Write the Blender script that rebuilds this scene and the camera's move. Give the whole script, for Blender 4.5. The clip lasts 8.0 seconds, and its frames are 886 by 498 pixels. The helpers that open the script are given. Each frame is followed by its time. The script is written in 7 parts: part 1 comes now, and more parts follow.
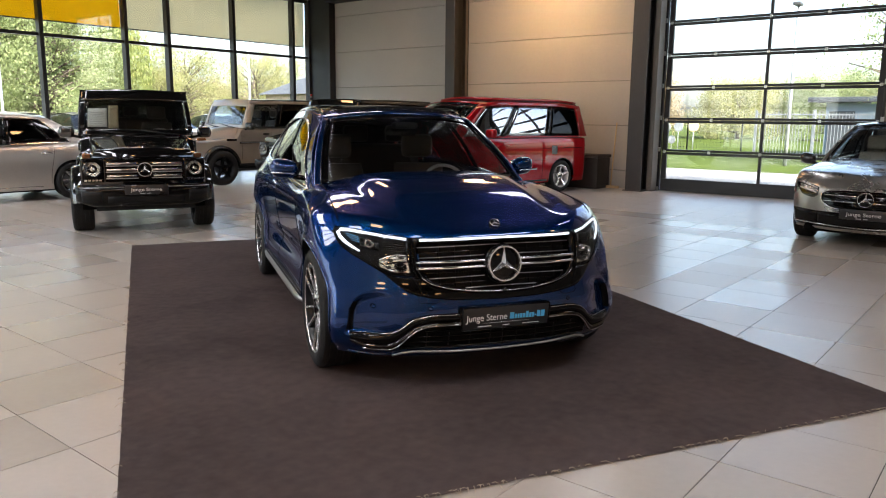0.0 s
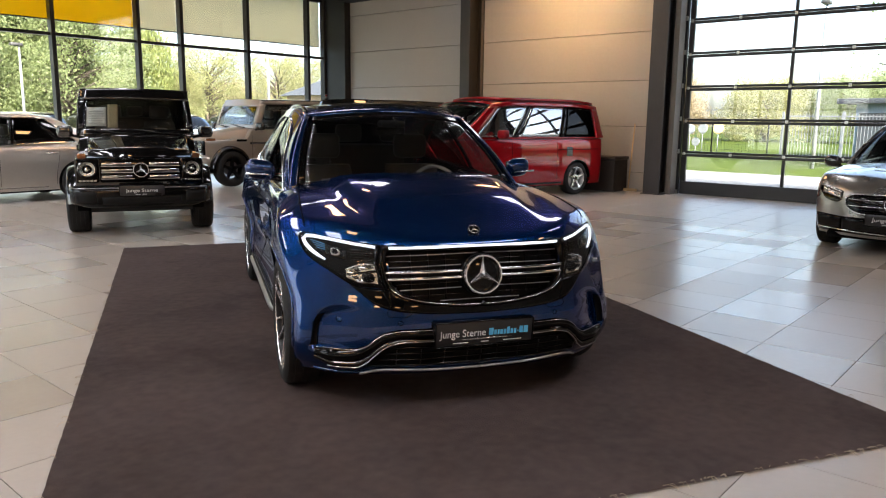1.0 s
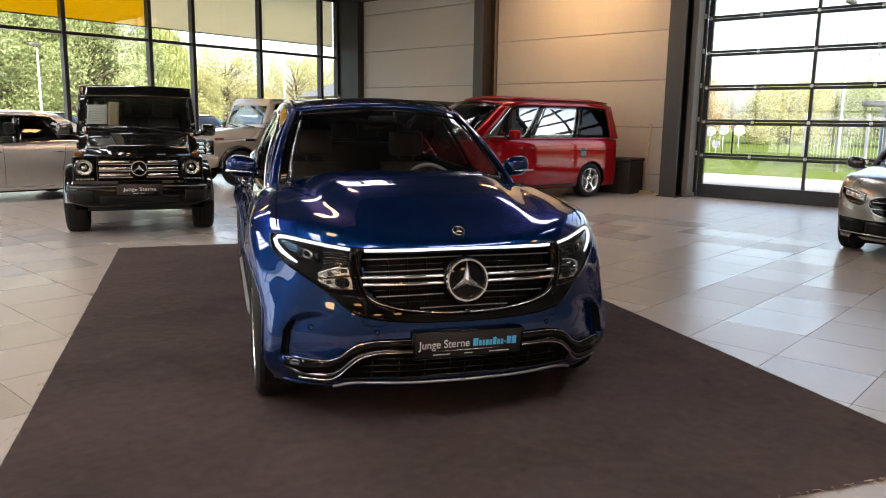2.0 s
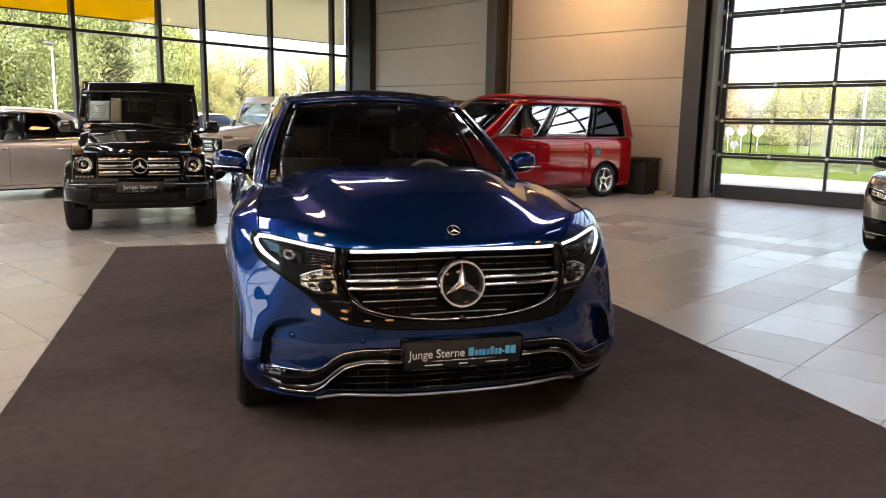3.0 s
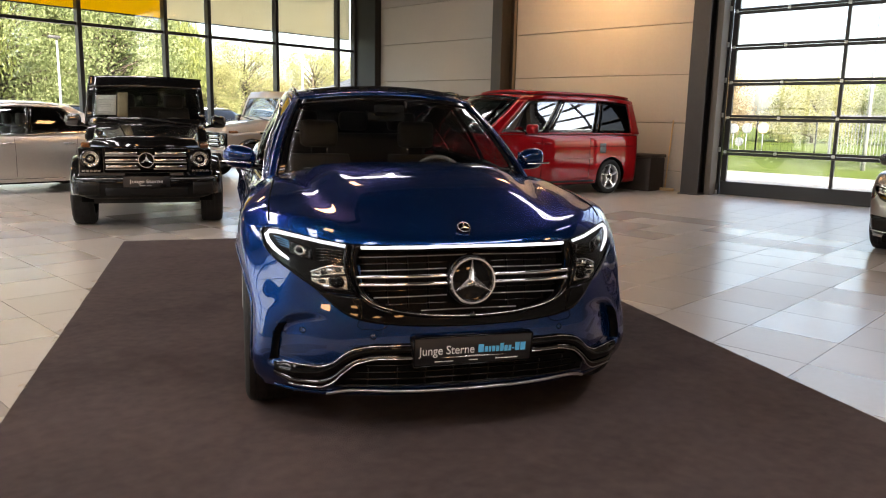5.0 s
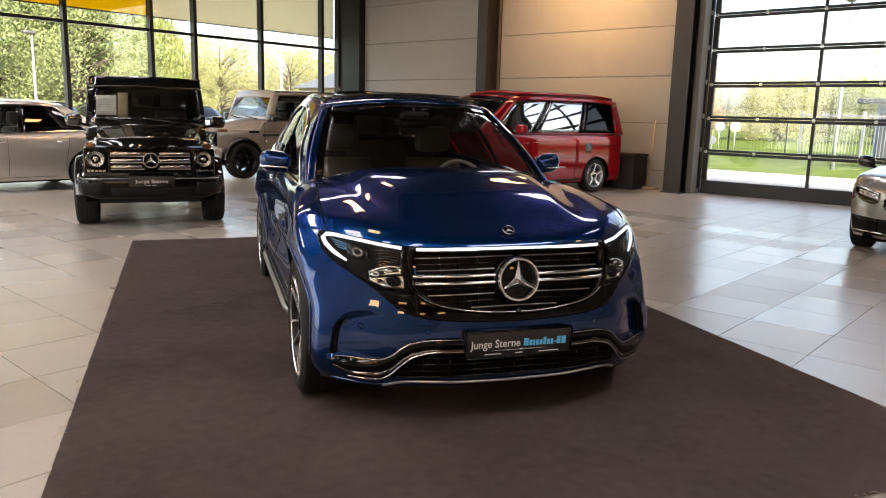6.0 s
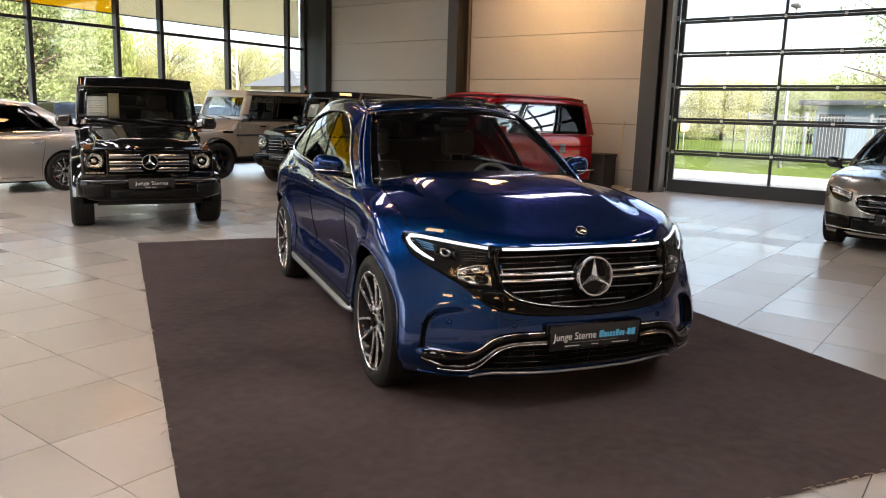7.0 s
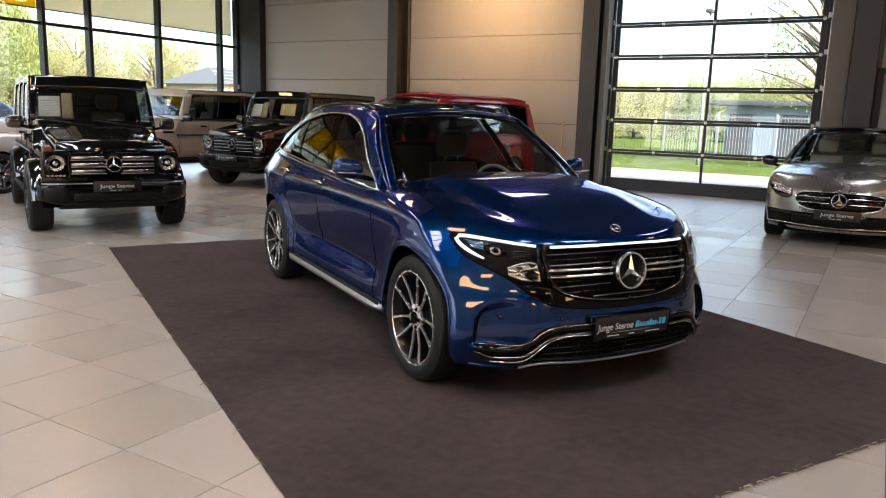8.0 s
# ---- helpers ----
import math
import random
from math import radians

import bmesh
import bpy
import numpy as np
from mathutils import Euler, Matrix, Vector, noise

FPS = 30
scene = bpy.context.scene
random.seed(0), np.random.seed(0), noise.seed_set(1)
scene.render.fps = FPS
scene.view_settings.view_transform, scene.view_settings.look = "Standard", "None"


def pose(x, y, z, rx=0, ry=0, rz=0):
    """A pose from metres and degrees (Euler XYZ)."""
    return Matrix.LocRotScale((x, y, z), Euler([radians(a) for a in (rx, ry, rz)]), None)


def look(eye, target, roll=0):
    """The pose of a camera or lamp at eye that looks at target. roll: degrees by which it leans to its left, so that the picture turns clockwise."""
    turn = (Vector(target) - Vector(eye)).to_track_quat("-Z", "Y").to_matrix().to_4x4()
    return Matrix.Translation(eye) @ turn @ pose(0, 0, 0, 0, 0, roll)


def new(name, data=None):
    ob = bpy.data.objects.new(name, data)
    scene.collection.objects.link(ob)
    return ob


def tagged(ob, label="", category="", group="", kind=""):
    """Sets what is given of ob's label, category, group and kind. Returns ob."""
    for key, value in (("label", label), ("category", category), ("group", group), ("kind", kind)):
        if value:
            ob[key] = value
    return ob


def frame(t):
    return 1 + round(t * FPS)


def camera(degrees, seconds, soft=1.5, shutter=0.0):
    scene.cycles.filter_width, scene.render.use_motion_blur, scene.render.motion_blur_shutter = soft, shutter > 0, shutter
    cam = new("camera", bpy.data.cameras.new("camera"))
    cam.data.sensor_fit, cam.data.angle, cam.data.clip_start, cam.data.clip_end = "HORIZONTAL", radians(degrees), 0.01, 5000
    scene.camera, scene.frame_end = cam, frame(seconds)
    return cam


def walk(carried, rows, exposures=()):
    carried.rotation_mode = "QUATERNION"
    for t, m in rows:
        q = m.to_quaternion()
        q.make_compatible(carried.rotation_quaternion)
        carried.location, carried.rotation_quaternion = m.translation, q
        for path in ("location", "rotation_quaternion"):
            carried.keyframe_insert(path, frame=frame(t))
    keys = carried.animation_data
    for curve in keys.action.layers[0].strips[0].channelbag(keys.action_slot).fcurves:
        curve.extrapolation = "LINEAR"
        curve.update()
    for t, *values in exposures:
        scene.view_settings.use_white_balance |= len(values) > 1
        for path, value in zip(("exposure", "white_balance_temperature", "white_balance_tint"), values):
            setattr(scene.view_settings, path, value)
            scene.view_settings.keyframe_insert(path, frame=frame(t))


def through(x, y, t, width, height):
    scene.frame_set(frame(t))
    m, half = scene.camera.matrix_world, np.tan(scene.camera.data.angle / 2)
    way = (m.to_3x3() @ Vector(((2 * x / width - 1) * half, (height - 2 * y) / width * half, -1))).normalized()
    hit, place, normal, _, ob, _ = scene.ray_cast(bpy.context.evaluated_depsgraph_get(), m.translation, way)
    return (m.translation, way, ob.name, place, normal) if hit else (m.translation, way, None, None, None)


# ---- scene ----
cam = camera(61.8, 8.0, soft=1.1)
PATH = [
    (0, (0.132, -0.084, 1.51), (1.665, 1.153, 1.163), 0.6),
    (0.5, (0.347, -0.064, 1.491), (1.858, 1.2, 1.145), 0.6),
    (1, (0.574, -0.055, 1.487), (2.066, 1.231, 1.144), 0.7),
    (1.5, (0.747, -0.046, 1.469), (2.223, 1.261, 1.129), 0.8),
    (3, (1.178, 0.12, 1.4), (2.61, 1.475, 1.063), 1.0),
    (3.5, (1.249, 0.13, 1.386), (2.67, 1.496, 1.049), 1.0),
    (4, (1.284, 0.142, 1.375), (2.699, 1.514, 1.035), 1.0),
    (4.5, (1.261, 0.139, 1.381), (2.677, 1.51, 1.036), 1.1),
    (6, (0.737, 0.228, 1.464), (2.212, 1.531, 1.107), 1.5),
    (6.5, (0.459, 0.391, 1.482), (1.973, 1.648, 1.123), 1.6),
    (7, (0.135, 0.595, 1.495), (1.703, 1.784, 1.138), 1.7),
    (7.5, (-0.185, 0.791, 1.507), (1.445, 1.894, 1.15), 1.7),
    (8, (-0.402, 1.059, 1.513), (1.293, 2.061, 1.158), 1.8),
]
EXPOSURE = 2.97
walk(cam, [(t, look(eye, target, roll)) for t, eye, target, roll in PATH], [(0, EXPOSURE, 6400, 14), (1.5, EXPOSURE + 0.03, 6650, 15), (3.5, EXPOSURE + 0.16, 7050, 17), (4.5, EXPOSURE + 0.16, 7050, 17), (6.5, EXPOSURE + 0.1, 6950, 16), (8, EXPOSURE + 0.06, 6500, 15)])

# ---- world, sun, large lights ----
SKY_STRENGTH, SUN_STRENGTH = 0.125, 5.0
WINDOW_POWER, GATE_POWER, WEST_POWER, SKYLIGHT_POWER = 36, 3, 60, 15.5
WASH_POWER = 13
world = bpy.data.worlds.new("sky")
scene.world = world
world.use_nodes = True
wn = world.node_tree.nodes
sky = wn.new("ShaderNodeTexSky")
sky.sky_type, sky.sun_disc = "NISHITA", False
sky.sun_elevation, sky.sun_rotation = radians(35), radians(200)
sky.air_density, sky.dust_density = 1.0, 4.0
world.node_tree.links.new(sky.outputs[0], wn["Background"].inputs[0])
wn["Background"].inputs[1].default_value = SKY_STRENGTH
sun = new("sun", bpy.data.lights.new("sun", "SUN"))
sun.data.energy, sun.data.angle, sun.data.color = SUN_STRENGTH, radians(12), (1, 0.95, 0.88)
# the sun stands to the south-west, 35 degrees high
sun.matrix_world = look((0, 0, 60), (20, 33, 33))


def area(name, eye, target, sx, sy, watts, color=(1, 1, 1)):
    lamp = new(name, bpy.data.lights.new(name, "AREA"))
    lamp.data.shape, lamp.data.size, lamp.data.size_y = "RECTANGLE", sx, sy
    lamp.data.energy, lamp.data.color = watts, color
    lamp.matrix_world = look(eye, target)
    return lamp


area("window_daylight", (4.8, 18.2, 2.4), (4.8, 0, 1.8), 21, 4.4, WINDOW_POWER, (0.93, 0.97, 1))
area("gate_daylight", (16.2, 4.4, 2.7), (0, 4.4, 1.8), 4.0, 5.2, GATE_POWER, (0.9, 0.95, 1))
area("west_daylight", (-7.4, 11.8, 2.4), (5, 11.8, 1.5), 8.2, 4.4, WEST_POWER, (1, 0.95, 0.9))


# ---- tools for meshes ----
def link(name, bm, material, parent=None, label="", smooth=True):
    me = bpy.data.meshes.new(name)
    bmesh.ops.recalc_face_normals(bm, faces=bm.faces)
    bm.to_mesh(me)
    bm.free()
    me.materials.append(material)
    if smooth:
        me.shade_smooth()
    ob = new(name, me)
    if parent is not None:
        ob.parent = parent
    if label:
        ob["label"] = label
    return ob


def part(name, bm, material, parent, label="", smooth=True, edge=40):
    """One mesh under a thing; edges sharper than the given angle stay sharp."""
    for e in bm.edges:
        if len(e.link_faces) == 2 and e.calc_face_angle(0) > radians(edge):
            e.smooth = False
    return link(name, bm, material, parent, label, smooth)


def box_bm(x0, x1, y0, y1, z0, z1, bevel=0.0, segments=2, bm=None):
    own = bm is None
    bm = bm or bmesh.new()
    made = bmesh.ops.create_cube(bm, size=1, matrix=Matrix.LocRotScale(((x0 + x1) / 2, (y0 + y1) / 2, (z0 + z1) / 2), None, (abs(x1 - x0), abs(y1 - y0), abs(z1 - z0))))
    if bevel:
        edges = list({e for v in made["verts"] for e in v.link_edges})
        bmesh.ops.bevel(bm, geom=edges, offset=bevel, segments=segments, affect="EDGES", profile=0.5)
    return bm


def loft(rows, close=False, cap=False, bm=None):
    """Faces between rows of points; close joins the ends of each row; cap closes the first and last row."""
    bm = bm or bmesh.new()
    vs = [[bm.verts.new(p) for p in row] for row in rows]
    n = len(vs[0])
    for r0, r1 in zip(vs, vs[1:]):
        for i in range(n if close else n - 1):
            j = (i + 1) % n
            bm.faces.new((r0[i], r0[j], r1[j], r1[i]))
    if cap:
        bm.faces.new(vs[0])
        bm.faces.new(vs[-1])
    return bm


def lathe(profile, n=40, axis="y", bm=None):
    """Turns a profile of (radius, place along the axis) about the axis."""
    rows = []
    for r, h in profile:
        row = []
        for i in range(n):
            a = 2 * math.pi * i / n
            c, s = r * math.cos(a), r * math.sin(a)
            row.append({"y": (c, h, s), "z": (c, s, h), "x": (h, c, s)}[axis])
        rows.append(row)
    return loft(rows, close=True, bm=bm)


def tube(points, radius, n=8, bm=None, flat=1.0, cap=True):
    """A round bar along points; flat squeezes it along z."""
    pts = [Vector(p) for p in points]
    rows = []
    for i, p in enumerate(pts):
        d = (pts[min(i + 1, len(pts) - 1)] - pts[max(i - 1, 0)]).normalized()
        side = d.cross((0, 0, 1))
        side = side.normalized() if side.length > 1e-4 else Vector((1, 0, 0))
        up = side.cross(d)
        r = radius[i] if isinstance(radius, (list, tuple)) else radius
        rows.append([p + side * r * math.cos(2 * math.pi * k / n) + up * r * flat * math.sin(2 * math.pi * k / n) for k in range(n)])
    return loft(rows, close=True, cap=cap, bm=bm)


def curve(xs, ys):
    """A smooth line through the knots that does not overshoot."""
    xs, ys = np.array(xs, float), np.array(ys, float)
    d = np.diff(ys) / np.diff(xs)
    m = np.zeros(len(xs))
    m[0], m[-1] = d[0], d[-1]
    for i in range(1, len(xs) - 1):
        m[i] = 0 if d[i - 1] * d[i] <= 0 else 2 * d[i - 1] * d[i] / (d[i - 1] + d[i])

    def at(x):
        x = min(max(x, xs[0]), xs[-1])
        i = min(int(np.searchsorted(xs, x, side="right")) - 1, len(xs) - 2)
        h = xs[i + 1] - xs[i]
        t = (x - xs[i]) / h
        return float((1 + 2 * t) * (1 - t) ** 2 * ys[i] + t * (1 - t) ** 2 * h * m[i] + t * t * (3 - 2 * t) * ys[i + 1] + t * t * (t - 1) * h * m[i + 1])

    return at


def steps(a, b, n):
    return [a + (b - a) * i / (n - 1) for i in range(n)]


class Skin:
    """A surface on which trim is laid: casts from the front (x), the sides (y) or above (z)."""

    def __init__(self, ob):
        from mathutils.bvhtree import BVHTree
        me = ob.data
        self.tree = BVHTree.FromPolygons([v.co.copy() for v in me.vertices], [tuple(p.vertices) for p in me.polygons])

    def cast(self, view, a, b):
        """view 'f': (y, z) from the front; 'r'/'l': (x, z) from the right or left; 't': (x, y) from above."""
        eye, way = {"f": ((5, a, b), (-1, 0, 0)), "r": ((a, -4, b), (0, 1, 0)), "l": ((a, 4, b), (0, -1, 0)), "t": ((a, b, 5), (0, 0, -1)), "b": ((-6, a, b), (1, 0, 0))}[view]
        hit, normal, _, _ = self.tree.ray_cast(Vector(eye), Vector(way))
        if hit is None:
            hit, normal, _, _ = self.tree.find_nearest(Vector(eye) + Vector(way) * 3)
        if normal.dot(Vector(way)) > 0:
            normal = -normal
        return hit, normal

    def patch(self, view, rows, proud=0.004, deep=0.02, bm=None):
        """A thin plate over the skin; rows of (a, b) points. Its rim goes down into the skin."""
        bm = bm or bmesh.new()
        grid, rim = [], []
        for row in rows:
            line = []
            for a, b in row:
                p, n = self.cast(view, a, b)
                line.append((p + n * proud, p - n * deep))
            grid.append(line)
        vs = [[bm.verts.new(p[0]) for p in line] for line in grid]
        for r0, r1 in zip(vs, vs[1:]):
            for i in range(len(r0) - 1):
                bm.faces.new((r0[i], r0[i + 1], r1[i + 1], r1[i]))
        loop = [(0, i) for i in range(len(grid[0]))] + [(j, len(grid[0]) - 1) for j in range(1, len(grid))]
        loop += [(len(grid) - 1, i) for i in range(len(grid[0]) - 2, -1, -1)] + [(j, 0) for j in range(len(grid) - 2, 0, -1)]
        low = [bm.verts.new(grid[j][i][1]) for j, i in loop]
        top = [vs[j][i] for j, i in loop]
        for k in range(len(loop)):
            m = (k + 1) % len(loop)
            bm.faces.new((top[k], low[k], low[m], top[m]))
        return bm

    def line(self, view, points, radius, n=6, bm=None, proud=0.0, flat=1.0):
        pts = []
        for a, b in points:
            p, nn = self.cast(view, a, b)
            pts.append(p + nn * proud)
        return tube(pts, radius, n, bm, flat)


def band(s0, s1, lo, hi, n=24, m=6):
    """Rows of (s, h) between two lines lo(s) and hi(s)."""
    rows = []
    for k in range(m):
        t = k / (m - 1)
        rows.append([(s, lo(s) + (hi(s) - lo(s)) * t) for s in steps(s0, s1, n)])
    return rows


def disc_rows(a0, b0, r, n=20, m=4, ry=None):
    return [[(a0 + r * max(k, 0.02) / (m - 1) * math.cos(2 * math.pi * i / n), b0 + (ry or r) * max(k, 0.02) / (m - 1) * math.sin(2 * math.pi * i / n)) for i in range(n + 1)] for k in range(m)]


def thing(name, label, category, place=None, group="", kind=""):
    ob = new(name)
    ob.empty_display_size = 0.2
    if place is not None:
        ob.matrix_world = place
    return tagged(ob, label, category, group, kind)


# ---- materials ----
def shader(name):
    m = bpy.data.materials.new(name)
    m.use_nodes = True
    return m, m.node_tree.nodes, m.node_tree.links, m.node_tree.nodes["Principled BSDF"]


def surface(name, color, rough=0.5, metal=0.0, coat=0.0, var=0.15, scale=6.0, bump=0.0, bump_scale=60.0, rough_var=0.1, pieces=0.0, coords="Object", coat_rough=0.03, spec=0.5, coat_ior=1.5, edge=None, stain=None):
    """A painted, woven or cast surface: two scales of variation in colour and gloss, fine relief; pieces: variation from piece to piece."""
    m, n, l, b = shader(name)
    tc = n.new("ShaderNodeTexCoord")
    big, fine = n.new("ShaderNodeTexNoise"), n.new("ShaderNodeTexNoise")
    big.inputs["Scale"].default_value, fine.inputs["Scale"].default_value = scale, scale * 11
    big.inputs["Detail"].default_value, fine.inputs["Detail"].default_value = 4, 3
    l.new(tc.outputs[coords], big.inputs["Vector"]), l.new(tc.outputs[coords], fine.inputs["Vector"])
    mixed = n.new("ShaderNodeMath")
    mixed.operation, mixed.inputs[1].default_value = "MULTIPLY_ADD", 0.6
    l.new(big.outputs["Fac"], mixed.inputs[0])
    half = n.new("ShaderNodeMath")
    half.operation, half.inputs[1].default_value = "MULTIPLY", 0.4
    l.new(fine.outputs["Fac"], half.inputs[0]), l.new(half.outputs[0], mixed.inputs[2])
    value = mixed.outputs[0]
    if pieces:
        info, add = n.new("ShaderNodeObjectInfo"), n.new("ShaderNodeMath")
        add.operation, add.inputs[1].default_value = "MULTIPLY_ADD", pieces
        l.new(info.outputs["Random"], add.inputs[0]), l.new(value, add.inputs[2])
        value = add.outputs[0]
    ramp = n.new("ShaderNodeMapRange")
    ramp.inputs[1].default_value, ramp.inputs[2].default_value = 0.3, 0.7 + pieces
    ramp.inputs[3].default_value, ramp.inputs[4].default_value = 1 - var, 1 + var
    l.new(value, ramp.inputs[0])
    tint = n.new("ShaderNodeMix")
    tint.data_type, tint.blend_type = "RGBA", "MULTIPLY"
    tint.inputs[0].default_value, tint.inputs[6].default_value = 1, (*color, 1)
    grey = n.new("ShaderNodeCombineColor")
    for i in range(3):
        l.new(ramp.outputs[0], grey.inputs[i])
    l.new(grey.outputs[0], tint.inputs[7])
    colour = tint.outputs[2]
    if stain:
        spots, fade, dark = n.new("ShaderNodeTexNoise"), n.new("ShaderNodeMapRange"), n.new("ShaderNodeMix")
        spots.inputs["Scale"].default_value, spots.inputs["Detail"].default_value = stain[0], 5
        fade.inputs[1].default_value, fade.inputs[2].default_value, fade.inputs[3].default_value, fade.inputs[4].default_value = 0.56, 0.72, 0.0, stain[1]
        dark.data_type, dark.blend_type, dark.inputs[7].default_value = "RGBA", "MULTIPLY", (0.25, 0.24, 0.25, 1)
        l.new(tc.outputs[coords], spots.inputs["Vector"]), l.new(spots.outputs["Fac"], fade.inputs[0]), l.new(fade.outputs[0], dark.inputs[0])
        l.new(colour, dark.inputs[6])
        colour = dark.outputs[2]
    l.new(colour, b.inputs["Base Color"])
    rr = n.new("ShaderNodeMapRange")
    rr.inputs[1].default_value, rr.inputs[2].default_value = 0.3, 0.7
    rr.inputs[3].default_value, rr.inputs[4].default_value = max(rough * (1 - rough_var), 0.01), min(rough * (1 + rough_var), 1)
    if pieces:
        rr.inputs[1].default_value, rr.inputs[2].default_value = 0.0, 1.0
    l.new(info.outputs["Random"] if pieces else big.outputs["Fac"], rr.inputs[0]), l.new(rr.outputs[0], b.inputs["Roughness"])
    b.inputs["Metallic"].default_value, b.inputs["Coat Weight"].default_value, b.inputs["Coat Roughness"].default_value = metal, coat, coat_rough
    b.inputs["Coat IOR"].default_value = coat_ior
    b.inputs["Specular IOR Level"].default_value = spec
    if edge:
        b.inputs["Specular Tint"].default_value = (*edge, 1)
    if bump:
        grain, bm = n.new("ShaderNodeTexNoise"), n.new("ShaderNodeBump")
        grain.inputs["Scale"].default_value, grain.inputs["Detail"].default_value = bump_scale, 4
        bm.inputs["Strength"].default_value, bm.inputs["Distance"].default_value = bump, 0.01
        l.new(tc.outputs[coords], grain.inputs["Vector"]), l.new(grain.outputs["Fac"], bm.inputs["Height"]), l.new(bm.outputs[0], b.inputs["Normal"])
    return m


def glass(name, tint, gloss=1.0, straight=0.045):
    """A pane: tinted see-through with a mirror-like surface that strengthens at a slant; straight: its mirroring when seen head-on."""
    m = bpy.data.materials.new(name)
    m.use_nodes = True
    n, l = m.node_tree.nodes, m.node_tree.links
    n.remove(n["Principled BSDF"])
    clear, shine, slant, mix = n.new("ShaderNodeBsdfTransparent"), n.new("ShaderNodeBsdfGlossy"), n.new("ShaderNodeLayerWeight"), n.new("ShaderNodeMixShader")
    clear.inputs[0].default_value, shine.inputs[0].default_value, shine.inputs["Roughness"].default_value = (*tint, 1), (gloss, gloss, gloss, 1), 0.01
    slant.inputs[0].default_value = 0.5
    power, scale = n.new("ShaderNodeMath"), n.new("ShaderNodeMath")
    power.operation, power.inputs[1].default_value = "POWER", 5
    scale.operation, scale.inputs[1].default_value, scale.inputs[2].default_value = "MULTIPLY_ADD", 1 - straight, straight
    l.new(slant.outputs["Facing"], power.inputs[0]), l.new(power.outputs[0], scale.inputs[0])
    l.new(scale.outputs[0], mix.inputs[0]), l.new(clear.outputs[0], mix.inputs[1]), l.new(shine.outputs[0], mix.inputs[2])
    l.new(mix.outputs[0], n["Material Output"].inputs[0])
    return m


def lamp_mat(name, color, strength):
    m, n, l, b = shader(name)
    b.inputs["Base Color"].default_value = (*color, 1)
    b.inputs["Emission Color"].default_value, b.inputs["Emission Strength"].default_value = (*color, 1), strength
    return m


BLUE = surface("blue_metallic_paint", (0.0004, 0.0235, 0.110), 0.24, 0.75, 1.0, 0.05, 3.0, coat_rough=0.004, rough_var=0.05, spec=0.1, coat_ior=1.52, edge=(0.02, 0.20, 0.60))
BLACK_PAINT = surface("black_car_paint", (0.003, 0.003, 0.003), 0.4, 0.0, 1.0, 0.10, 3.0, coat_rough=0.01, spec=0.02, coat_ior=1.8)
RED = surface("red_car_paint", (0.28, 0.003, 0.006), 0.34, 0.5, 1.0, 0.08, 3.0, coat_rough=0.015, spec=0.1, edge=(0.7, 0.05, 0.06))
SILVER = surface("silver_car_paint", (0.6, 0.56, 0.52), 0.34, 0.7, 1.0, 0.06, 3.0, coat_rough=0.03)
GREY_PAINT = surface("grey_car_paint", (0.33, 0.312, 0.29), 0.28, 0.8, 1.0, 0.06, 3.0, coat_rough=0.01, coat_ior=1.6)
BEIGE_PAINT = surface("champagne_car_paint", (0.44, 0.38, 0.31), 0.36, 0.4, 1.0, 0.06, 3.0, coat_rough=0.03)
WHITE_PAINT = surface("white_car_paint", (0.75, 0.76, 0.78), 0.35, 0.0, 1.0, 0.05, 3.0)
GLOSS = surface("gloss_black_plastic", (0.002, 0.002, 0.002), 0.04, 0.0, 0.0, 0.2, 5.0, spec=0.24)
PLASTIC = surface("grained_black_plastic", (0.009, 0.009, 0.009), 0.55, 0.0, 0.0, 0.2, 9.0, 0.15, 400, spec=0.2)
RUBBER = surface("tyre_rubber", (0.012, 0.012, 0.012), 0.6, 0.0, 0.0, 0.25, 9.0, 0.2, 300, spec=0.25)
MESH_BLACK = surface("black_grille_depth", (0.003, 0.003, 0.003), 0.4, 0.0, 0.0, 0.2, 9.0, spec=0.08)
LINER = surface("dark_felt", (0.004, 0.004, 0.004), 0.9, 0.0, 0.0, 0.2, 9.0, spec=0.05)
EMBLEM = surface("satin_chrome", (0.9, 0.9, 0.9), 0.16, 0.9, 0.0, 0.03, 5.0)
CHROME = surface("polished_chrome", (0.82, 0.82, 0.83), 0.06, 1.0, 0.0, 0.04, 5.0)
ALLOY = surface("machined_alloy", (0.92, 0.92, 0.92), 0.26, 0.85, 0.0, 0.08, 20.0)
DARK_ALLOY = surface("dark_painted_alloy", (0.006, 0.006, 0.007), 0.3, 0.0, 0.3, 0.1, 9.0, spec=0.2)
STEEL = surface("brushed_steel", (0.45, 0.45, 0.46), 0.35, 1.0, 0.0, 0.15, 15.0)
CAR_GLASS = glass("tinted_car_glass", (0.82, 0.85, 0.84), 1.0, 0.06)
VAN_GLASS = glass("reflecting_van_glass", (0.4, 0.42, 0.43), 1.0, 0.32)
BLACK_GLASS = glass("black_tinted_glass", (0.05, 0.05, 0.055), 0.5, 0.03)
PRIVACY = glass("dark_privacy_glass", (0.13, 0.13, 0.135), 1.0, 0.06)
LENS = glass("clear_lens", (0.92, 0.94, 0.95), 0.45, 0.025)
FRIT = surface("black_glass_border", (0.003, 0.003, 0.003), 0.05, 0.0, 0.0, 0.1, 5.0, spec=0.35)
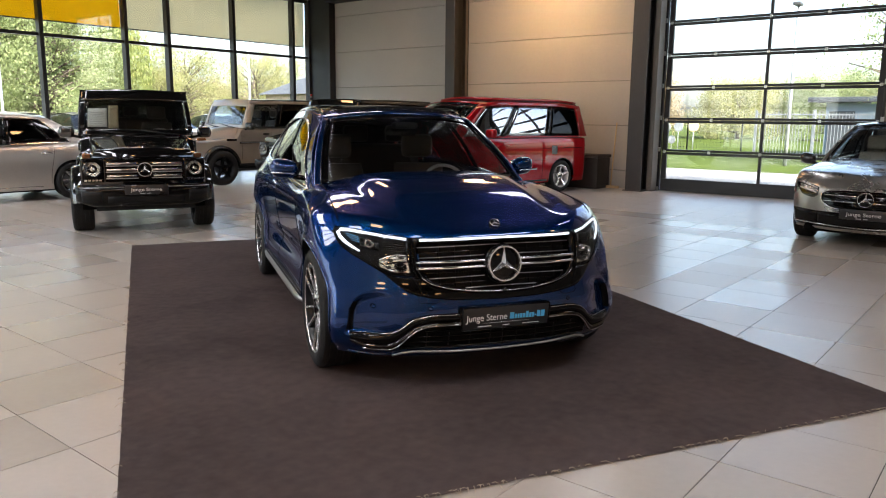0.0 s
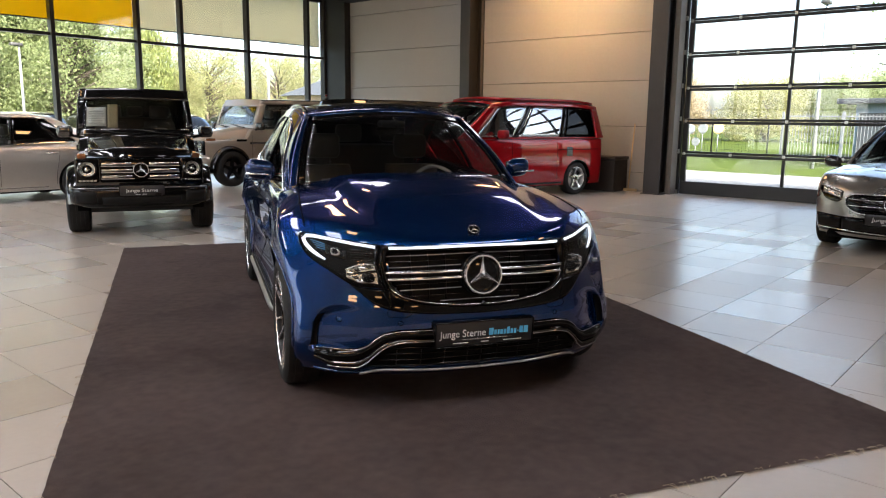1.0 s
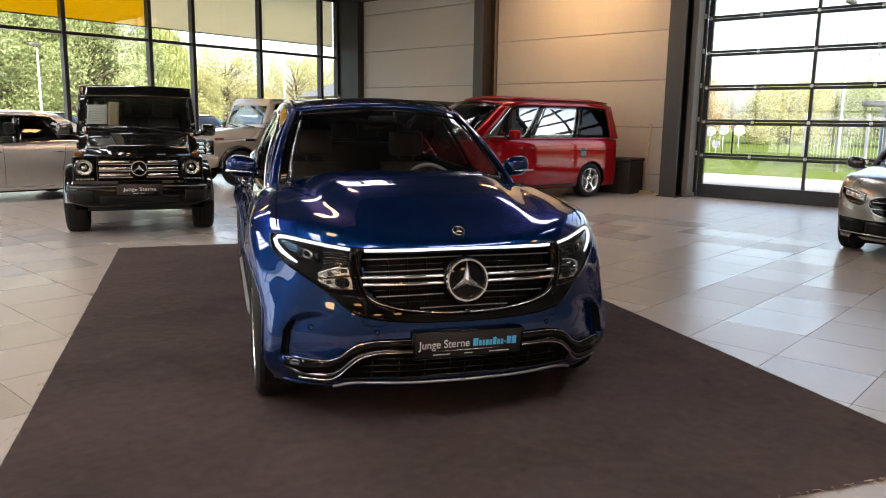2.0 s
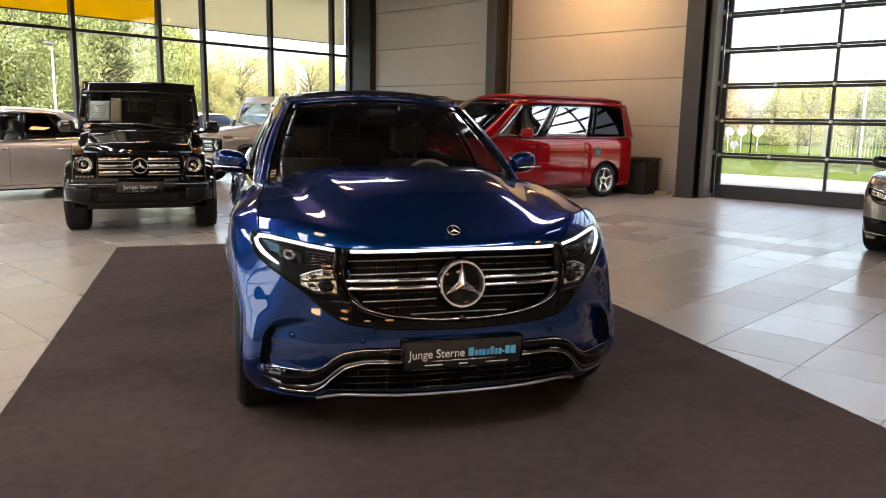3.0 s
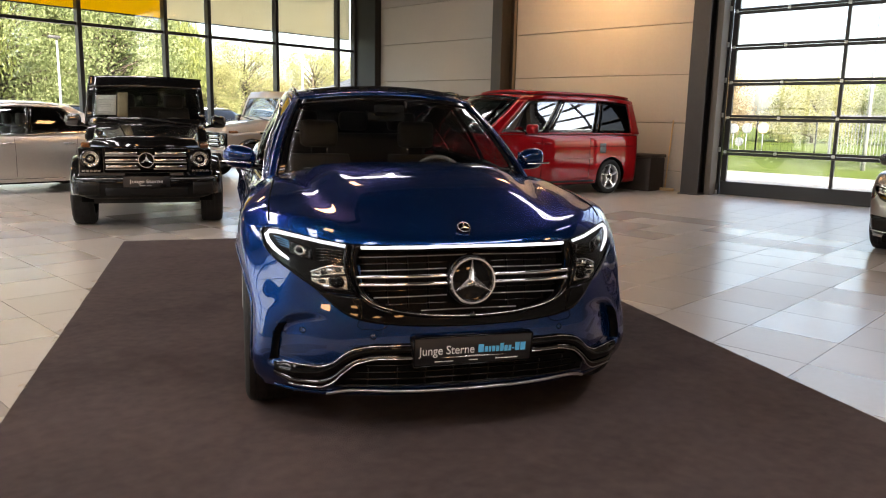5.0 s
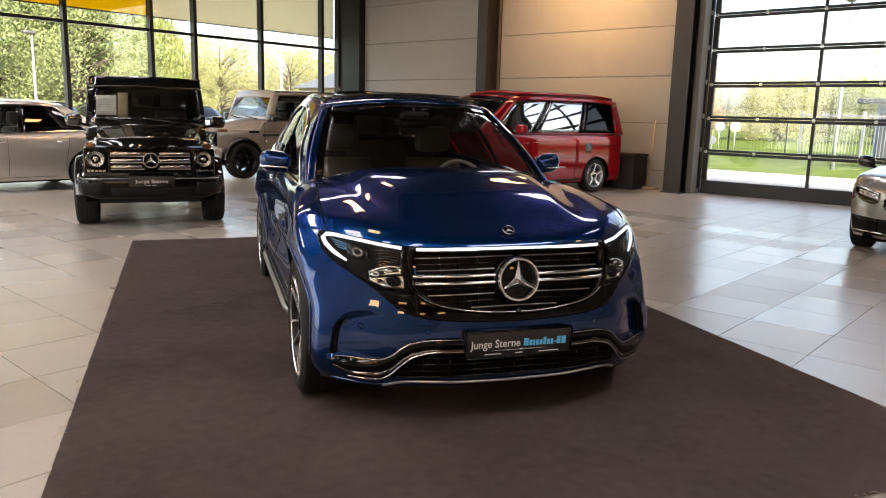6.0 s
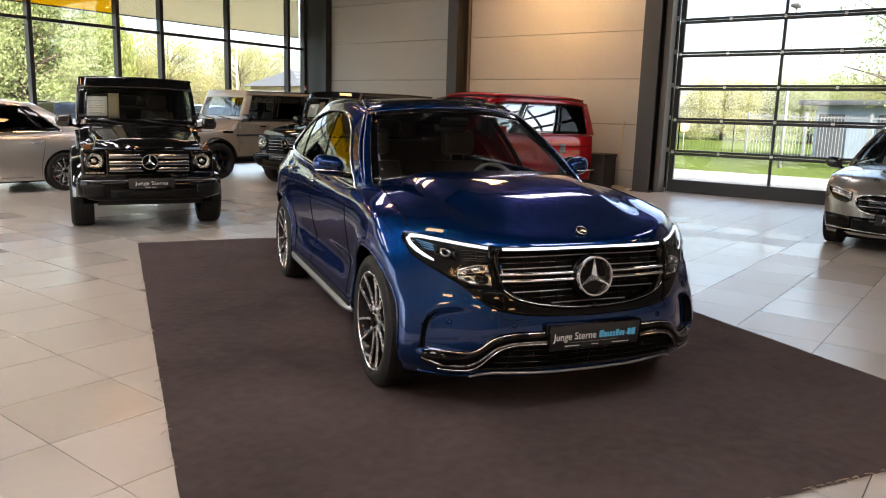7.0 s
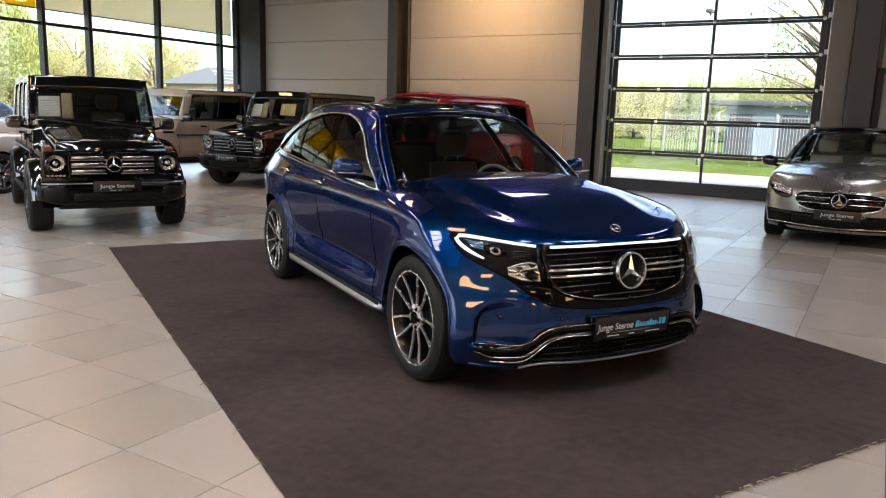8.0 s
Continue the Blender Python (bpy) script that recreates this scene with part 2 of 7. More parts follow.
REFLECTOR = surface("lamp_reflector", (0.42, 0.4, 0.37), 0.16, 1.0, 0.0, 0.3, 20.0)
WHEEL_GREY = surface("grey_steering_leather", (0.2, 0.19, 0.18), 0.5, 0.0, 0.0, 0.1, 9.0)
BOWL = surface("faceted_reflector_bowl", (0.58, 0.55, 0.48), 0.14, 1.0, 0.0, 0.6, 30.0, 1.0, 38)
LEATHER = surface("black_leather", (0.055, 0.048, 0.043), 0.5, 0.0, 0.0, 0.2, 8.0, 0.2, 180, spec=0.2)
CREAM = surface("cream_leather", (0.45, 0.42, 0.36), 0.5, 0.0, 0.0, 0.1, 8.0, 0.2, 180)
TRIM_BLACK = surface("dark_dashboard", (0.008, 0.008, 0.008), 0.6, 0.0, 0.0, 0.2, 12.0, 0.2, 250, spec=0.2)
DARK_CHROME = surface("smoked_chrome", (0.085, 0.08, 0.077), 0.08, 1.0, 0.0, 0.05, 5.0)
SMOKED_BLUE = surface("blue_light_guide", (0.12, 0.3, 0.5), 0.15, 0.6, 0.3, 0.1, 8.0)
SCREEN_GLASS = glass("windscreen_glass", (0.88, 0.9, 0.89), 1.0, 0.045)
DRL = lamp_mat("daytime_light", (0.8, 0.9, 1.0), 0.15)
PLATE = surface("plate_black", (0.012, 0.012, 0.013), 0.3, 0.0, 0.2, 0.15, 8.0)
INK_WHITE = surface("white_print", (0.75, 0.75, 0.75), 0.5, 0.0, 0.0, 0.04, 8.0)
INK_BLUE = surface("blue_print", (0.08, 0.42, 0.72), 0.5, 0.0, 0.0, 0.04, 8.0)
ORANGE = surface("orange_lens", (0.20, 0.075, 0.025), 0.15, 0.0, 0.5, 0.1, 8.0)
RED_LENS = surface("red_lens", (0.35, 0.01, 0.01), 0.12, 0.0, 0.5, 0.1, 8.0)
PAPER = surface("printed_paper", (0.75, 0.74, 0.68), 0.7, 0.0, 0.0, 0.05, 10.0)


# ---- the showroom ----
TILE_STONE = surface("stoneware_tile", (0.40, 0.357, 0.31), 0.28, 0.0, 0.0, 0.05, 2.2, 0.03, 25, 0.20, 0.08, spec=0.58)
GROUT = surface("grey_grout", (0.07, 0.064, 0.058), 0.85, 0.0, 0.0, 0.2, 12.0)
PANEL = surface("coated_steel_panel", (0.36, 0.335, 0.295), 0.55, 0.0, 0.0, 0.04, 1.5, 0.05, 220)
COLUMN = surface("anthracite_steel", (0.030, 0.029, 0.029), 0.45, 0.0, 0.0, 0.15, 3.0)
FRAME = surface("dark_anodised_frame", (0.02, 0.021, 0.023), 0.4, 0.3, 0.0, 0.15, 3.0)
JAMB = surface("grey_jamb_paint", (0.13, 0.112, 0.092), 0.5, 0.0, 0.0, 0.08, 3.0)
CEIL = surface("dark_grey_ceiling", (0.015, 0.016, 0.018), 0.6, 0.0, 0.0, 0.06, 2.0)
PLASTER = surface("grey_plaster", (0.28, 0.27, 0.26), 0.7, 0.0, 0.0, 0.06, 1.0, 0.1, 60)
PANE = glass("window_pane", (0.9, 0.93, 0.92), 0.9)


def fabric(name, color, through):
    """Woven blind cloth that lets some daylight through."""
    m = surface(name, color, 0.8, 0.0, 0.0, 0.08, 3.0, 0.2, 300)
    n, l = m.node_tree.nodes, m.node_tree.links
    t, mix = n.new("ShaderNodeBsdfTranslucent"), n.new("ShaderNodeMixShader")
    t.inputs[0].default_value, mix.inputs[0].default_value = (*color, 1), through
    l.new(n["Principled BSDF"].outputs[0], mix.inputs[1]), l.new(t.outputs[0], mix.inputs[2]), l.new(mix.outputs[0], n["Material Output"].inputs[0])
    return m


# same cloth as the yellow; the sky showing through is put into its colour
SKY_BLIND = fabric("blind_fabric_sky_behind", (0.85, 0.77, 0.58), 0.65)
YELLOW = fabric("yellow_blind_fabric", (0.92, 0.64, 0.02), 0.6)
CARPET = surface("dark_carpet", (0.150, 0.113, 0.107), 0.95, 0.0, 0.0, 0.3, 1.3, 0.6, 350, spec=0.2, stain=(1.1, 0.5))
THREAD = surface("pale_thread", (0.55, 0.45, 0.32), 0.8, 0.0, 0.0, 0.1, 8.0)
BROWN = surface("brown_wicker", (0.024, 0.017, 0.013), 0.6, 0.0, 0.0, 0.3, 15.0, 0.6, 80)
BROOM = surface("broom_wood", (0.5, 0.34, 0.17), 0.55, 0.0, 0.0, 0.2, 20.0)
SIGN_RED = surface("red_sign", (0.6, 0.05, 0.05), 0.5, 0.0, 0.0, 0.05, 8.0)

EAST, NORTH, WEST, SOUTH, TOP = 15.75, 17.73, -7.0, -8.0, 6.2
TX, TY, TX0, TY0 = 0.60, 0.586, 2.15, 1.49


def structure(name, bm, material, label, category):
    return tagged(link(name, bm, material, smooth=False), label, category, kind="structure")


floor = structure("floor", box_bm(WEST, EAST + 0.25, SOUTH, NORTH + 0.2, -0.25, -0.004), GROUT, "light greige stoneware tile floor with thin dark joints", "floor")
# opal, so that no direct sun falls through onto wall and floor
OPAL = fabric("opal_rooflight_sheet", (0.8, 0.82, 0.84), 0.6)
# rooflights: strips of openings across the hall (y, then stretches of x)
# rows -2.2, 3.0, 8.6 and 11.4 west: unseen, added to light floor and flanks
ROOFLIGHTS = ((-5.2, ((1.0, 5.0), (9.2, 13.2))), (-2.2, ((-3.0, 0.4), (2.2, 5.6))), (0.2, ((-4.6, -0.6), (9.0, 12.4))), (3.0, ((-5.6, -2.4),)), (5.8, ((-4.6, -0.6), (10.6, 13.6))), (8.6, ((-5.6, -1.4), (-0.6, 2.8))), (11.4, ((-5.6, -1.4), (2.6, 6.6), (8.8, 12.4))))
RW = 0.85
ceiling, y_at = bmesh.new(), SOUTH
for y, spans in ROOFLIGHTS:
    box_bm(WEST, EAST + 0.25, y_at, y, TOP, TOP + 0.15, bm=ceiling)
    x_at = WEST
    for a, b in spans:
        box_bm(x_at, a, y, y + RW, TOP, TOP + 0.15, bm=ceiling)
        x_at = b
        win = structure("rooflight", box_bm(a, b, y, y + RW, TOP + 0.10, TOP + 0.13), OPAL, "opal rooflight sheet in the hall ceiling, out of view", "skylight")
        for k in range(1, 4):
            link("rooflight_bar", box_bm(a + k * (b - a) / 4 - 0.03, a + k * (b - a) / 4 + 0.03, y, y + RW, TOP + 0.005, TOP + 0.08), COLUMN, win)
        area("rooflight_daylight", ((a + b) / 2, y + RW / 2, TOP + 0.085), ((a + b) / 2, y + RW / 2, 0), b - a - 0.02, RW - 0.02, SKYLIGHT_POWER * (0.45 if a > 8 else 1.1), (0.97, 0.98, 1))
    box_bm(x_at, EAST + 0.25, y, y + RW, TOP, TOP + 0.15, bm=ceiling)
    y_at = y + RW
box_bm(WEST, EAST + 0.25, y_at, NORTH, TOP, TOP + 0.15, bm=ceiling)
structure("ceiling", ceiling, CEIL, "dark metal hall ceiling with rooflight openings", "ceiling")


def beam(y):
    """A steel roof beam with flanges."""
    bm = box_bm(WEST + 0.02, EAST - 0.1, y - 0.1, y + 0.1, TOP - 0.5, TOP - 0.46)
    box_bm(WEST + 0.02, EAST - 0.1, y - 0.012, y + 0.012, TOP - 0.458, TOP - 0.045, bm=bm)
    box_bm(WEST + 0.02, EAST - 0.1, y - 0.1, y + 0.1, TOP - 0.043, TOP - 0.003, bm=bm)
    return structure("roof_beam", bm, COLUMN, "dark steel roof beam under the ceiling", "beam")


for y in (-4.5, 1.8, 7.4, 12.7):
    beam(y)

WARM = lamp_mat("warm_lamp_glass", (1.0, 0.56, 0.24), 2.6)


def ceiling_lamp(x, y):
    th = thing("ceiling_lamp", "square warm ceiling lamp in a dark housing", "lamp", pose(x, y, TOP - 0.30), "lamps under the ceiling")
    part("housing", box_bm(-0.42, 0.42, -0.40, 0.40, 0.0, 0.12, 0.01), COLUMN, th)
    part("diffuser", box_bm(-0.38, 0.38, -0.36, 0.36, -0.012, -0.002), WARM, th, "warm white diffuser")
    part("hanger", tube([(0, 0, 0.12), (0, 0, 0.295)], 0.012), COLUMN, th)
    return th


for x, y in ((0.45, 4.8), (8.2, -3.2), (-1.5, -3.8), (8.2, 9.6), (14.2, 9.6), (0.0, 15.2), (8.2, 15.2)):
    ceiling_lamp(x, y)


def flood_lamp(x, y, z, turn):
    """A warm panel lamp on a wall bracket, tilted down into the hall."""
    th = thing("flood_lamp", "warm panel lamp tilted down on a wall bracket", "lamp", pose(x, y, z, 0, 0, turn), "panel lamps on the walls")
    tilt = pose(0.35, 0, 0, 0, -52, 0)
    for name, bm, mat in (("housing", box_bm(-0.36, 0.36, -0.61, 0.61, 0.0, 0.08, 0.01), COLUMN), ("diffuser", box_bm(-0.32, 0.32, -0.57, 0.57, -0.012, -0.002), WARM)):
        bmesh.ops.transform(bm, matrix=tilt, verts=bm.verts)
        part(name, bm, mat, th)
    part("bracket", tube([(0, 0, 0.1), (0.37, 0, 0.03)], 0.02), COLUMN, th)
    return th


for k in range(3):
    flood_lamp(WEST + 0.02, -6.0 + 4.0 * k, 4.1, 0)
for k in range(2):
    flood_lamp(-4.2 + 4.2 * k, SOUTH + 0.02, 4.1, 90)

wash = thing("wall_washer", "warm wall-washer lamp hung before the panel wall", "lamp", pose(14.3, 9.2, 4.82))
part("housing", box_bm(-0.1, 0.1, -0.25, 0.25, 0.0, 0.14, 0.02), COLUMN, wash)
part("diffuser", box_bm(-0.08, 0.08, -0.22, 0.22, -0.012, -0.002), WARM, wash, "warm white diffuser")
part("hanger", tube([(0, 0, 0.14), (0, 0, 1.36)], 0.012), COLUMN, wash)
area("wall_washer_light", (14.0, 9.2, 4.80), (15.75, 9.2, 3.6), 0.15, 0.44, WASH_POWER, (1, 0.6, 0.26))

# east wall: panel fields between columns, round the sectional gate
GATE_Y0, GATE_Y1, GATE_X, GATE_TOP = 2.33, 6.47, 15.88, 5.58
wall_e = bmesh.new()
for y0, y1, z0, z1 in ((GATE_Y1 + 0.12, NORTH, 0, TOP), (GATE_Y0 - 0.12, GATE_Y1 + 0.12, GATE_TOP, TOP), (SOUTH, GATE_Y0 - 0.12, 0, TOP)):
    box_bm(EAST + 0.06, EAST + 0.25, y0, y1, z0, z1, bm=wall_e)
wall_east = structure("wall_east", wall_e, JAMB, "hall wall of light grey horizontal steel panels", "wall")
PANEL_ROWS = [0.0, 0.40, 1.40, 2.385, 3.40, 4.42, 5.44, TOP - 0.01]


def panel_field(y0, y1, wall):
    for z0, z1 in zip(PANEL_ROWS, PANEL_ROWS[1:]):
        link("panel", box_bm(EAST - 0.0, EAST + 0.056, y0, y1, z0 + 0.006, z1 - 0.006, 0.006, 1), PANEL, wall, smooth=False)


panel_field(7.03, 11.75, wall_east)
panel_field(12.13, 16.72, wall_east)
panel_field(SOUTH + 0.05, 1.35, wall_east)


def column(y0, y1, x0=15.22, dark=True):
    """A wide steel column: two flanges and a web set back in shade."""
    bm = box_bm(x0, x0 + 0.03, y0, y1, 0, TOP - 0.01, 0.004, 1)
    box_bm(x0 + 0.032, EAST - 0.032, (y0 + y1) / 2 - 0.02, (y0 + y1) / 2 + 0.02, 0, TOP - 0.01, bm=bm)
    box_bm(EAST - 0.03, EAST + 0.055, y0, y1, 0, TOP - 0.01, bm=bm)
    box_bm(x0 - 0.03, EAST, y0 - 0.04, y1 + 0.04, 0.0, 0.02, bm=bm)
    return structure("column", bm, COLUMN, "anthracite steel hall column on a foot plate", "column")


column(11.79, 12.09)
column(6.64, 7.0)
column(1.42, 1.84)
structure("corner_column", box_bm(15.55, EAST + 0.05, 16.74, NORTH - 0.1, 0, TOP - 0.01, 0.01), FRAME, "black corner column between glass wall and panel wall", "column")
# thin pale strip where the panel field ends at the column
structure("panel_edge_strip", box_bm(EAST - 0.09, EAST - 0.003, 11.765, 11.785, 0, TOP - 0.02, 0.004), JAMB, "slim grey edge strip of the panels beside the column", "duct")
structure("gate_jamb", box_bm(15.45, 15.74, 6.50, 6.62, 0, TOP - 0.02, 0.01), JAMB, "grey sheet-metal jamb of the gate", "jamb")
structure("gate_jamb", box_bm(15.5, EAST + 0.055, 1.86, 2.24, 0, TOP - 0.02, 0.01), JAMB, "grey sheet-metal jamb of the gate", "jamb")
structure("gate_lintel", box_bm(15.6, EAST + 0.055, 2.24, 6.425, GATE_TOP + 0.02, TOP - 0.02, 0.01), JAMB, "grey sheet-metal lintel above the gate", "lintel")

# added out of view: keeps the upper wall dark in the bonnet's reflection
for y0, y1 in ((7.03, 11.74), (12.14, 16.7)):
    structure("fascia", box_bm(15.3, EAST - 0.004, y0, y1, 4.80, TOP - 0.03, 0.01), CEIL, "unseen dark box above the panel wall, added to darken reflections", "fascia")

# the sectional gate
gate = tagged(new("door_1"), "closed sectional gate of clear panes in black frames", "gate", kind="structure")
gate.matrix_world = pose(GATE_X, 0, 0)
RAILS = [0.0, 0.855, 1.53, 2.205, 2.88, 3.555, 4.23, 4.905, 5.58]
MID_Y = 4.405
for k, z in enumerate(RAILS):
    lo, hi = (0.001, 0.27) if k == 0 else (z - 0.062, z - 0.004)
    part("bottom_rail" if k == 0 else "rail", box_bm(-0.03, 0.03, GATE_Y0, GATE_Y1, lo, hi, 0.006, 1), FRAME, gate)
    if 0 < k < len(RAILS) - 1:
        part("rail", box_bm(-0.03, 0.03, GATE_Y0, GATE_Y1, z + 0.004, z + 0.052, 0.006, 1), FRAME, gate)
for z0, z1 in zip(RAILS, RAILS[1:]):
    lo = 0.272 if z0 == 0 else z0 + 0.053
    hi = z1 - 0.063
    for y0, y1 in ((GATE_Y0, GATE_Y0 + 0.11), (MID_Y - 0.028, MID_Y + 0.028), (GATE_Y1 - 0.11, GATE_Y1)):
        part("stile", box_bm(-0.028, 0.028, y0, y1, lo, hi), FRAME, gate)
    for y0, y1 in ((GATE_Y0 + 0.111, MID_Y - 0.029), (MID_Y + 0.029, GATE_Y1 - 0.111)):
        part("pane", box_bm(-0.004, 0.004, y0, y1, lo, hi), PANE, gate).visible_shadow = False
HINGE = surface("zinc_hinge", (0.5, 0.5, 0.48), 0.4, 0.9, 0.0, 0.1, 15.0)
for z in RAILS[1:-1]:
    for y in (GATE_Y0 + 0.06, (GATE_Y0 + MID_Y) / 2, MID_Y, (GATE_Y1 + MID_Y) / 2, GATE_Y1 - 0.06):
        part("hinge", box_bm(-0.05, -0.031, y - 0.028, y + 0.028, z - 0.03, z + 0.03, 0.005, 1), HINGE, gate)
for y in (GATE_Y1 + 0.03, GATE_Y0 - 0.03):
    part("guide_rail", box_bm(-0.12, -0.02, y - 0.028, y + 0.028, 0, GATE_TOP + 0.02, 0.008, 1), FRAME, gate)
    for z in RAILS[:-1]:
        part("roller_bracket", box_bm(-0.16, -0.122, y - 0.035, y + 0.03, z + 0.0, z + 0.09, 0.006, 1), HINGE, gate)

# plain side door south of the gate
side_door = tagged(new("door_2"), "closed pale steel side door in a dark frame", "door", kind="structure")
side_door.matrix_world = pose(EAST - 0.004, 0, 0)
part("door_leaf", box_bm(-0.03, 0.0, 0.12, 1.28, 0.02, 2.50, 0.004, 1), PANEL, side_door)
for y0, y1, z0, z1 in ((0.0, 1.40, 2.51, 2.62), (1.29, 1.40, 0.0, 2.508), (0.0, 0.11, 0.0, 2.508)):
    part("door_frame", box_bm(-0.06, 0.0, y0, y1, z0, z1, 0.004, 1), FRAME, side_door)
part("door_handle", tube([(-0.09, 1.2, 1.05), (-0.09, 1.08, 1.05)], 0.011, 8), STEEL, side_door)

# north glass wall
glazing = tagged(new("window_1"), "tall glass wall with dark aluminium mullions and a transom", "window", kind="structure")
glazing.matrix_world = pose(0, NORTH, 0)
MULLIONS = [-6.95, -4.95, -3.0, -1.05, 0.9, 2.85, 4.75, 5.75, 7.74, 9.72, 10.86, 12.83, 14.90, 15.52]
for x in MULLIONS:
    part("mullion", box_bm(x - 0.045, x + 0.045, -0.16, 0.03, 0.0, 4.95, 0.006, 1), FRAME, glazing)
for x0, x1 in zip(MULLIONS, MULLIONS[1:]):
    for z0, z1 in ((0.0, 0.12), (3.235, 3.305), (4.86, 4.95)):
        part("transom", box_bm(x0 + 0.046, x1 - 0.046, -0.10, 0.02, z0, z1, 0.004, 1), FRAME, glazing)
    for z0, z1 in ((0.122, 3.233), (3.307, 4.858)):
        part("pane", box_bm(x0 + 0.046, x1 - 0.046, -0.02, -0.012, z0, z1), PANE, glazing).visible_shadow = False
structure("wall_north", box_bm(WEST, EAST + 0.25, NORTH - 0.1, NORTH + 0.15, 4.97, TOP), PLASTER, "plain grey wall above the glass wall", "wall")
for x0, x1 in zip(MULLIONS, MULLIONS[1:]):
    # coloured by bay: yellow before the trees, paled to beige before open sky
    yellow = x1 < 10 and x0 > 5
    th = thing("roller_blind", ("yellow" if yellow else "sky-paled beige") + " fabric blind half lowered outside the glass", "blind", pose((x0 + x1) / 2, NORTH + 0.12, 0), "blinds outside the glass wall")
    w = (x1 - x0) / 2 - 0.003
    part("fabric", box_bm(-w, w, 0, 0.006, 3.62, 5.0), YELLOW if yellow else SKY_BLIND, th)
    part("hem_bar", box_bm(-w, w, -0.012, 0.018, 3.59, 3.618, 0.006, 1), FRAME, th)
exit_sign = thing("notice_sign", "small red and white notice on the last mullion", "sign", pose(15.52, NORTH - 0.168, 2.15))
part("plate", box_bm(-0.04, 0.04, 0, 0.006, -0.06, 0.06), INK_WHITE, exit_sign)
part("field", box_bm(-0.034, 0.034, -0.003, -0.0005, 0.0, 0.052), SIGN_RED, exit_sign)

# west glass wall behind the camera and the plain south wall
west = tagged(new("window_2"), "glass wall with dark mullions on the camera's side of the hall", "window", kind="structure")
west.matrix_world = pose(WEST, 0, 0)
WY = [7.6 + 1.2 * k for k in range(8)]
for y in WY:
    part("mullion", box_bm(-0.03, 0.16, y - 0.05, y + 0.05, 0.0, 4.95), FRAME, west)
for y0, y1 in zip(WY, WY[1:]):
    for z0, z1 in ((0.0, 0.12), (1.10, 1.17), (2.15, 2.22), (3.235, 3.305), (4.86, 4.95)):
        part("transom", box_bm(-0.02, 0.10, y0 + 0.051, y1 - 0.051, z0, z1), FRAME, west)
    part("pane", box_bm(0.01, 0.018, y0 + 0.051, y1 - 0.051, 0.122, 4.85), PANE, west).visible_shadow = False
bm = box_bm(WEST - 0.2, WEST, SOUTH, 7.548, 0, TOP)
box_bm(WEST - 0.2, WEST, 16.052, NORTH, 0, TOP, bm=bm)
box_bm(WEST - 0.2, WEST, 7.55, 16.05, 4.952, TOP, bm=bm)
structure("wall_west", bm, PLASTER, "plain grey plaster wall", "wall")
structure("wall_south", box_bm(WEST, EAST + 0.25, SOUTH - 0.2, SOUTH, 0, TOP), PLASTER, "plain grey plaster wall", "wall")

# the carpet under the blue car, laid at a slant
RUG_TURN, RUG_U0, RUG_U1, RUG_V0, RUG_V1 = 61.0, 2.57, 9.30, -0.01, 4.0
rc, rs = math.cos(radians(RUG_TURN)), math.sin(radians(RUG_TURN))


def on_rug(u, v):
    """u along the carpet from its near end, v across it."""
    return (u * rc + v * rs, u * rs - v * rc)


carpet = thing("carpet", "dark brown-grey needle-felt carpet with a frayed near edge", "carpet")
rng = random.Random(4)
rows = []
NU, NV = 130, 80
for i in range(NU + 1):
    row = []
    for j in range(NV + 1):
        u, v = RUG_U0 + (RUG_U1 - RUG_U0) * i / NU, RUG_V0 + (RUG_V1 - RUG_V0) * j / NV
        if i in (0, NU):
            u += rng.uniform(-0.004, 0.004)
        if j in (0, NV):
            v += rng.uniform(-0.002, 0.002)
        x, y = on_rug(u, v)
        row.append((x, y, 0.006 + 0.0025 * noise.noise((x * 3, y * 3, 0))))
    rows.append(row)
bm = loft(rows)
bmesh.ops.solidify(bm, geom=bm.faces, thickness=0.006)
part("felt_sheet", bm, CARPET, carpet)
bm = bmesh.new()
for k in range(150):
    side = rng.random()
    if side < 0.72:
        u, v, du, dv = RUG_U0, RUG_V0 + (RUG_V1 - RUG_V0) * rng.random(), -1, rng.uniform(-0.8, 0.8)
    elif side < 0.88:
        u, v, du, dv = RUG_U0 + 5 * rng.random() ** 0.7, RUG_V0, rng.uniform(-0.8, 0.8), -1
    else:
        u, v, du, dv = RUG_U0 + 5 * rng.random(), RUG_V1, rng.uniform(-0.8, 0.8), 1
    size, bend = rng.uniform(0.015, 0.05), rng.uniform(-0.02, 0.02)
    pts = []
    for t in (0, 0.35, 0.7, 1):
        x, y = on_rug(u + du * size * (t - 0.3) + bend * t * t, v + dv * size * (t - 0.3))
        pts.append((x, y, 0.010 + 0.012 * math.sin(t * 3)))
    tube(pts, 0.0013, 4, bm)
tagged(part("loose_threads", bm, THREAD, carpet, "pale frayed threads"), kind="stuff")

# box and broom by the wall
chest = thing("storage_chest", "dark brown woven storage chest with a lid, beside the van", "chest", pose(15.38, 8.05, 0))
part("body", box_bm(-0.3, 0.3, -0.44, 0.44, 0, 0.68, 0.015), BROWN, chest)
part("lid", box_bm(-0.32, 0.32, -0.46, 0.46, 0.684, 0.75, 0.015), BROWN, chest)
broom = thing("broom", "wooden broom leaning upright against the panel wall", "broom", pose(15.62, 7.51, 0))
part("handle", tube([(-0.06, 0, 0.05), (0.11, 0.0, 1.46)], 0.014, 10), BROOM, broom)
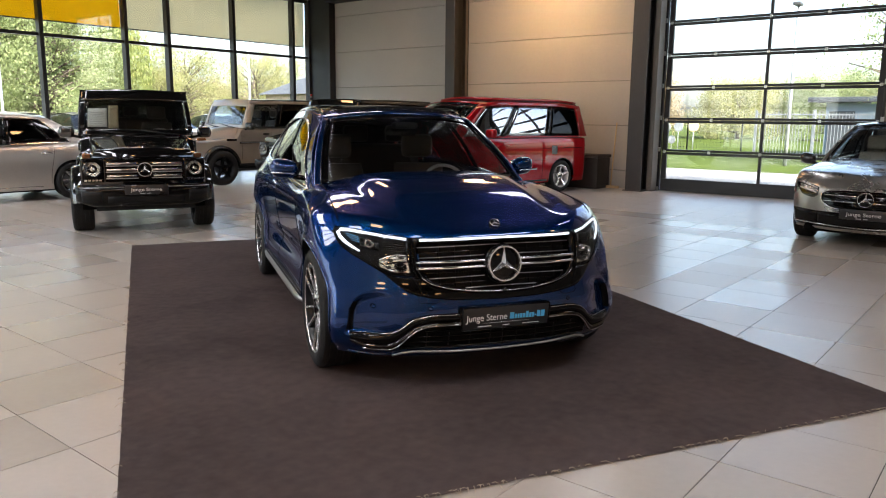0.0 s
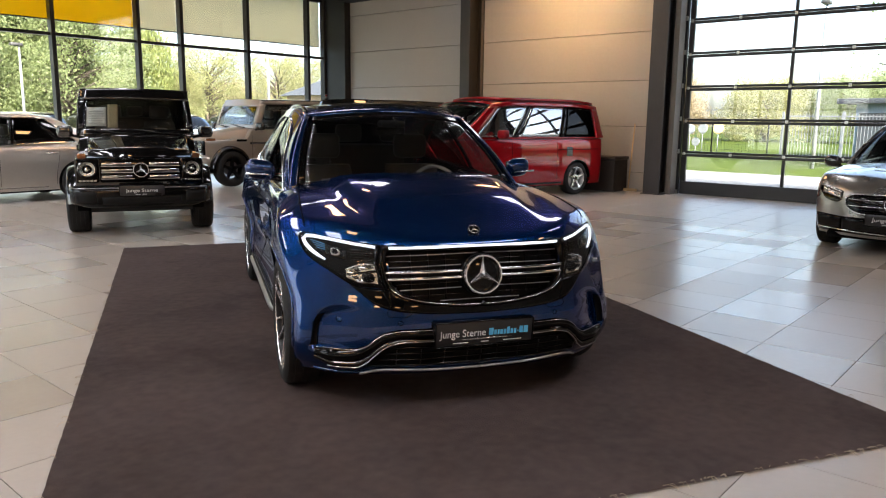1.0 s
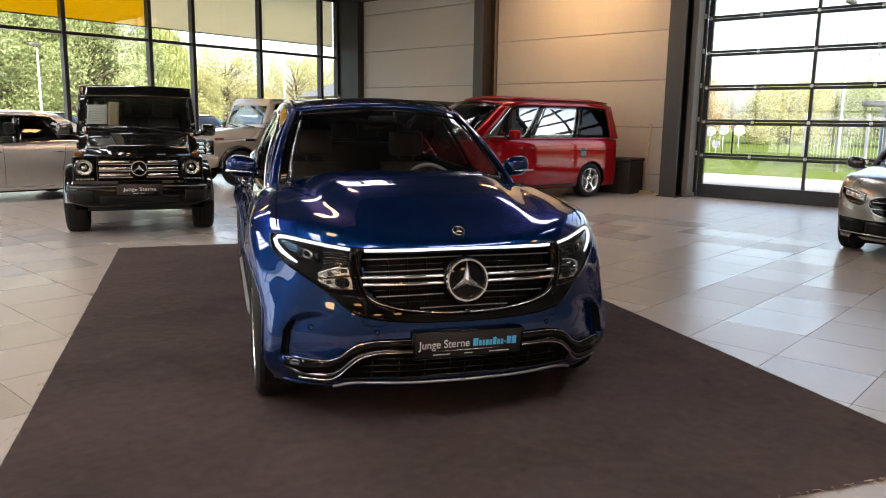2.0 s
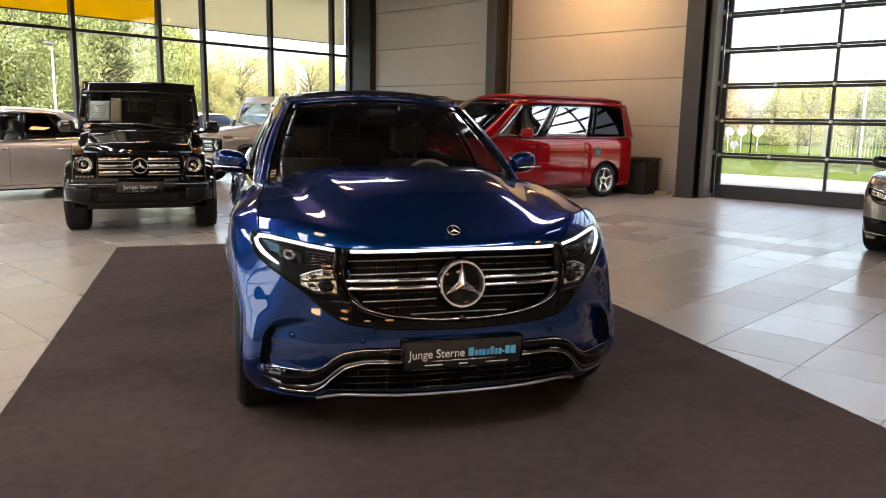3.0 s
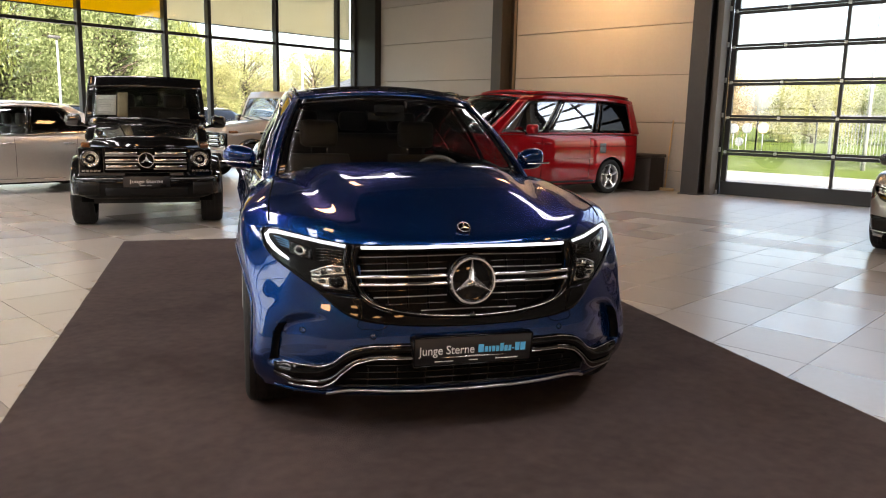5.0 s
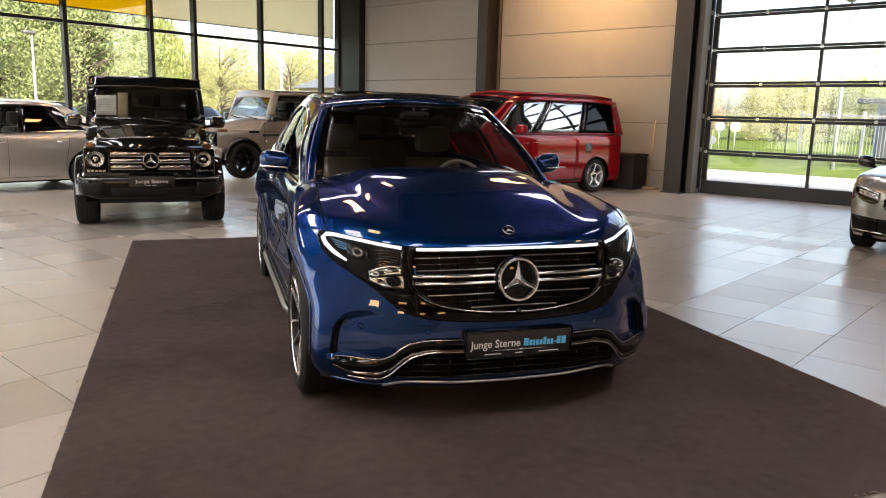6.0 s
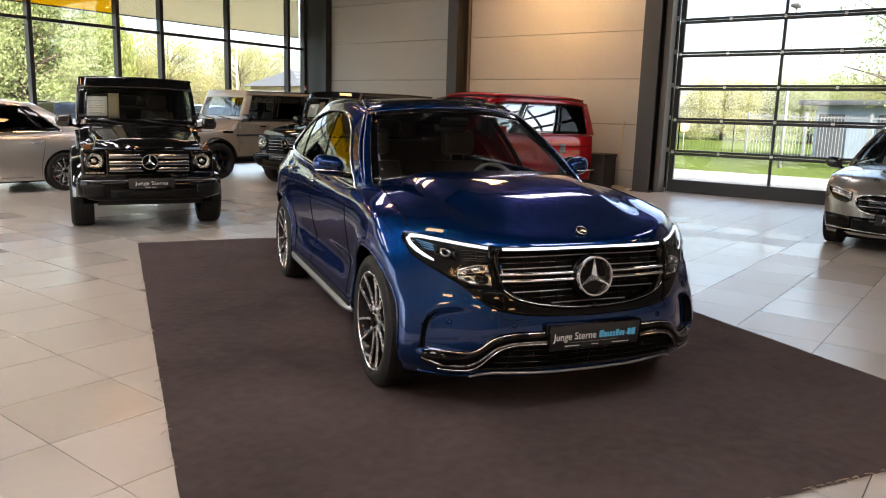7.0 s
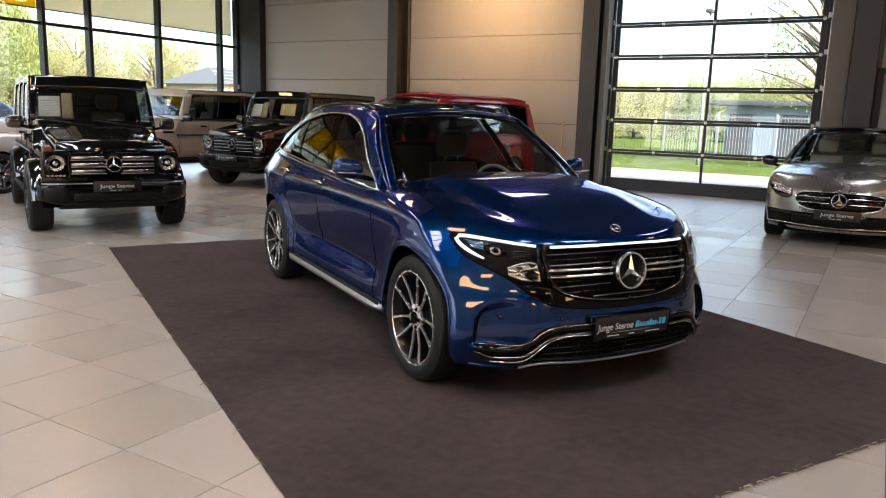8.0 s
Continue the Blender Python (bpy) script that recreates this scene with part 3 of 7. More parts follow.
part("head", box_bm(-0.09, -0.03, -0.2, 0.2, 0.0, 0.06, 0.01), BROOM, broom)


# ---- parts that all cars share ----
def shell(front, rear, width, top, low, na=100, nb=26, nc=20, wheels=(), arch=0.4, open_top=None, soften=3):
    """The lower body of a car as a box that is bent to the given outlines: b runs across, c upwards. wheels: (x, z) of the axles; open_top: the stretch left open under the cabin and its half width."""
    bm, made = bmesh.new(), {}

    def vert(i, j, k):
        key = (i, j, k)
        if key not in made:
            a, b, c = i / na, 2 * j / nb - 1, k / nc
            a = a - 0.12 * math.sin(2 * math.pi * a) / (2 * math.pi) * 2
            b = math.sin(b * math.pi / 2) * 0.35 + b * 0.65
            x, z = 0.0, 0.6
            for _ in range(3):
                xr, xf = rear(b, z), front(b, z)
                x = xr + (xf - xr) * a
                z0, z1 = low(x), top(x, b)
                z = z0 + c * (z1 - z0)
            made[key] = bm.verts.new((x, b * width(x, z), z))
        return made[key]

    for i in range(na):
        for k in range(nc):
            for j in (0, nb):
                bm.faces.new((vert(i, j, k), vert(i + 1, j, k), vert(i + 1, j, k + 1), vert(i, j, k + 1)))
        for j in range(nb):
            bm.faces.new((vert(i, j, nc), vert(i + 1, j, nc), vert(i + 1, j + 1, nc), vert(i, j + 1, nc)))
    for j in range(nb):
        for k in range(nc):
            for i in (0, na):
                bm.faces.new((vert(i, j, k), vert(i, j + 1, k), vert(i, j + 1, k + 1), vert(i, j, k + 1)))
    if soften:
        soft = [v for (i, j, k), v in made.items() if k > 0 and (min(i, na - i) <= 3) + (min(j, nb - j) <= 2) + (nc - k <= 2) >= 2]
        for _ in range(soften):
            bmesh.ops.smooth_vert(bm, verts=soft, factor=0.5, use_axis_x=True, use_axis_y=True, use_axis_z=True)
    for wx, wz in wheels:
        gone = []
        for f in bm.faces:
            if all(abs(v.co.y) > 0.45 and math.hypot(v.co.x - wx, v.co.z - wz) < arch for v in f.verts):
                gone.append(f)
        bmesh.ops.delete(bm, geom=gone, context="FACES")
        for v in bm.verts:
            dx, dz = v.co.x - wx, v.co.z - wz
            r = math.hypot(dx, dz)
            if abs(v.co.y) > 0.45 and 1e-6 < r < arch:
                v.co.x, v.co.z = wx + dx / r * arch, wz + dz / r * arch
    if open_top:
        x0, x1, inside = open_top
        bm.normal_update()
        gone = [f for f in bm.faces if abs(f.normal.z) > 0.5 and all(x0 < v.co.x < x1 for v in f.verts) and max(abs(v.co.y) for v in f.verts) < inside(f.calc_center_median().x) and f.calc_center_median().z > 0.7]
        bmesh.ops.delete(bm, geom=gone, context="FACES")
    return bm


def sheet(fn, u0, u1, v0, v1, nu=16, nv=8, off=0.0, thick=0.012, bm=None, flip=1):
    """A curved plate cut from the surface fn(u, v), set off along its normal."""
    bm = bm or bmesh.new()

    def at(u, v, o):
        e = 1e-3
        p = Vector(fn(u, v))
        n = (Vector(fn(u + e, v)) - Vector(fn(u - e, v))).cross(Vector(fn(u, v + e)) - Vector(fn(u, v - e)))
        return p + n.normalized() * o * flip if n.length > 1e-12 else p

    us, vs = steps(u0, u1, nu), steps(v0, v1, nv)
    top = [[bm.verts.new(at(u, v, off)) for u in us] for v in vs]
    low = [[bm.verts.new(at(u, v, off - thick)) for u in us] for v in vs]
    for g in (top, low):
        for r0, r1 in zip(g, g[1:]):
            for i in range(nu - 1):
                bm.faces.new((r0[i], r0[i + 1], r1[i + 1], r1[i]))
    loop = [(0, i) for i in range(nu)] + [(j, nu - 1) for j in range(1, nv)] + [(nv - 1, i) for i in range(nu - 2, -1, -1)] + [(j, 0) for j in range(nv - 2, 0, -1)]
    for k in range(len(loop)):
        (a, b), (c, d) = loop[k], loop[(k + 1) % len(loop)]
        bm.faces.new((top[a][b], low[a][b], low[c][d], top[c][d]))
    return bm


class Cabin:
    """The glasshouse: side, windscreen, roof and rear screen as surfaces."""

    def __init__(self, belt_x, belt_z, belt_y, roof_x, roof_z, roof_y, bow_base=0.25, bow_top=0.1, crown=0.05, bulge=0.03, rear_bow=0.1, base_lift=0.03):
        self.bx, self.bz, self.by, self.rx, self.rz, self.ry = belt_x, belt_z, belt_y, roof_x, roof_z, roof_y
        self.bow_base, self.bow_top, self.crown, self.bulge, self.rear_bow, self.base_lift = bow_base, bow_top, crown, bulge, rear_bow, base_lift

    def side(self, s):
        def fn(u, v):
            xb, xt = self.bx[0] + (self.bx[1] - self.bx[0]) * u, self.rx[0] + (self.rx[1] - self.rx[0]) * u
            x = xb + (xt - xb) * v
            z = self.bz(xb) + (self.rz(xt) - self.bz(xb)) * v
            y = self.by(xb) + (self.ry(xt) - self.by(xb)) * v + self.bulge * math.sin(math.pi * min(max(v, 0), 1))
            return (x, s * y, z)
        return fn

    def screen(self, t, v):
        xb, xt = self.bx[0], self.rx[0]
        x0, x1 = xb + self.bow_base * (1 - t * t), xt + self.bow_top * (1 - t * t)
        z0, z1 = self.bz(xb) + self.base_lift * (1 - t * t), self.rz(xt) + self.crown * (1 - t * t)
        y = t * (self.by(xb) + (self.ry(xt) - self.by(xb)) * v + self.bulge * math.sin(math.pi * min(max(v, 0), 1)))
        return (x0 + (x1 - x0) * v + 0.02 * math.sin(math.pi * v), y, z0 + (z1 - z0) * v)

    def roof(self, t, w):
        xf, xr = self.rx[0] + self.bow_top * (1 - t * t), self.rx[1] - self.rear_bow * (1 - t * t)
        x = xf + (xr - xf) * w
        xe = self.rx[0] + (self.rx[1] - self.rx[0]) * w
        return (x, t * self.ry(xe), self.rz(xe) + self.crown * (1 - t * t))

    def back(self, t, v):
        xb, xt = self.bx[1], self.rx[1]
        x0, x1 = xb - self.rear_bow * 1.3 * (1 - t * t), xt - self.rear_bow * (1 - t * t)
        z0, z1 = self.bz(xb), self.rz(xt) + self.crown * (1 - t * t)
        y = t * (self.by(xb) + (self.ry(xt) - self.by(xb)) * v)
        return (x0 + (x1 - x0) * v, y, z0 + (z1 - z0) * v)


def glaze(cabin, car, paint, glass_front, glass_rear, panes, pillar_a=0.05, sill=0.03, rail=0.12, roof_mat=None, chrome=True, roof_label="", pillar_paint=None, edge=0.97, sill_mat=None):
    """Fits pillars, roof and panes. panes: stretches (u0, u1, glass?) along the side; what lies between is a black pillar."""
    pillar_paint = pillar_paint or paint
    part("windscreen", sheet(cabin.screen, -edge + 0.04, edge - 0.04, 0.05, 0.95, 28, 12, 0.0, 0.006), glass_front, car).visible_shadow = False
    frit = bmesh.new()
    for a, b, c, d in ((-edge, edge, 0.0, 0.055), (-edge, edge, 0.93, 0.985), (-edge, 0.045 - edge, 0.055, 0.93), (edge - 0.045, edge, 0.055, 0.93)):
        sheet(cabin.screen, a, b, c, d, 20, 8, 0.003, 0.012, frit)
    part("windscreen_border", frit, FRIT, car)
    part("roof", sheet(cabin.roof, -1.0, 1.0, 0.0, 1.0, 26, 30, 0.006, 0.03), roof_mat or paint, car, roof_label)
    part("rear_screen", sheet(cabin.back, -0.9, 0.9, 0.08, 0.92, 18, 8, 0.0, 0.006), glass_rear, car)
    rim = bmesh.new()
    for a, b, c, d in ((-1.0, 1.0, 0.92, 1.0), (-1.0, 1.0, 0.0, 0.08), (-1.0, -0.9, 0.08, 0.92), (0.9, 1.0, 0.08, 0.92)):
        sheet(cabin.back, a, b, c, d, 14, 6, 0.004, 0.02, rim)
    part("rear_screen_frame", rim, paint, car)
    for s in (-1, 1):
        f = cabin.side(s)
        part("roof_side_rail", sheet(f, 0.0, 1.0, 1 - rail, 1.0, 40, 4, 0.004, 0.025), pillar_paint, car)
        part("front_pillar", sheet(f, -0.005, pillar_a, 0.0, 1 - rail, 4, 14, 0.004, 0.03), pillar_paint, car)
        if edge < 0.96:
            part("screen_pillar", sheet(cabin.screen, s * edge, s * 1.0, 0.0, 1.0, 5, 14, 0.005, 0.02), pillar_paint, car)
        last = panes[-1][1]
        part("rear_pillar", sheet(f, last, 1.0, 0.0, 1 - rail, 10, 12, 0.004, 0.03), pillar_paint, car)
        part("window_sill", sheet(f, pillar_a, last, -0.01, sill, 40, 3, 0.006, 0.03), sill_mat or (CHROME if chrome else PLASTIC), car)
        for k, (u0, u1, g) in enumerate(panes):
            part("side_window", sheet(f, u0, u1, sill, 1 - rail, 14, 10, -0.006, 0.005), g, car)
            if k:
                part("centre_pillar", sheet(f, panes[k - 1][1], u0, sill, 1 - rail, 4, 8, 0.0, 0.02), GLOSS, car)
        if chrome:
            pts = [f(u, 1 - rail + 0.005) for u in steps(pillar_a, last, 30)] + [f(last, v) for v in steps(0.85 - rail, sill, 8)]
            bm = tube(pts, 0.013, 6)
            part("chrome_window_strip", bm, CHROME, car)


def emblem(name, parent, where, r, label="chrome three-pointed star in a ring", tilt=0.0, turn=0.0, deep=0.02):
    """A ring with three tapering arms, facing +x."""
    m = Matrix.Translation(where) @ pose(0, 0, 0, 0, tilt, turn)
    bm = bmesh.new()
    ring = []
    for i in range(40):
        a = 2 * math.pi * i / 40
        ring.append([((deep * 0.5) * math.sin(b), (r - r * 0.07 + r * 0.07 * math.cos(b)) * math.cos(a), (r - r * 0.07 + r * 0.07 * math.cos(b)) * math.sin(a)) for b in (0, 1.05, 2.1, 3.14, 4.19, 5.24)])
    ring.append(ring[0])
    loft(ring, close=True, bm=bm)
    for k in range(3):
        a = math.pi / 2 + k * 2 * math.pi / 3
        d, s = Vector((0, math.cos(a), math.sin(a))), Vector((0, -math.sin(a), math.cos(a)))
        tip, left, right = d * r * 0.93, s * r * 0.17 + d * r * 0.1, -s * r * 0.17 + d * r * 0.1
        peak, back = Vector((deep * 0.8, 0, 0)), Vector((-deep * 0.3, 0, 0))
        v = [bm.verts.new(p) for p in (tip, left, right, peak, back)]
        for f in ((0, 1, 3), (0, 3, 2), (0, 4, 1), (0, 2, 4)):
            bm.faces.new([v[i] for i in f])
    bmesh.ops.transform(bm, matrix=m, verts=bm.verts)
    return part(name, bm, EMBLEM, parent, label, edge=25)


def wheel(car, x, s, track, radius, width, rim_r, spokes, face, dark, pair=False, spoke_w=0.03, label="", drop=0.0):
    """A wheel at (x, s * track): hub and brake disc, with tyre and rim under it. s: side."""
    y = s * track
    hub = lathe([(0.012, s * (width * 0.5 - 0.05)), (0.035, s * (width * 0.5 - 0.05)), (0.04, s * (width * 0.5 - 0.07)), (0.05, s * 0.02), (0.17, s * 0.02), (0.17, s * -0.01), (0.05, s * -0.012)], 28)
    bmesh.ops.translate(hub, vec=(x, y, radius - drop), verts=hub.verts)
    w = part("wheel", hub, STEEL, car, label)
    h = width / 2
    prof = [(rim_r, h * 0.80), (rim_r + 0.012, h * 0.92), (rim_r + 0.35 * (radius - rim_r), h * 1.0), (radius - 0.03, h * 0.95), (radius - 0.008, h * 0.82)]
    for g in (0.55, 0.18, -0.18, -0.55):
        prof += [(radius, h * (g + 0.08)), (radius, h * (g + 0.03)), (radius - 0.008, h * (g + 0.025)), (radius - 0.008, h * (g - 0.025)), (radius, h * (g - 0.03))]
    prof += [(radius - 0.008, -h * 0.82), (radius - 0.03, -h * 0.95), (rim_r + 0.01, -h * 0.9), (rim_r, -h * 0.8)]
    bm = lathe([(r, s * q) for r, q in prof], 72)
    # cross grooves in the tread
    for v in bm.verts:
        r = math.hypot(v.co.x, v.co.z)
        if r > radius - 0.004 and int(math.atan2(v.co.z, v.co.x) / (2 * math.pi) * 72 + 72) % 3 == 0:
            v.co.x, v.co.z = v.co.x * (1 - 0.005 / r), v.co.z * (1 - 0.005 / r)
    bmesh.ops.translate(bm, vec=(x, y, radius - drop), verts=bm.verts)
    part("tyre", bm, RUBBER, w)
    bm = lathe([(r, s * q) for r, q in ((rim_r - 0.004, h * 0.88), (rim_r - 0.012, h * 0.82), (rim_r - 0.03, h * 0.5), (rim_r - 0.05, -h * 0.2), (rim_r - 0.02, -h * 0.8))], 60)
    bmesh.ops.translate(bm, vec=(x, y, radius - drop), verts=bm.verts)
    part("rim_barrel", bm, dark, w)
    bm, edge = bmesh.new(), bmesh.new()
    lathe([(r, s * q) for r, q in ((rim_r + 0.003, h * 0.86), (rim_r + 0.002, h * 0.915), (rim_r - 0.002, h * 0.92), (rim_r - 0.005, h * 0.87))], 60, bm=bm)
    for k in range(spokes):
        lean = (0.035 if k % 2 else -0.035) if pair else 0.0
        a = 2 * math.pi * (k + 0.25) / spokes
        for target, wid, y0, y1 in ((bm, 1.0, 0.0, 0.012), (edge, 1.06, -0.05, -0.0005)):
            rows = []
            for t in (0.0, 0.25, 0.55, 1.0):
                r = 0.055 + (rim_r - 0.012 - 0.055) * t
                aa = a + lean * t * 2
                ww = spoke_w * (0.62 + 0.55 * (1 - t) ** 3 + 0.3 * t * t) * wid / 2
                off = h * (0.62 + 0.2 * t * t)
                c, d = Vector((math.cos(aa), 0, math.sin(aa))), Vector((-math.sin(aa), 0, math.cos(aa)))
                rows.append([c * r + d * ww + Vector((0, s * (off + y0), 0)), c * r + d * ww * 0.8 + Vector((0, s * (off + y1), 0)), c * r - d * ww * 0.8 + Vector((0, s * (off + y1), 0)), c * r - d * ww + Vector((0, s * (off + y0), 0))])
            loft(rows, close=True, cap=True, bm=target)
    for target, r, o in ((bm, 0.075, 0.62), (edge, 0.08, 0.5)):
        lathe([(0.004, s * (h * o + 0.012)), (r * 0.5, s * (h * o + 0.014)), (r, s * (h * o + 0.008)), (r, s * (h * o - 0.03))], 30, bm=target)
    for target in (bm, edge):
        bmesh.ops.translate(target, vec=(x, y, radius - drop), verts=target.verts)
    part("rim", bm, face, w)
    part("rim_flank", edge, dark, w)
    cap = lathe([(0.003, s * (h * 0.62 + 0.024)), (0.034, s * (h * 0.62 + 0.022)), (0.038, s * (h * 0.62 + 0.012))], 24)
    for k in range(5):
        a = 2 * math.pi * k / 5
        lathe([(0.002, s * (h * 0.62 + 0.018)), (0.011, s * (h * 0.62 + 0.018)), (0.012, s * (h * 0.62 + 0.01))], 8, bm=cap)
        new_verts = list(cap.verts)[-24:]
        bmesh.ops.translate(cap, vec=(0.055 * math.cos(a), 0, 0.055 * math.sin(a)), verts=new_verts)
    bmesh.ops.translate(cap, vec=(x, y, radius - drop), verts=cap.verts)
    part("hub_cap", cap, GLOSS, w)
    return w


def arch_liner(car, x, z, r, y_in, y_out, s):
    rows = []
    for a in steps(-0.15, math.pi + 0.15, 26):
        rows.append([(x + (r - 0.004) * math.cos(a), s * y_out, z + (r - 0.004) * math.sin(a)), (x + (r + 0.01) * math.cos(a), s * y_in, z + (r + 0.01) * math.sin(a)), (x, s * y_in, z)])
    return part("wheel_arch_liner", loft(rows), LINER, car)


def words(text, size, material, parent, m, width=None, name="lettering", extrude=0.0006):
    cu = bpy.data.curves.new(name, "FONT")
    cu.body, cu.size, cu.extrude, cu.align_x, cu.align_y = text, size, extrude, "LEFT", "BOTTOM_BASELINE"
    tmp = bpy.data.objects.new(name, cu)
    scene.collection.objects.link(tmp)
    bpy.context.view_layer.update()
    me = bpy.data.meshes.new_from_object(tmp.evaluated_get(bpy.context.evaluated_depsgraph_get()))
    bpy.data.objects.remove(tmp)
    bpy.data.curves.remove(cu)
    xs = [v.co.x for v in me.vertices]
    k = width / (max(xs) - min(xs)) if width else 1
    me.transform(m @ Matrix.Diagonal((k, 1, 1, 1)))
    me.materials.clear()
    me.materials.append(material)
    ob = new(name, me)
    ob.parent = parent
    return tagged(ob, kind="stuff")


def plate(car, m, blue_words=True, w=0.52, h=0.125):
    """A dealer's show plate facing +x at the pose m: black holder with printing."""
    bm = box_bm(-0.012, 0.0, -w / 2, w / 2, -h / 2, h / 2, 0.006, 2)
    bmesh.ops.transform(bm, matrix=m, verts=bm.verts)
    p = part("show_plate", bm, PLATE, car, "black show plate with white lettering")
    bm = bmesh.new()
    for a, b, c, d in ((-w / 2, w / 2, -h / 2 - 0.006, -h / 2 + 0.001), (-w / 2, w / 2, h / 2 - 0.001, h / 2 + 0.006), (-w / 2 - 0.006, -w / 2 + 0.001, -h / 2, h / 2), (w / 2 - 0.001, w / 2 + 0.006, -h / 2, h / 2)):
        box_bm(-0.014, 0.004, a, b, c, d, 0.002, 1, bm=bm)
    bmesh.ops.transform(bm, matrix=m, verts=bm.verts)
    part("plate_holder", bm, GLOSS, p)
    # text runs towards +y as seen from the front
    face = m @ Matrix.Translation((0.0012, 0, 0)) @ Matrix(((0, 0, 1, 0), (1, 0, 0, 0), (0, 1, 0, 0), (0, 0, 0, 1)))
    if blue_words:
        words("Junge Sterne", 0.055, INK_WHITE, p, face @ Matrix.Translation((-w * 0.46, -0.014, 0)), w * 0.47)
        bm = bmesh.new()
        at = 0.020
        for wide, tall in ((0.024, 0.036), (0.014, 0.025), (0.010, 0.025), (0.014, 0.025), (0.014, 0.025), (0.015, 0.036), (0.014, 0.025), (0.012, 0.025), (0.009, 0.006), (0.019, 0.036), (0.023, 0.036)):
            up = 0.008 if tall < 0.01 else 0.0
            box_bm(0.0, 0.0018, at, at + wide, up - 0.014, up - 0.014 + tall, bm=bm)
            at += wide + 0.0045
        bmesh.ops.transform(bm, matrix=m, verts=bm.verts)
        tagged(part("blue_print", bm, INK_BLUE, p, smooth=False), kind="stuff")
        bm = bmesh.new()
        for a, b in ((-0.17, -0.09), (-0.02, 0.02), (0.10, 0.2)):
            box_bm(0.0, 0.0018, a, b, -h / 2 + 0.014, -h / 2 + 0.018, bm=bm)
        bmesh.ops.transform(bm, matrix=m, verts=bm.verts)
        tagged(part("small_print", bm, INK_WHITE, p, smooth=False), kind="stuff")
    else:
        words("Junge Sterne", 0.06, INK_WHITE, p, face @ Matrix.Translation((-w * 0.36, -0.016, 0)), w * 0.72)
        bm = bmesh.new()
        for a, b in ((-0.08, -0.02), (0.0, 0.05)):
            box_bm(0.0, 0.0018, a, b, -h / 2 + 0.014, -h / 2 + 0.02, bm=bm)
        bmesh.ops.transform(bm, matrix=m, verts=bm.verts)
        tagged(part("small_print", bm, INK_WHITE, p, smooth=False), kind="stuff")
    return p


def seat(car, x, y, z, mat, h=0.62, name="front_seat"):
    """A seat with cushion, back and headrest on two chrome posts."""
    rows = []
    for t in steps(0, 1, 9):
        w, d = 0.25 - 0.03 * t ** 3, 0.1 - 0.03 * t
        cx, cz = x - 0.22 - 0.16 * t, z + 0.1 + h * t
        rows.append([(cx + d * math.cos(a), y + w * math.copysign(abs(math.sin(a)) ** 0.6, math.sin(a)), cz) for a in steps(0, 2 * math.pi * 15 / 16, 16)])
    bm = loft(rows, close=True, cap=True)
    box_bm(x - 0.3, x + 0.25, y - 0.26, y + 0.26, z - 0.04, z + 0.1, 0.045, 3, bm=bm)
    s = part(name, bm, mat, car)
    top = z + 0.1 + h
    bm = box_bm(x - 0.47, x - 0.36, y - 0.14, y + 0.14, top + 0.05, top + 0.25, 0.045, 3)
    part("headrest", bm, mat, s)
    for d in (-0.06, 0.06):
        part("headrest_post", tube([(x - 0.41, y + d, top - 0.01), (x - 0.41, y + d, top + 0.07)], 0.007, 6), CHROME, s)
    return s


def steering_wheel(car, x, y, z, r=0.185):
    m = Matrix.Translation((x, y, z)) @ pose(0, 0, 0, 0, -25, 0)
    rows = [[((0.014) * math.sin(b), (r + 0.014 * math.cos(b)) * math.cos(a), (r + 0.014 * math.cos(b)) * math.sin(a)) for b in steps(0, 2 * math.pi * 7 / 8, 8)] for a in steps(0, 2 * math.pi, 37)]
    bm = loft(rows, close=True)
    box_bm(-0.03, 0.02, -0.07, 0.07, -0.05, 0.05, 0.02, 2, bm=bm)
    for k in (0, math.pi, -math.pi / 2):
        tube([(0, 0.05 * math.cos(k), 0.04 * math.sin(k)), (0, r * math.cos(k), r * math.sin(k))], 0.016, 6, bm)
    bmesh.ops.transform(bm, matrix=m, verts=bm.verts)
    return part("steering_wheel", bm, WHEEL_GREY, car)


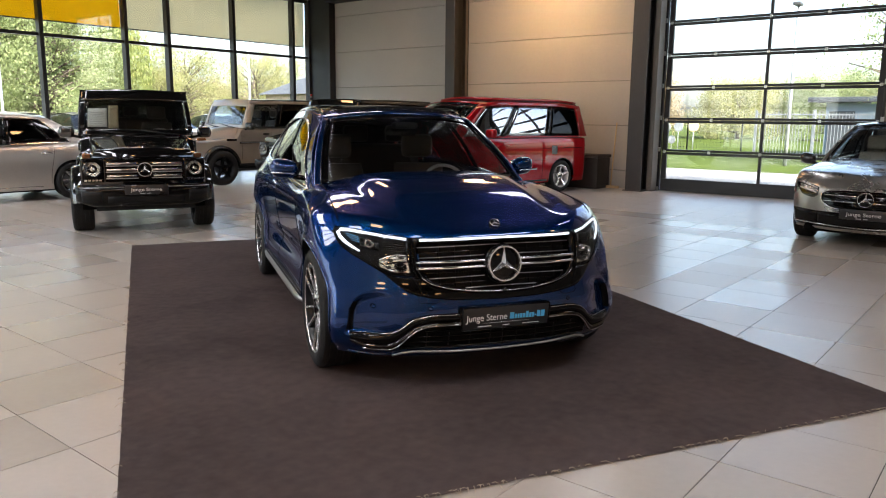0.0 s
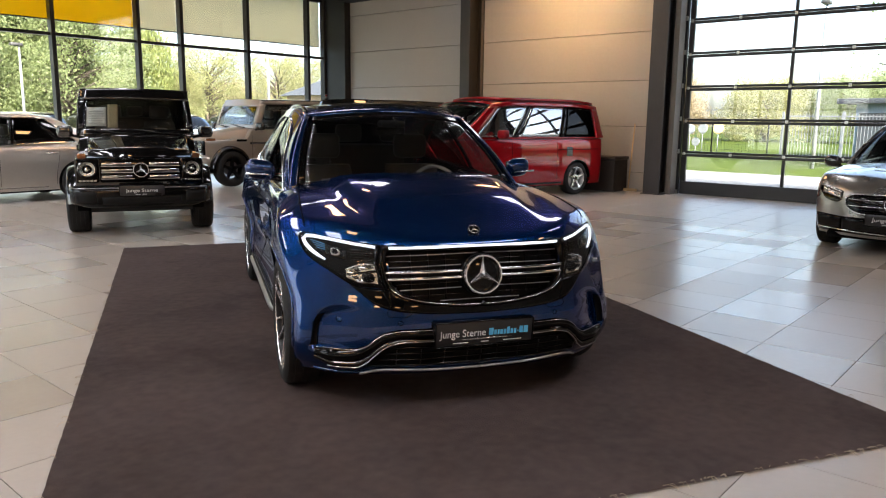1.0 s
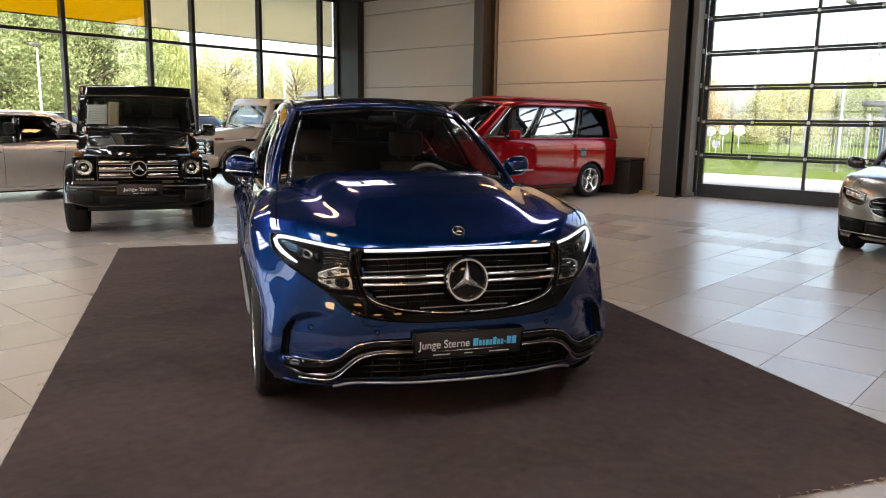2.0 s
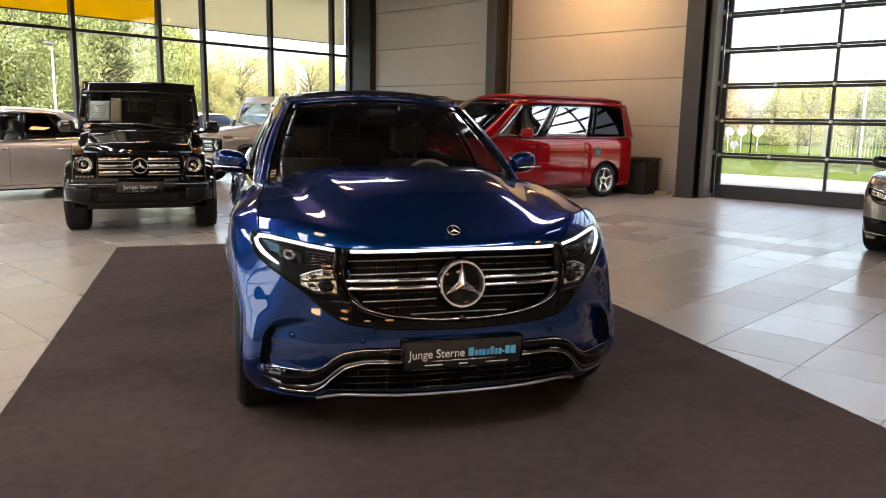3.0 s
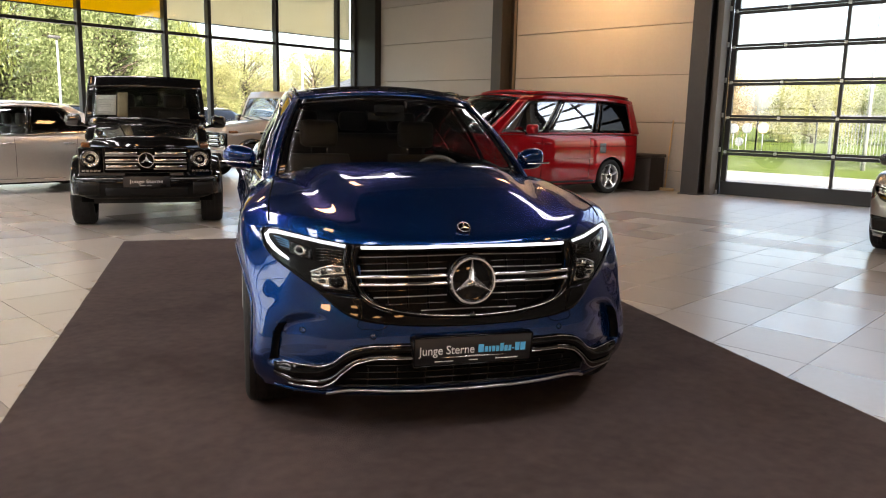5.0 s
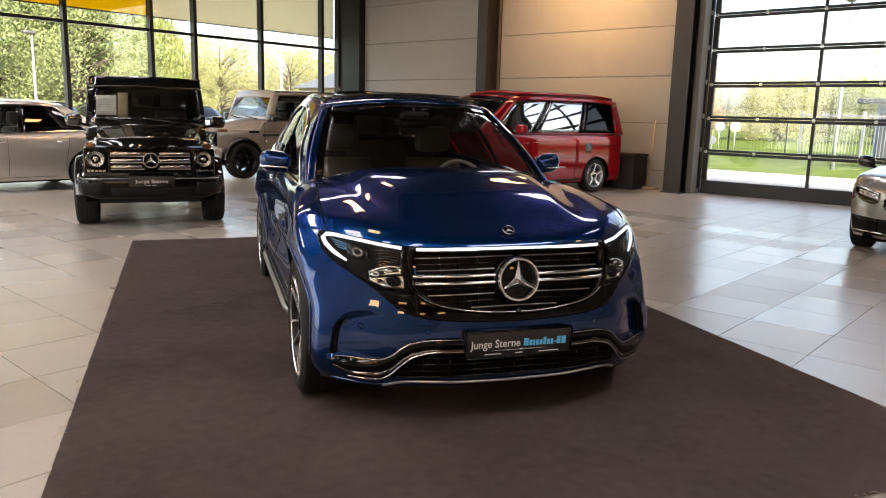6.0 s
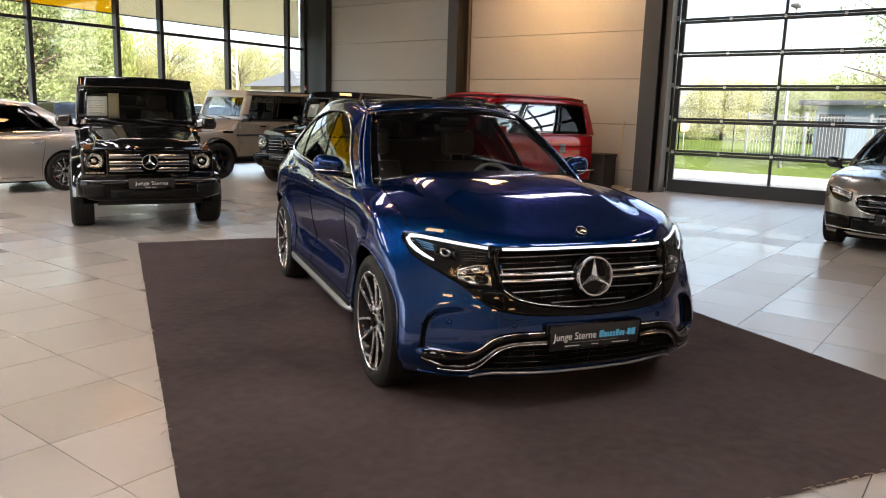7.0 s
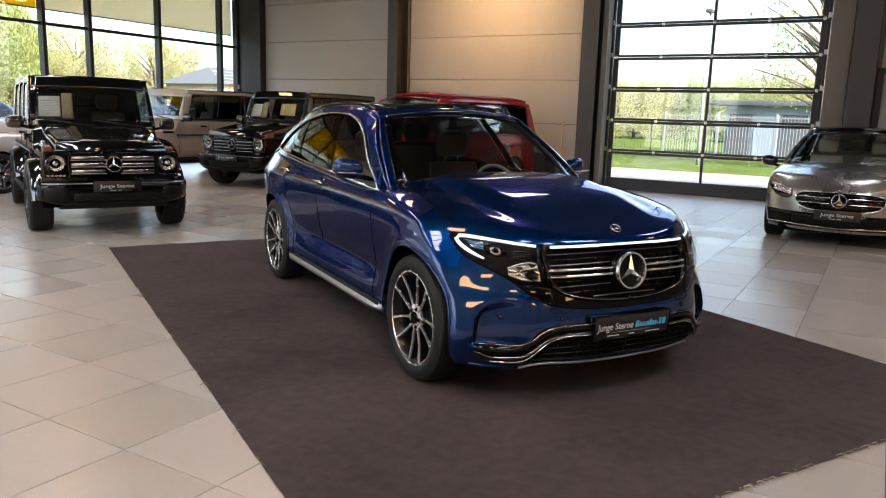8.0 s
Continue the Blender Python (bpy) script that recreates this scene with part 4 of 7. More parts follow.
def interior(car, x_dash, z_dash, half, x_seat, z_seat, mat, x_rear=None, back_x=-1.6, seat_y=0.37, floor_z=0.35, h=0.62):
    rows = []
    for t in steps(-1, 1, 15):
        y = t * half
        rows.append([(x_dash + 0.28, y, z_dash - 0.05), (x_dash + 0.05, y, z_dash + 0.01 + (0.03 if 0.2 < t < 0.75 else 0)), (x_dash - 0.08, y, z_dash - 0.04), (x_dash - 0.1, y, z_dash - 0.3), (x_dash + 0.1, y, floor_z)])
    part("dashboard", loft(rows), TRIM_BLACK, car)
    part("dash_screen", box_bm(x_dash - 0.1, x_dash - 0.085, -0.1, 0.62, z_dash - 0.05, z_dash + 0.06, 0.005, 1), GLOSS, car)
    bm = box_bm(back_x, x_dash + 0.2, -half, half, floor_z - 0.02, floor_z)
    for s in (-1, 1):
        box_bm(back_x, x_dash + 0.2, s * half, s * (half + 0.03), floor_z, z_dash - 0.03, bm=bm)
    part("cabin_lining", bm, TRIM_BLACK, car, smooth=False)
    for y in (-seat_y, seat_y):
        seat(car, x_seat, y, z_seat, mat, h)
    if x_rear is not None:
        bench = part("rear_bench", box_bm(x_rear - 0.3, x_rear + 0.22, -half + 0.06, half - 0.06, z_seat - 0.02, z_seat + 0.14, 0.04, 3), mat, car)
        part("rear_backrest", box_bm(x_rear - 0.42, x_rear - 0.24, -half + 0.08, half - 0.08, z_seat + 0.1, z_seat + 0.72, 0.05, 3), mat, bench)
        for y in (-0.42, 0, 0.42):
            part("headrest", box_bm(x_rear - 0.42, x_rear - 0.3, y - 0.12, y + 0.12, z_seat + 0.74, z_seat + 0.9, 0.04, 3), mat, bench)
    steering_wheel(car, x_dash - 0.26, seat_y, z_dash - 0.03)


def door_mirror(car, x, y, z, s, paint, size=1.0, box=False):
    """A side mirror: rounded shell, dark foot and glass; box: upright and squarer."""
    rows = []
    power = 0.5 if box else 0.85
    wide, tall0, deep0 = (0.21, 0.082, 0.075) if box else (0.23, 0.08, 0.085)
    for t in steps(0, 1, 11):
        k = max(1 - abs(2 * t - 1) ** (6 if box else 3.2), 0.05) ** 0.5
        rows.append([])
        for a in steps(0, 2 * math.pi * 19 / 20, 20):
            c, d = math.cos(a), math.sin(a)
            c, d = math.copysign(abs(c) ** power, c), math.copysign(abs(d) ** power, d)
            lift = 0.0 if box else 0.02 * t
            rows[-1].append((x - 0.04 * t + deep0 * k * size * c * (1.0 if c > 0 else 0.5), y + s * (0.02 + wide * size * t), z + lift + tall0 * k * size * d))
    m = part("door_mirror", loft(rows, close=True, cap=True), paint, car)
    part("mirror_foot", tube([(x - 0.02, y - s * 0.14, z - 0.09 * size), (x - 0.02, y - s * 0.05, z - 0.075 * size), (x - 0.01, y + s * 0.06, z - 0.05 * size)], 0.03 * size, 8, flat=0.7), GLOSS, m)
    part("mirror_glass", box_bm(x - 0.062 * size, x - 0.056 * size, y + s * 0.04, y + s * (wide - 0.01) * size, z - tall0 * 0.75 * size, z + tall0 * 0.75 * size, 0.002, 1), CHROME, m)
    return m


# ---- the blue electric SUV on the carpet ----
def ease(a, b, x):
    t = min(max((x - a) / (b - a), 0.0), 1.0)
    return t * t * (3 - 2 * t)


def blue_suv(m):
    car = thing("blue_suv", "dark blue metallic SUV with lit light band on the carpet", "car", m)
    AX, WR = 1.4365, 0.366
    nose = curve([0.18, 0.25, 0.33, 0.45, 0.56, 0.63, 0.72, 0.80, 0.87, 0.95, 1.1], [-0.10, -0.04, -0.01, 0.0, -0.012, -0.03, -0.042, -0.056, -0.078, -0.14, -0.3])
    wrap = curve([0.2, 0.3, 0.45, 0.55, 0.68, 0.78, 0.86, 0.95], [0.30, 0.30, 0.32, 0.34, 0.40, 0.475, 0.54, 0.61])
    tail = curve([0.2, 0.35, 0.6, 0.9, 1.1, 1.2], [0.12, 0.02, 0.0, 0.06, 0.14, 0.2])
    half = curve([0.18, 0.26, 0.36, 0.46, 0.58, 0.70, 0.80, 0.88, 0.93, 0.965, 1.0, 1.04, 1.15], [0.87, 0.905, 0.922, 0.914, 0.902, 0.912, 0.926, 0.935, 0.936, 0.926, 0.902, 0.872, 0.80])
    plan = curve([-2.4, -2.2, -1.9, -1.45, -0.8, 0.0, 0.8, 1.45, 1.75, 1.9, 2.3], [0.80, 0.87, 0.95, 1.0, 0.985, 0.975, 0.985, 1.0, 0.985, 0.97, 0.97])
    rim_z = curve([-2.4, -1.9, -1.0, -0.2, 0.65, 0.85, 1.1, 1.4, 1.69, 1.9, 2.2], [1.06, 1.12, 1.085, 1.055, 1.005, 1.02, 1.01, 0.968, 0.908, 0.885, 0.862])
    mid = curve([-2.4, -1.9, -0.2, 0.5, 0.8, 1.1, 1.4, 1.7, 1.95, 2.1, 2.2], [1.08, 1.14, 1.08, 1.06, 1.125, 1.118, 1.08, 1.018, 0.95, 0.902, 0.866])
    low = curve([-2.4, -2.0, -1.0, 1.0, 1.9, 2.3], [0.34, 0.27, 0.24, 0.24, 0.205, 0.225])
    brow_z = curve([0.58, 0.67, 0.763, 0.80, 0.825, 0.843], [0.566, 0.564, 0.540, 0.51, 0.46, 0.33])

    def front(b, z):
        y = abs(b) * 0.905
        hollow = 0.0
        if y > 0.56 and 0.30 < z < 0.6:
            edge = brow_z(min(max(y, 0.58), 0.843))
            hollow = 0.05 * ease(0.57, 0.82, y) / (1 + math.exp(max(min((z - edge) / 0.008, 40), -40))) / (1 + math.exp(max(min((y - 0.838) / 0.007, 40), -40))) * ease(0.32, 0.36, z)
        return 2.212 + nose(z) - wrap(z) * abs(b) ** 3 - hollow

    def rear(b, z):
        return -2.42 + tail(z) + 0.26 * abs(b) ** 2.8

    def width(x, z):
        swell = 0.03 * (math.exp(-((x - AX) / 0.42) ** 2) + math.exp(-((x + AX) / 0.48) ** 2)) * math.exp(-((z - 0.74) / 0.2) ** 2)
        hollow = -0.03 * math.exp(-((x - 0.02) / 0.8) ** 6) * math.exp(-((z - 0.53) / 0.085) ** 2)
        ring = 0.0
        for ax in (AX, -AX):
            r = math.hypot(x - ax, z - WR)
            if r < 0.56 and z > 0.25:
                ring = 0.007 * (1 - ease(0.445, 0.462, r)) + 0.008 * (1 - ease(0.45, 0.56, r))
        return half(z) * plan(x) + swell + hollow + ring * (1 - ease(0.9, 0.98, z))

    def top(x, b):
        k = abs(b)
        z = rim_z(x) + (mid(x) - rim_z(x)) * (1 - k ** 4)
        if x > 0.75:
            # raised bonnet centre with a valley along its flanks that fades towards the nose
            ridge = 0.70 - 0.22 * (x - 0.8) / 1.0
            fade = ease(0.78, 0.95, x) * (1 - ease(1.55, 2.0, x))
            z += fade * (0.026 / (1 + math.exp(max(min((k - ridge) / 0.022, 40), -40))) - 0.012 * math.exp(-((k - ridge - 0.10) / 0.07) ** 2))
            z += 0.010 * fade * math.exp(-((k - 0.92) / 0.05) ** 2)
        return z

    belt_y = curve([-2.2, -1.9, -1.4, -0.6, 0.2, 0.78], [0.68, 0.75, 0.815, 0.85, 0.855, 0.80])
    body_bm = shell(front, rear, width, top, low, 210, 76, 58, ((AX, WR), (-AX, WR)), 0.412, (-2.1, 0.86, lambda x: belt_y(x) - 0.02), 5)
    body = part("body", body_bm, BLUE, car, "glossy dark blue bodywork")
    skin = Skin(body)
    part("underbody", box_bm(-2.1, 1.9, -0.6, 0.6, 0.2, 0.27, 0.02), LINER, car)

    # outlines of the black front: field of slats, bead round it, lower edge of the gloss panel
    field = curve([0.0, 0.10, 0.234, 0.356, 0.409, 0.446, 0.466, 0.476], [0.583, 0.586, 0.598, 0.621, 0.645, 0.682, 0.731, 0.80])
    bead = curve([0.0, 0.10, 0.283, 0.398, 0.455, 0.488, 0.502, 0.506], [0.562, 0.565, 0.584, 0.613, 0.652, 0.705, 0.76, 0.82])
    lo = curve([0.0, 0.23, 0.37, 0.48, 0.54, 0.605, 0.66, 0.715], [0.53, 0.536, 0.545, 0.562, 0.588, 0.640, 0.688, 0.735])
    l_lo = curve([0.47, 0.545, 0.609, 0.677, 0.731, 0.786, 0.831, 0.846], [0.659, 0.663, 0.668, 0.703, 0.737, 0.771, 0.812, 0.856])
    l_hi = curve([0.47, 0.505, 0.611, 0.722, 0.80, 0.835, 0.846], [0.868, 0.870, 0.880, 0.892, 0.899, 0.894, 0.882])
    TOP_Z = 0.846

    def inside(y, z):
        return abs(y) < 0.492 and field(min(abs(y), 0.476)) - 0.010 < z < TOP_Z + 0.012

    # the opening behind the slats
    bm = bmesh.new()
    bm.from_mesh(body.data)
    gone = [f for f in bm.faces for c in [f.calc_center_median()] if c.x > 1.9 and inside(c.y, c.z)]
    bmesh.ops.delete(bm, geom=gone, context="FACES")
    bm.to_mesh(body.data)
    bm.free()

    def lay(y, z, out):
        p, n = skin.cast("f", y, z)
        return p + n * out

    # frame of the grille: rounded bead that falls back into the opening
    def outline(fn, y1, z1, n):
        pts = [(0.0, fn(0))] + [(y, fn(y)) for y in steps(0, y1, n)[1:]]
        line = [Vector((a, b, 0)) for a, b in pts] + [Vector((y1 - 0.002, z1 - 0.02, 0)), Vector((y1 - 0.012, z1, 0))] + [Vector((y, z1, 0)) for y in steps(y1 - 0.05, 0, 8)]
        want, at = [], [0.0]
        for a, b in zip(line, line[1:]):
            at.append(at[-1] + (b - a).length)
        for t in steps(0, at[-1], 80):
            i = min(max(k for k in range(len(at)) if at[k] <= t + 1e-9), len(at) - 2)
            q = line[i].lerp(line[i + 1], (t - at[i]) / max(at[i + 1] - at[i], 1e-9))
            want.append((q.x, q.y))
        return want

    inner, outer = outline(field, 0.474, TOP_Z, 40), outline(bead, 0.505, TOP_Z + 0.024, 40)
    rows = []
    for k, out in ((0.0, 0.003), (0.15, 0.012), (0.45, 0.016), (0.75, 0.012), (0.95, 0.0), (1.0, -0.012), (1.06, -0.055)):
        ring = [(a[0] + (b[0] - a[0]) * k, a[1] + (b[1] - a[1]) * k) for a, b in zip(outer, inner)]
        rows.append([lay(y, z, out) for y, z in ring] + [lay(-y, z, out) for y, z in reversed(ring[1:-1])])
    grille = part("grille", loft(rows, close=True), GLOSS, car, "glossy black grille frame")
    rows = [[lay(y, max(field(abs(y)), 0.58) - 0.01 + (TOP_Z + 0.02 - field(abs(y))) * t, -0.055) for y in steps(-0.485, 0.485, 40)] for t in steps(0, 1, 8)]
    part("grille_depth", loft(rows), MESH_BLACK, grille)
    chin = [[(s, lo(abs(s)) + (bead(abs(s)) + 0.004 - lo(abs(s))) * t) for s in steps(-0.50, 0.50, 60)] for t in steps(0, 1, 7)]
    part("grille_chin", skin.patch("f", chin, 0.004, 0.02), GLOSS, car)
    part("chrome_bead", tube([lay(y, bead(abs(y)) + 0.013 * (1 - abs(y)), 0.0145) for y in steps(-0.46, 0.46, 60)], 0.0024, 6), CHROME, grille, "thin chrome line round the grille")
    # slats in the opening
    for k in range(9):
        z = 0.832 - k * 0.0285
        ext = max([y for y in steps(0.05, 0.474, 60) if field(y) < z - 0.008] or [0.06])
        for s in (-1, 1):
            start = 0.10 if abs(z - 0.725) < 0.10 else 0.0
            if ext > start + 0.03:
                part("slat", tube([lay(s * y, z - 0.012 * (y / 0.47) ** 2, -0.022) for y in steps(start, ext, 14)], 0.0042, 6, None, 0.55), STEEL if k % 2 == 0 else DARK_CHROME, grille)
    for s in (-1, 1):
        for y in (0.18, 0.27, 0.36):
            part("upright_rib", tube([lay(s * y, z, -0.034) for z in steps(max(field(y), 0.6) + 0.01, 0.84, 8)], 0.005, 5), LINER, grille)
        # two bright bars on each side of the star
        for z in (0.746, 0.714):
            rows = []
            for y in steps(0.092, 0.486, 18):
                zz = z - 0.008 * (y / 0.47) ** 2
                rows.append([lay(s * y, zz + 0.0085, -0.004), lay(s * y, zz + 0.007, 0.012), lay(s * y, zz - 0.006, 0.015), lay(s * y, zz - 0.0085, -0.004)])
            part("chrome_bar", loft(rows, close=True, cap=True), CHROME, grille, "bright chrome bar")
    p, n = skin.cast("f", 0, 0.722)
    emblem("star_emblem", grille, p + n * 0.03, 0.102, "large chrome three-pointed star in a ring", tilt=-6, deep=0.03)
    ring = lathe([(0.001, 0.014), (0.085, 0.014), (0.1, 0.006), (0.112, -0.02)], 40, "x")
    bmesh.ops.transform(ring, matrix=Matrix.Translation(p + n * 0.012) @ pose(0, 0, 0, 0, -6, 0), verts=ring.verts)
    part("emblem_backing", ring, GLOSS, grille)
    p, n = skin.cast("t", 2.05, 0)
    tilt = -52
    disc = lathe([(0.001, 0.001), (0.026, 0.001), (0.029, -0.004), (0.029, -0.03)], 28, "x")
    bmesh.ops.transform(disc, matrix=Matrix.Translation(p + n * 0.016) @ pose(0, 0, 0, 0, tilt, 0), verts=disc.verts)
    badge = part("bonnet_badge", disc, GLOSS, car, "small round badge with chrome star")
    emblem("badge_star", badge, p + n * 0.018, 0.03, tilt=tilt, deep=0.006)
    # light band between the lamps
    part("light_band", skin.patch("f", [[(y, z - 0.006 * (abs(y) / 0.45) ** 2) for y in steps(-0.455, 0.455, 50)] for z in steps(0.855, 0.866, 4)], 0.017, 0.02), DRL, car, "thin lit white light band")

    for s in (-1, 1):
        def lamp_patch(rows, proud, deep):
            return skin.patch("f", [[(s * a, b) for a, b in r] for r in rows], proud, deep)

        def lamp_line(pts, radius, proud, n=6):
            return skin.line("f", [(s * a, b) for a, b in pts], radius, n, None, proud)

        # headlamp: dark housing, light tube bent back at the outer corner, projector block and silver bowl
        lamp = part("headlamp", lamp_patch(band(0.485, 0.846, l_lo, l_hi, 40, 16), 0.004, 0.02), MESH_BLACK, car, "dark headlamp with lit light tube")
        tubep = [(0.518, 0.857), (0.611, 0.867), (0.723, 0.880), (0.785, 0.886), (0.815, 0.884), (0.829, 0.870), (0.822, 0.846), (0.80, 0.82), (0.773, 0.80), (0.742, 0.782)]
        part("light_tube", lamp_line(tubep, [0.0075, 0.0075, 0.008, 0.009, 0.010, 0.0105, 0.010, 0.0095, 0.008, 0.005], 0.008, 8), DRL, lamp, "lit white light tube")
        for k in range(4):
            part("blue_light_line", lamp_line([(0.798 - 0.008 * k, 0.868 - 0.011 * k), (0.755 - 0.012 * k, 0.858 - 0.011 * k), (0.715 - 0.016 * k, 0.848 - 0.012 * k)], 0.0026, 0.008, 5), SMOKED_BLUE, lamp)
        # projector block
        part("projector_block", lamp_patch([[(0.648 + 0.085 * i / 5, 0.790 + 0.046 * j / 4 + 0.018 * i / 5) for i in range(6)] for j in range(5)], 0.016, 0.016), GLOSS, lamp)
        part("projector_lens", lamp_patch(disc_rows(0.69, 0.822, 0.021, 20, 5), 0.022, 0.012), REFLECTOR, lamp)
        part("projector_glass", lamp_patch(disc_rows(0.69, 0.822, 0.012, 16, 4), 0.026, 0.006), GLOSS, lamp)
        for k in range(5):
            part("lamp_rib", lamp_line([(0.528, 0.836 - 0.011 * k), (0.59, 0.840 - 0.011 * k), (0.63, 0.838 - 0.012 * k)], 0.0028, 0.008), DARK_CHROME, lamp)
        # silver bowl below, split by a dark web
        bowl = band(0.515, 0.655, lambda y: max(l_lo(y) + 0.016, 0.682 + 0.35 * max(0, y - 0.59)), lambda y: 0.772 - 0.30 * max(0, y - 0.57) - 0.15 * max(0, 0.545 - y), 18, 10)
        part("reflector_bowl", lamp_patch(bowl, 0.008, 0.012), BOWL, lamp, "faceted silver reflector")
        part("bowl_lens", lamp_patch(disc_rows(0.556, 0.712, 0.030, 18, 4, 0.024), 0.016, 0.01), GLOSS, lamp)
        for k, (fy, fz) in enumerate(((0.60, 0.748), (0.575, 0.760), (0.545, 0.764), (0.628, 0.735), (0.61, 0.712), (0.592, 0.695))):
            facet = [[(fy + 0.011 * (i - 1) + 0.004 * j, fz + 0.007 * (j - 1) - 0.003 * i) for i in range(3)] for j in range(3)]
            part("reflector_facet", lamp_patch(facet, 0.012 + 0.004 * (k % 2), 0.01), CHROME if k % 2 else DARK_CHROME, lamp)
        part("bowl_web", lamp_line([(0.515, 0.742), (0.56, 0.738), (0.61, 0.728), (0.65, 0.724)], 0.0055, 0.011), GLOSS, lamp)
        part("bowl_edge", lamp_line([(0.655, 0.742), (0.615, 0.762), (0.57, 0.776), (0.52, 0.774)], 0.004, 0.011), CHROME, lamp)
        cover = skin.patch("f", [[(s * a, b) for a, b in r] for r in band(0.488, 0.842, lambda y: l_lo(y) + 0.003, lambda y: l_hi(y) - 0.003, 30, 12)], 0.027, 0.002)
        part("lens_cover", cover, LENS, lamp, "clear lens cover").visible_shadow = False
        part("lamp_rim", lamp_line([(y, l_lo(y) - 0.002) for y in steps(0.60, 0.844, 24)] + [(0.852, 0.875), (0.838, 0.899)], 0.005, 0.003), LINER, lamp)
        # gloss upright between lamp and grille and its bright edge
        edge_in = [(0.495, 0.862), (0.512, 0.835), (0.517, 0.80), (0.515, 0.762), (0.503, 0.717), (0.476, 0.659)]
        part("lamp_upright", lamp_line(edge_in, [0.009, 0.012, 0.013, 0.012, 0.010, 0.007], 0.012, 8), GLOSS, car)
        # black wing panel under the lamp
        part("grille_wing", lamp_patch(band(0.46, 0.705, lo, lambda y: max(l_lo(y) - 0.002, lo(y) + 0.001), 30, 8), 0.0045, 0.02), GLOSS, car)
        part("wing_split", lamp_line([(0.50, 0.655), (0.47, 0.60), (0.455, 0.565)], 0.0016, 0.006, 5), LINER, car)
        part("bumper_flap_gap", lamp_line([(0.475, 0.560), (0.485, 0.538), (0.470, 0.525), (0.40, 0.522), (0.375, 0.53), (0.36, 0.545)], 0.0014, 0.001, 5), LINER, car)
        # air slot at the bumper's corner
        rows = [[(s * (brow_y - 0.034 * (1 - t)), z) for brow_y, z in ((0.836, 0.355), (0.834, 0.39), (0.829, 0.43), (0.822, 0.465), (0.812, 0.495), (0.798, 0.515))] for t in (0, 0.33, 0.66, 1)]
        part("air_slot", loft([[skin.cast("f", a, b)[0] + Vector((0.006, 0, 0)) for a, b in row] for row in rows]), MESH_BLACK, car)
        # lower intake, gloss wing above it with a chrome underside
        wing_hi = curve([0.0, 0.25, 0.40, 0.49, 0.535, 0.58, 0.65, 0.745, 0.835], [0.468, 0.467, 0.465, 0.450, 0.425, 0.384, 0.356, 0.347, 0.342])
        wing_lo = curve([0.0, 0.25, 0.385, 0.478, 0.535, 0.575, 0.625, 0.71, 0.79, 0.845], [0.402, 0.402, 0.402, 0.382, 0.338, 0.298, 0.270, 0.268, 0.278, 0.300])
        i_lo = curve([0.0, 0.30, 0.50, 0.58], [0.268, 0.268, 0.266, 0.262])
        rows = [[(s * a, b) for a, b in r] for r in band(0.0, 0.575, i_lo, lambda y: max(wing_lo(y) + 0.004, i_lo(y) + 0.002), 40, 8)]
        part("lower_intake", skin.patch("f", rows, 0.003, 0.03), MESH_BLACK, car)
        for k in range(4):
            part("intake_bar", lamp_line([(y, 0.283 + 0.031 * k - 0.006 * y) for y in steps(0.0, 0.555 - 0.035 * k, 8)], 0.0045, 0.008), GLOSS, car)
        for y in (0.08, 0.20, 0.32, 0.44):
            part("intake_rib", lamp_line([(y, 0.275), (y, 0.36)], 0.0035, 0.006), PLASTIC, car)
        gloss_rows, chrome_rows = [], []
        for y in steps(0.0, 0.818, 70):
            z0, h, sink = wing_lo(y), wing_hi(y) - wing_lo(y), 1 - 0.75 * ease(0.72, 0.815, y)
            gloss_rows.append([lay(s * y, z0 + h * q, out * sink) for q, out in ((0.36, 0.016), (0.42, 0.020), (0.6, 0.022), (0.85, 0.020), (0.96, 0.014), (1.0, 0.0))])
            chrome_rows.append([lay(s * y, z0 + h * q, out * sink) for q, out in ((-0.04, 0.0), (0.0, 0.020), (0.10, 0.030), (0.24, 0.031), (0.34, 0.026), (0.38, 0.010))])
        part("bumper_wing", loft(gloss_rows), GLOSS, car, "glossy black bumper wing")
        part("chrome_wing_edge", loft(chrome_rows), DARK_CHROME, car, "smoked chrome lower edge of the bumper wing")
        part("wing_top_line", lamp_line([(y, wing_hi(y) - 0.006) for y in steps(0.0, 0.805, 50)], 0.0022, 0.016), CHROME, car)
        part("wing_low_line", lamp_line([(y, wing_lo(y) + 0.007) for y in steps(0.0, 0.745, 50)], 0.0034, 0.029), CHROME, car)
        for y, z in ((0.42, 0.495), (0.70, 0.495)):
            part("parking_sensor", lamp_patch(disc_rows(y, z, 0.011, 14, 3), 0.002, 0.004), BLUE, car)
            part("sensor_ring", lamp_line([(y + 0.012 * math.cos(a), z + 0.012 * math.sin(a)) for a in steps(0, 2 * math.pi, 16)], 0.0012, 0.0015, 4), LINER, car)
        lip = [(0.0, 0.243), (0.25, 0.247), (0.48, 0.254), (0.55, 0.244), (0.60, 0.224), (0.70, 0.216), (0.80, 0.222), (0.87, 0.245)]
        lip_z = curve([a for a, b in lip], [b for a, b in lip])
        part("front_lip", lamp_line([(y, lip_z(y)) for y in steps(0.0, 0.60, 40)], 0.007, 0.010), STEEL, car)
        part("lip_edge", lamp_line([(y, lip_z(y) - 0.004) for y in steps(0.58, 0.815, 24)], 0.009, 0.0), BLUE, car)
    p, n = skin.cast("f", 0, 0.43)
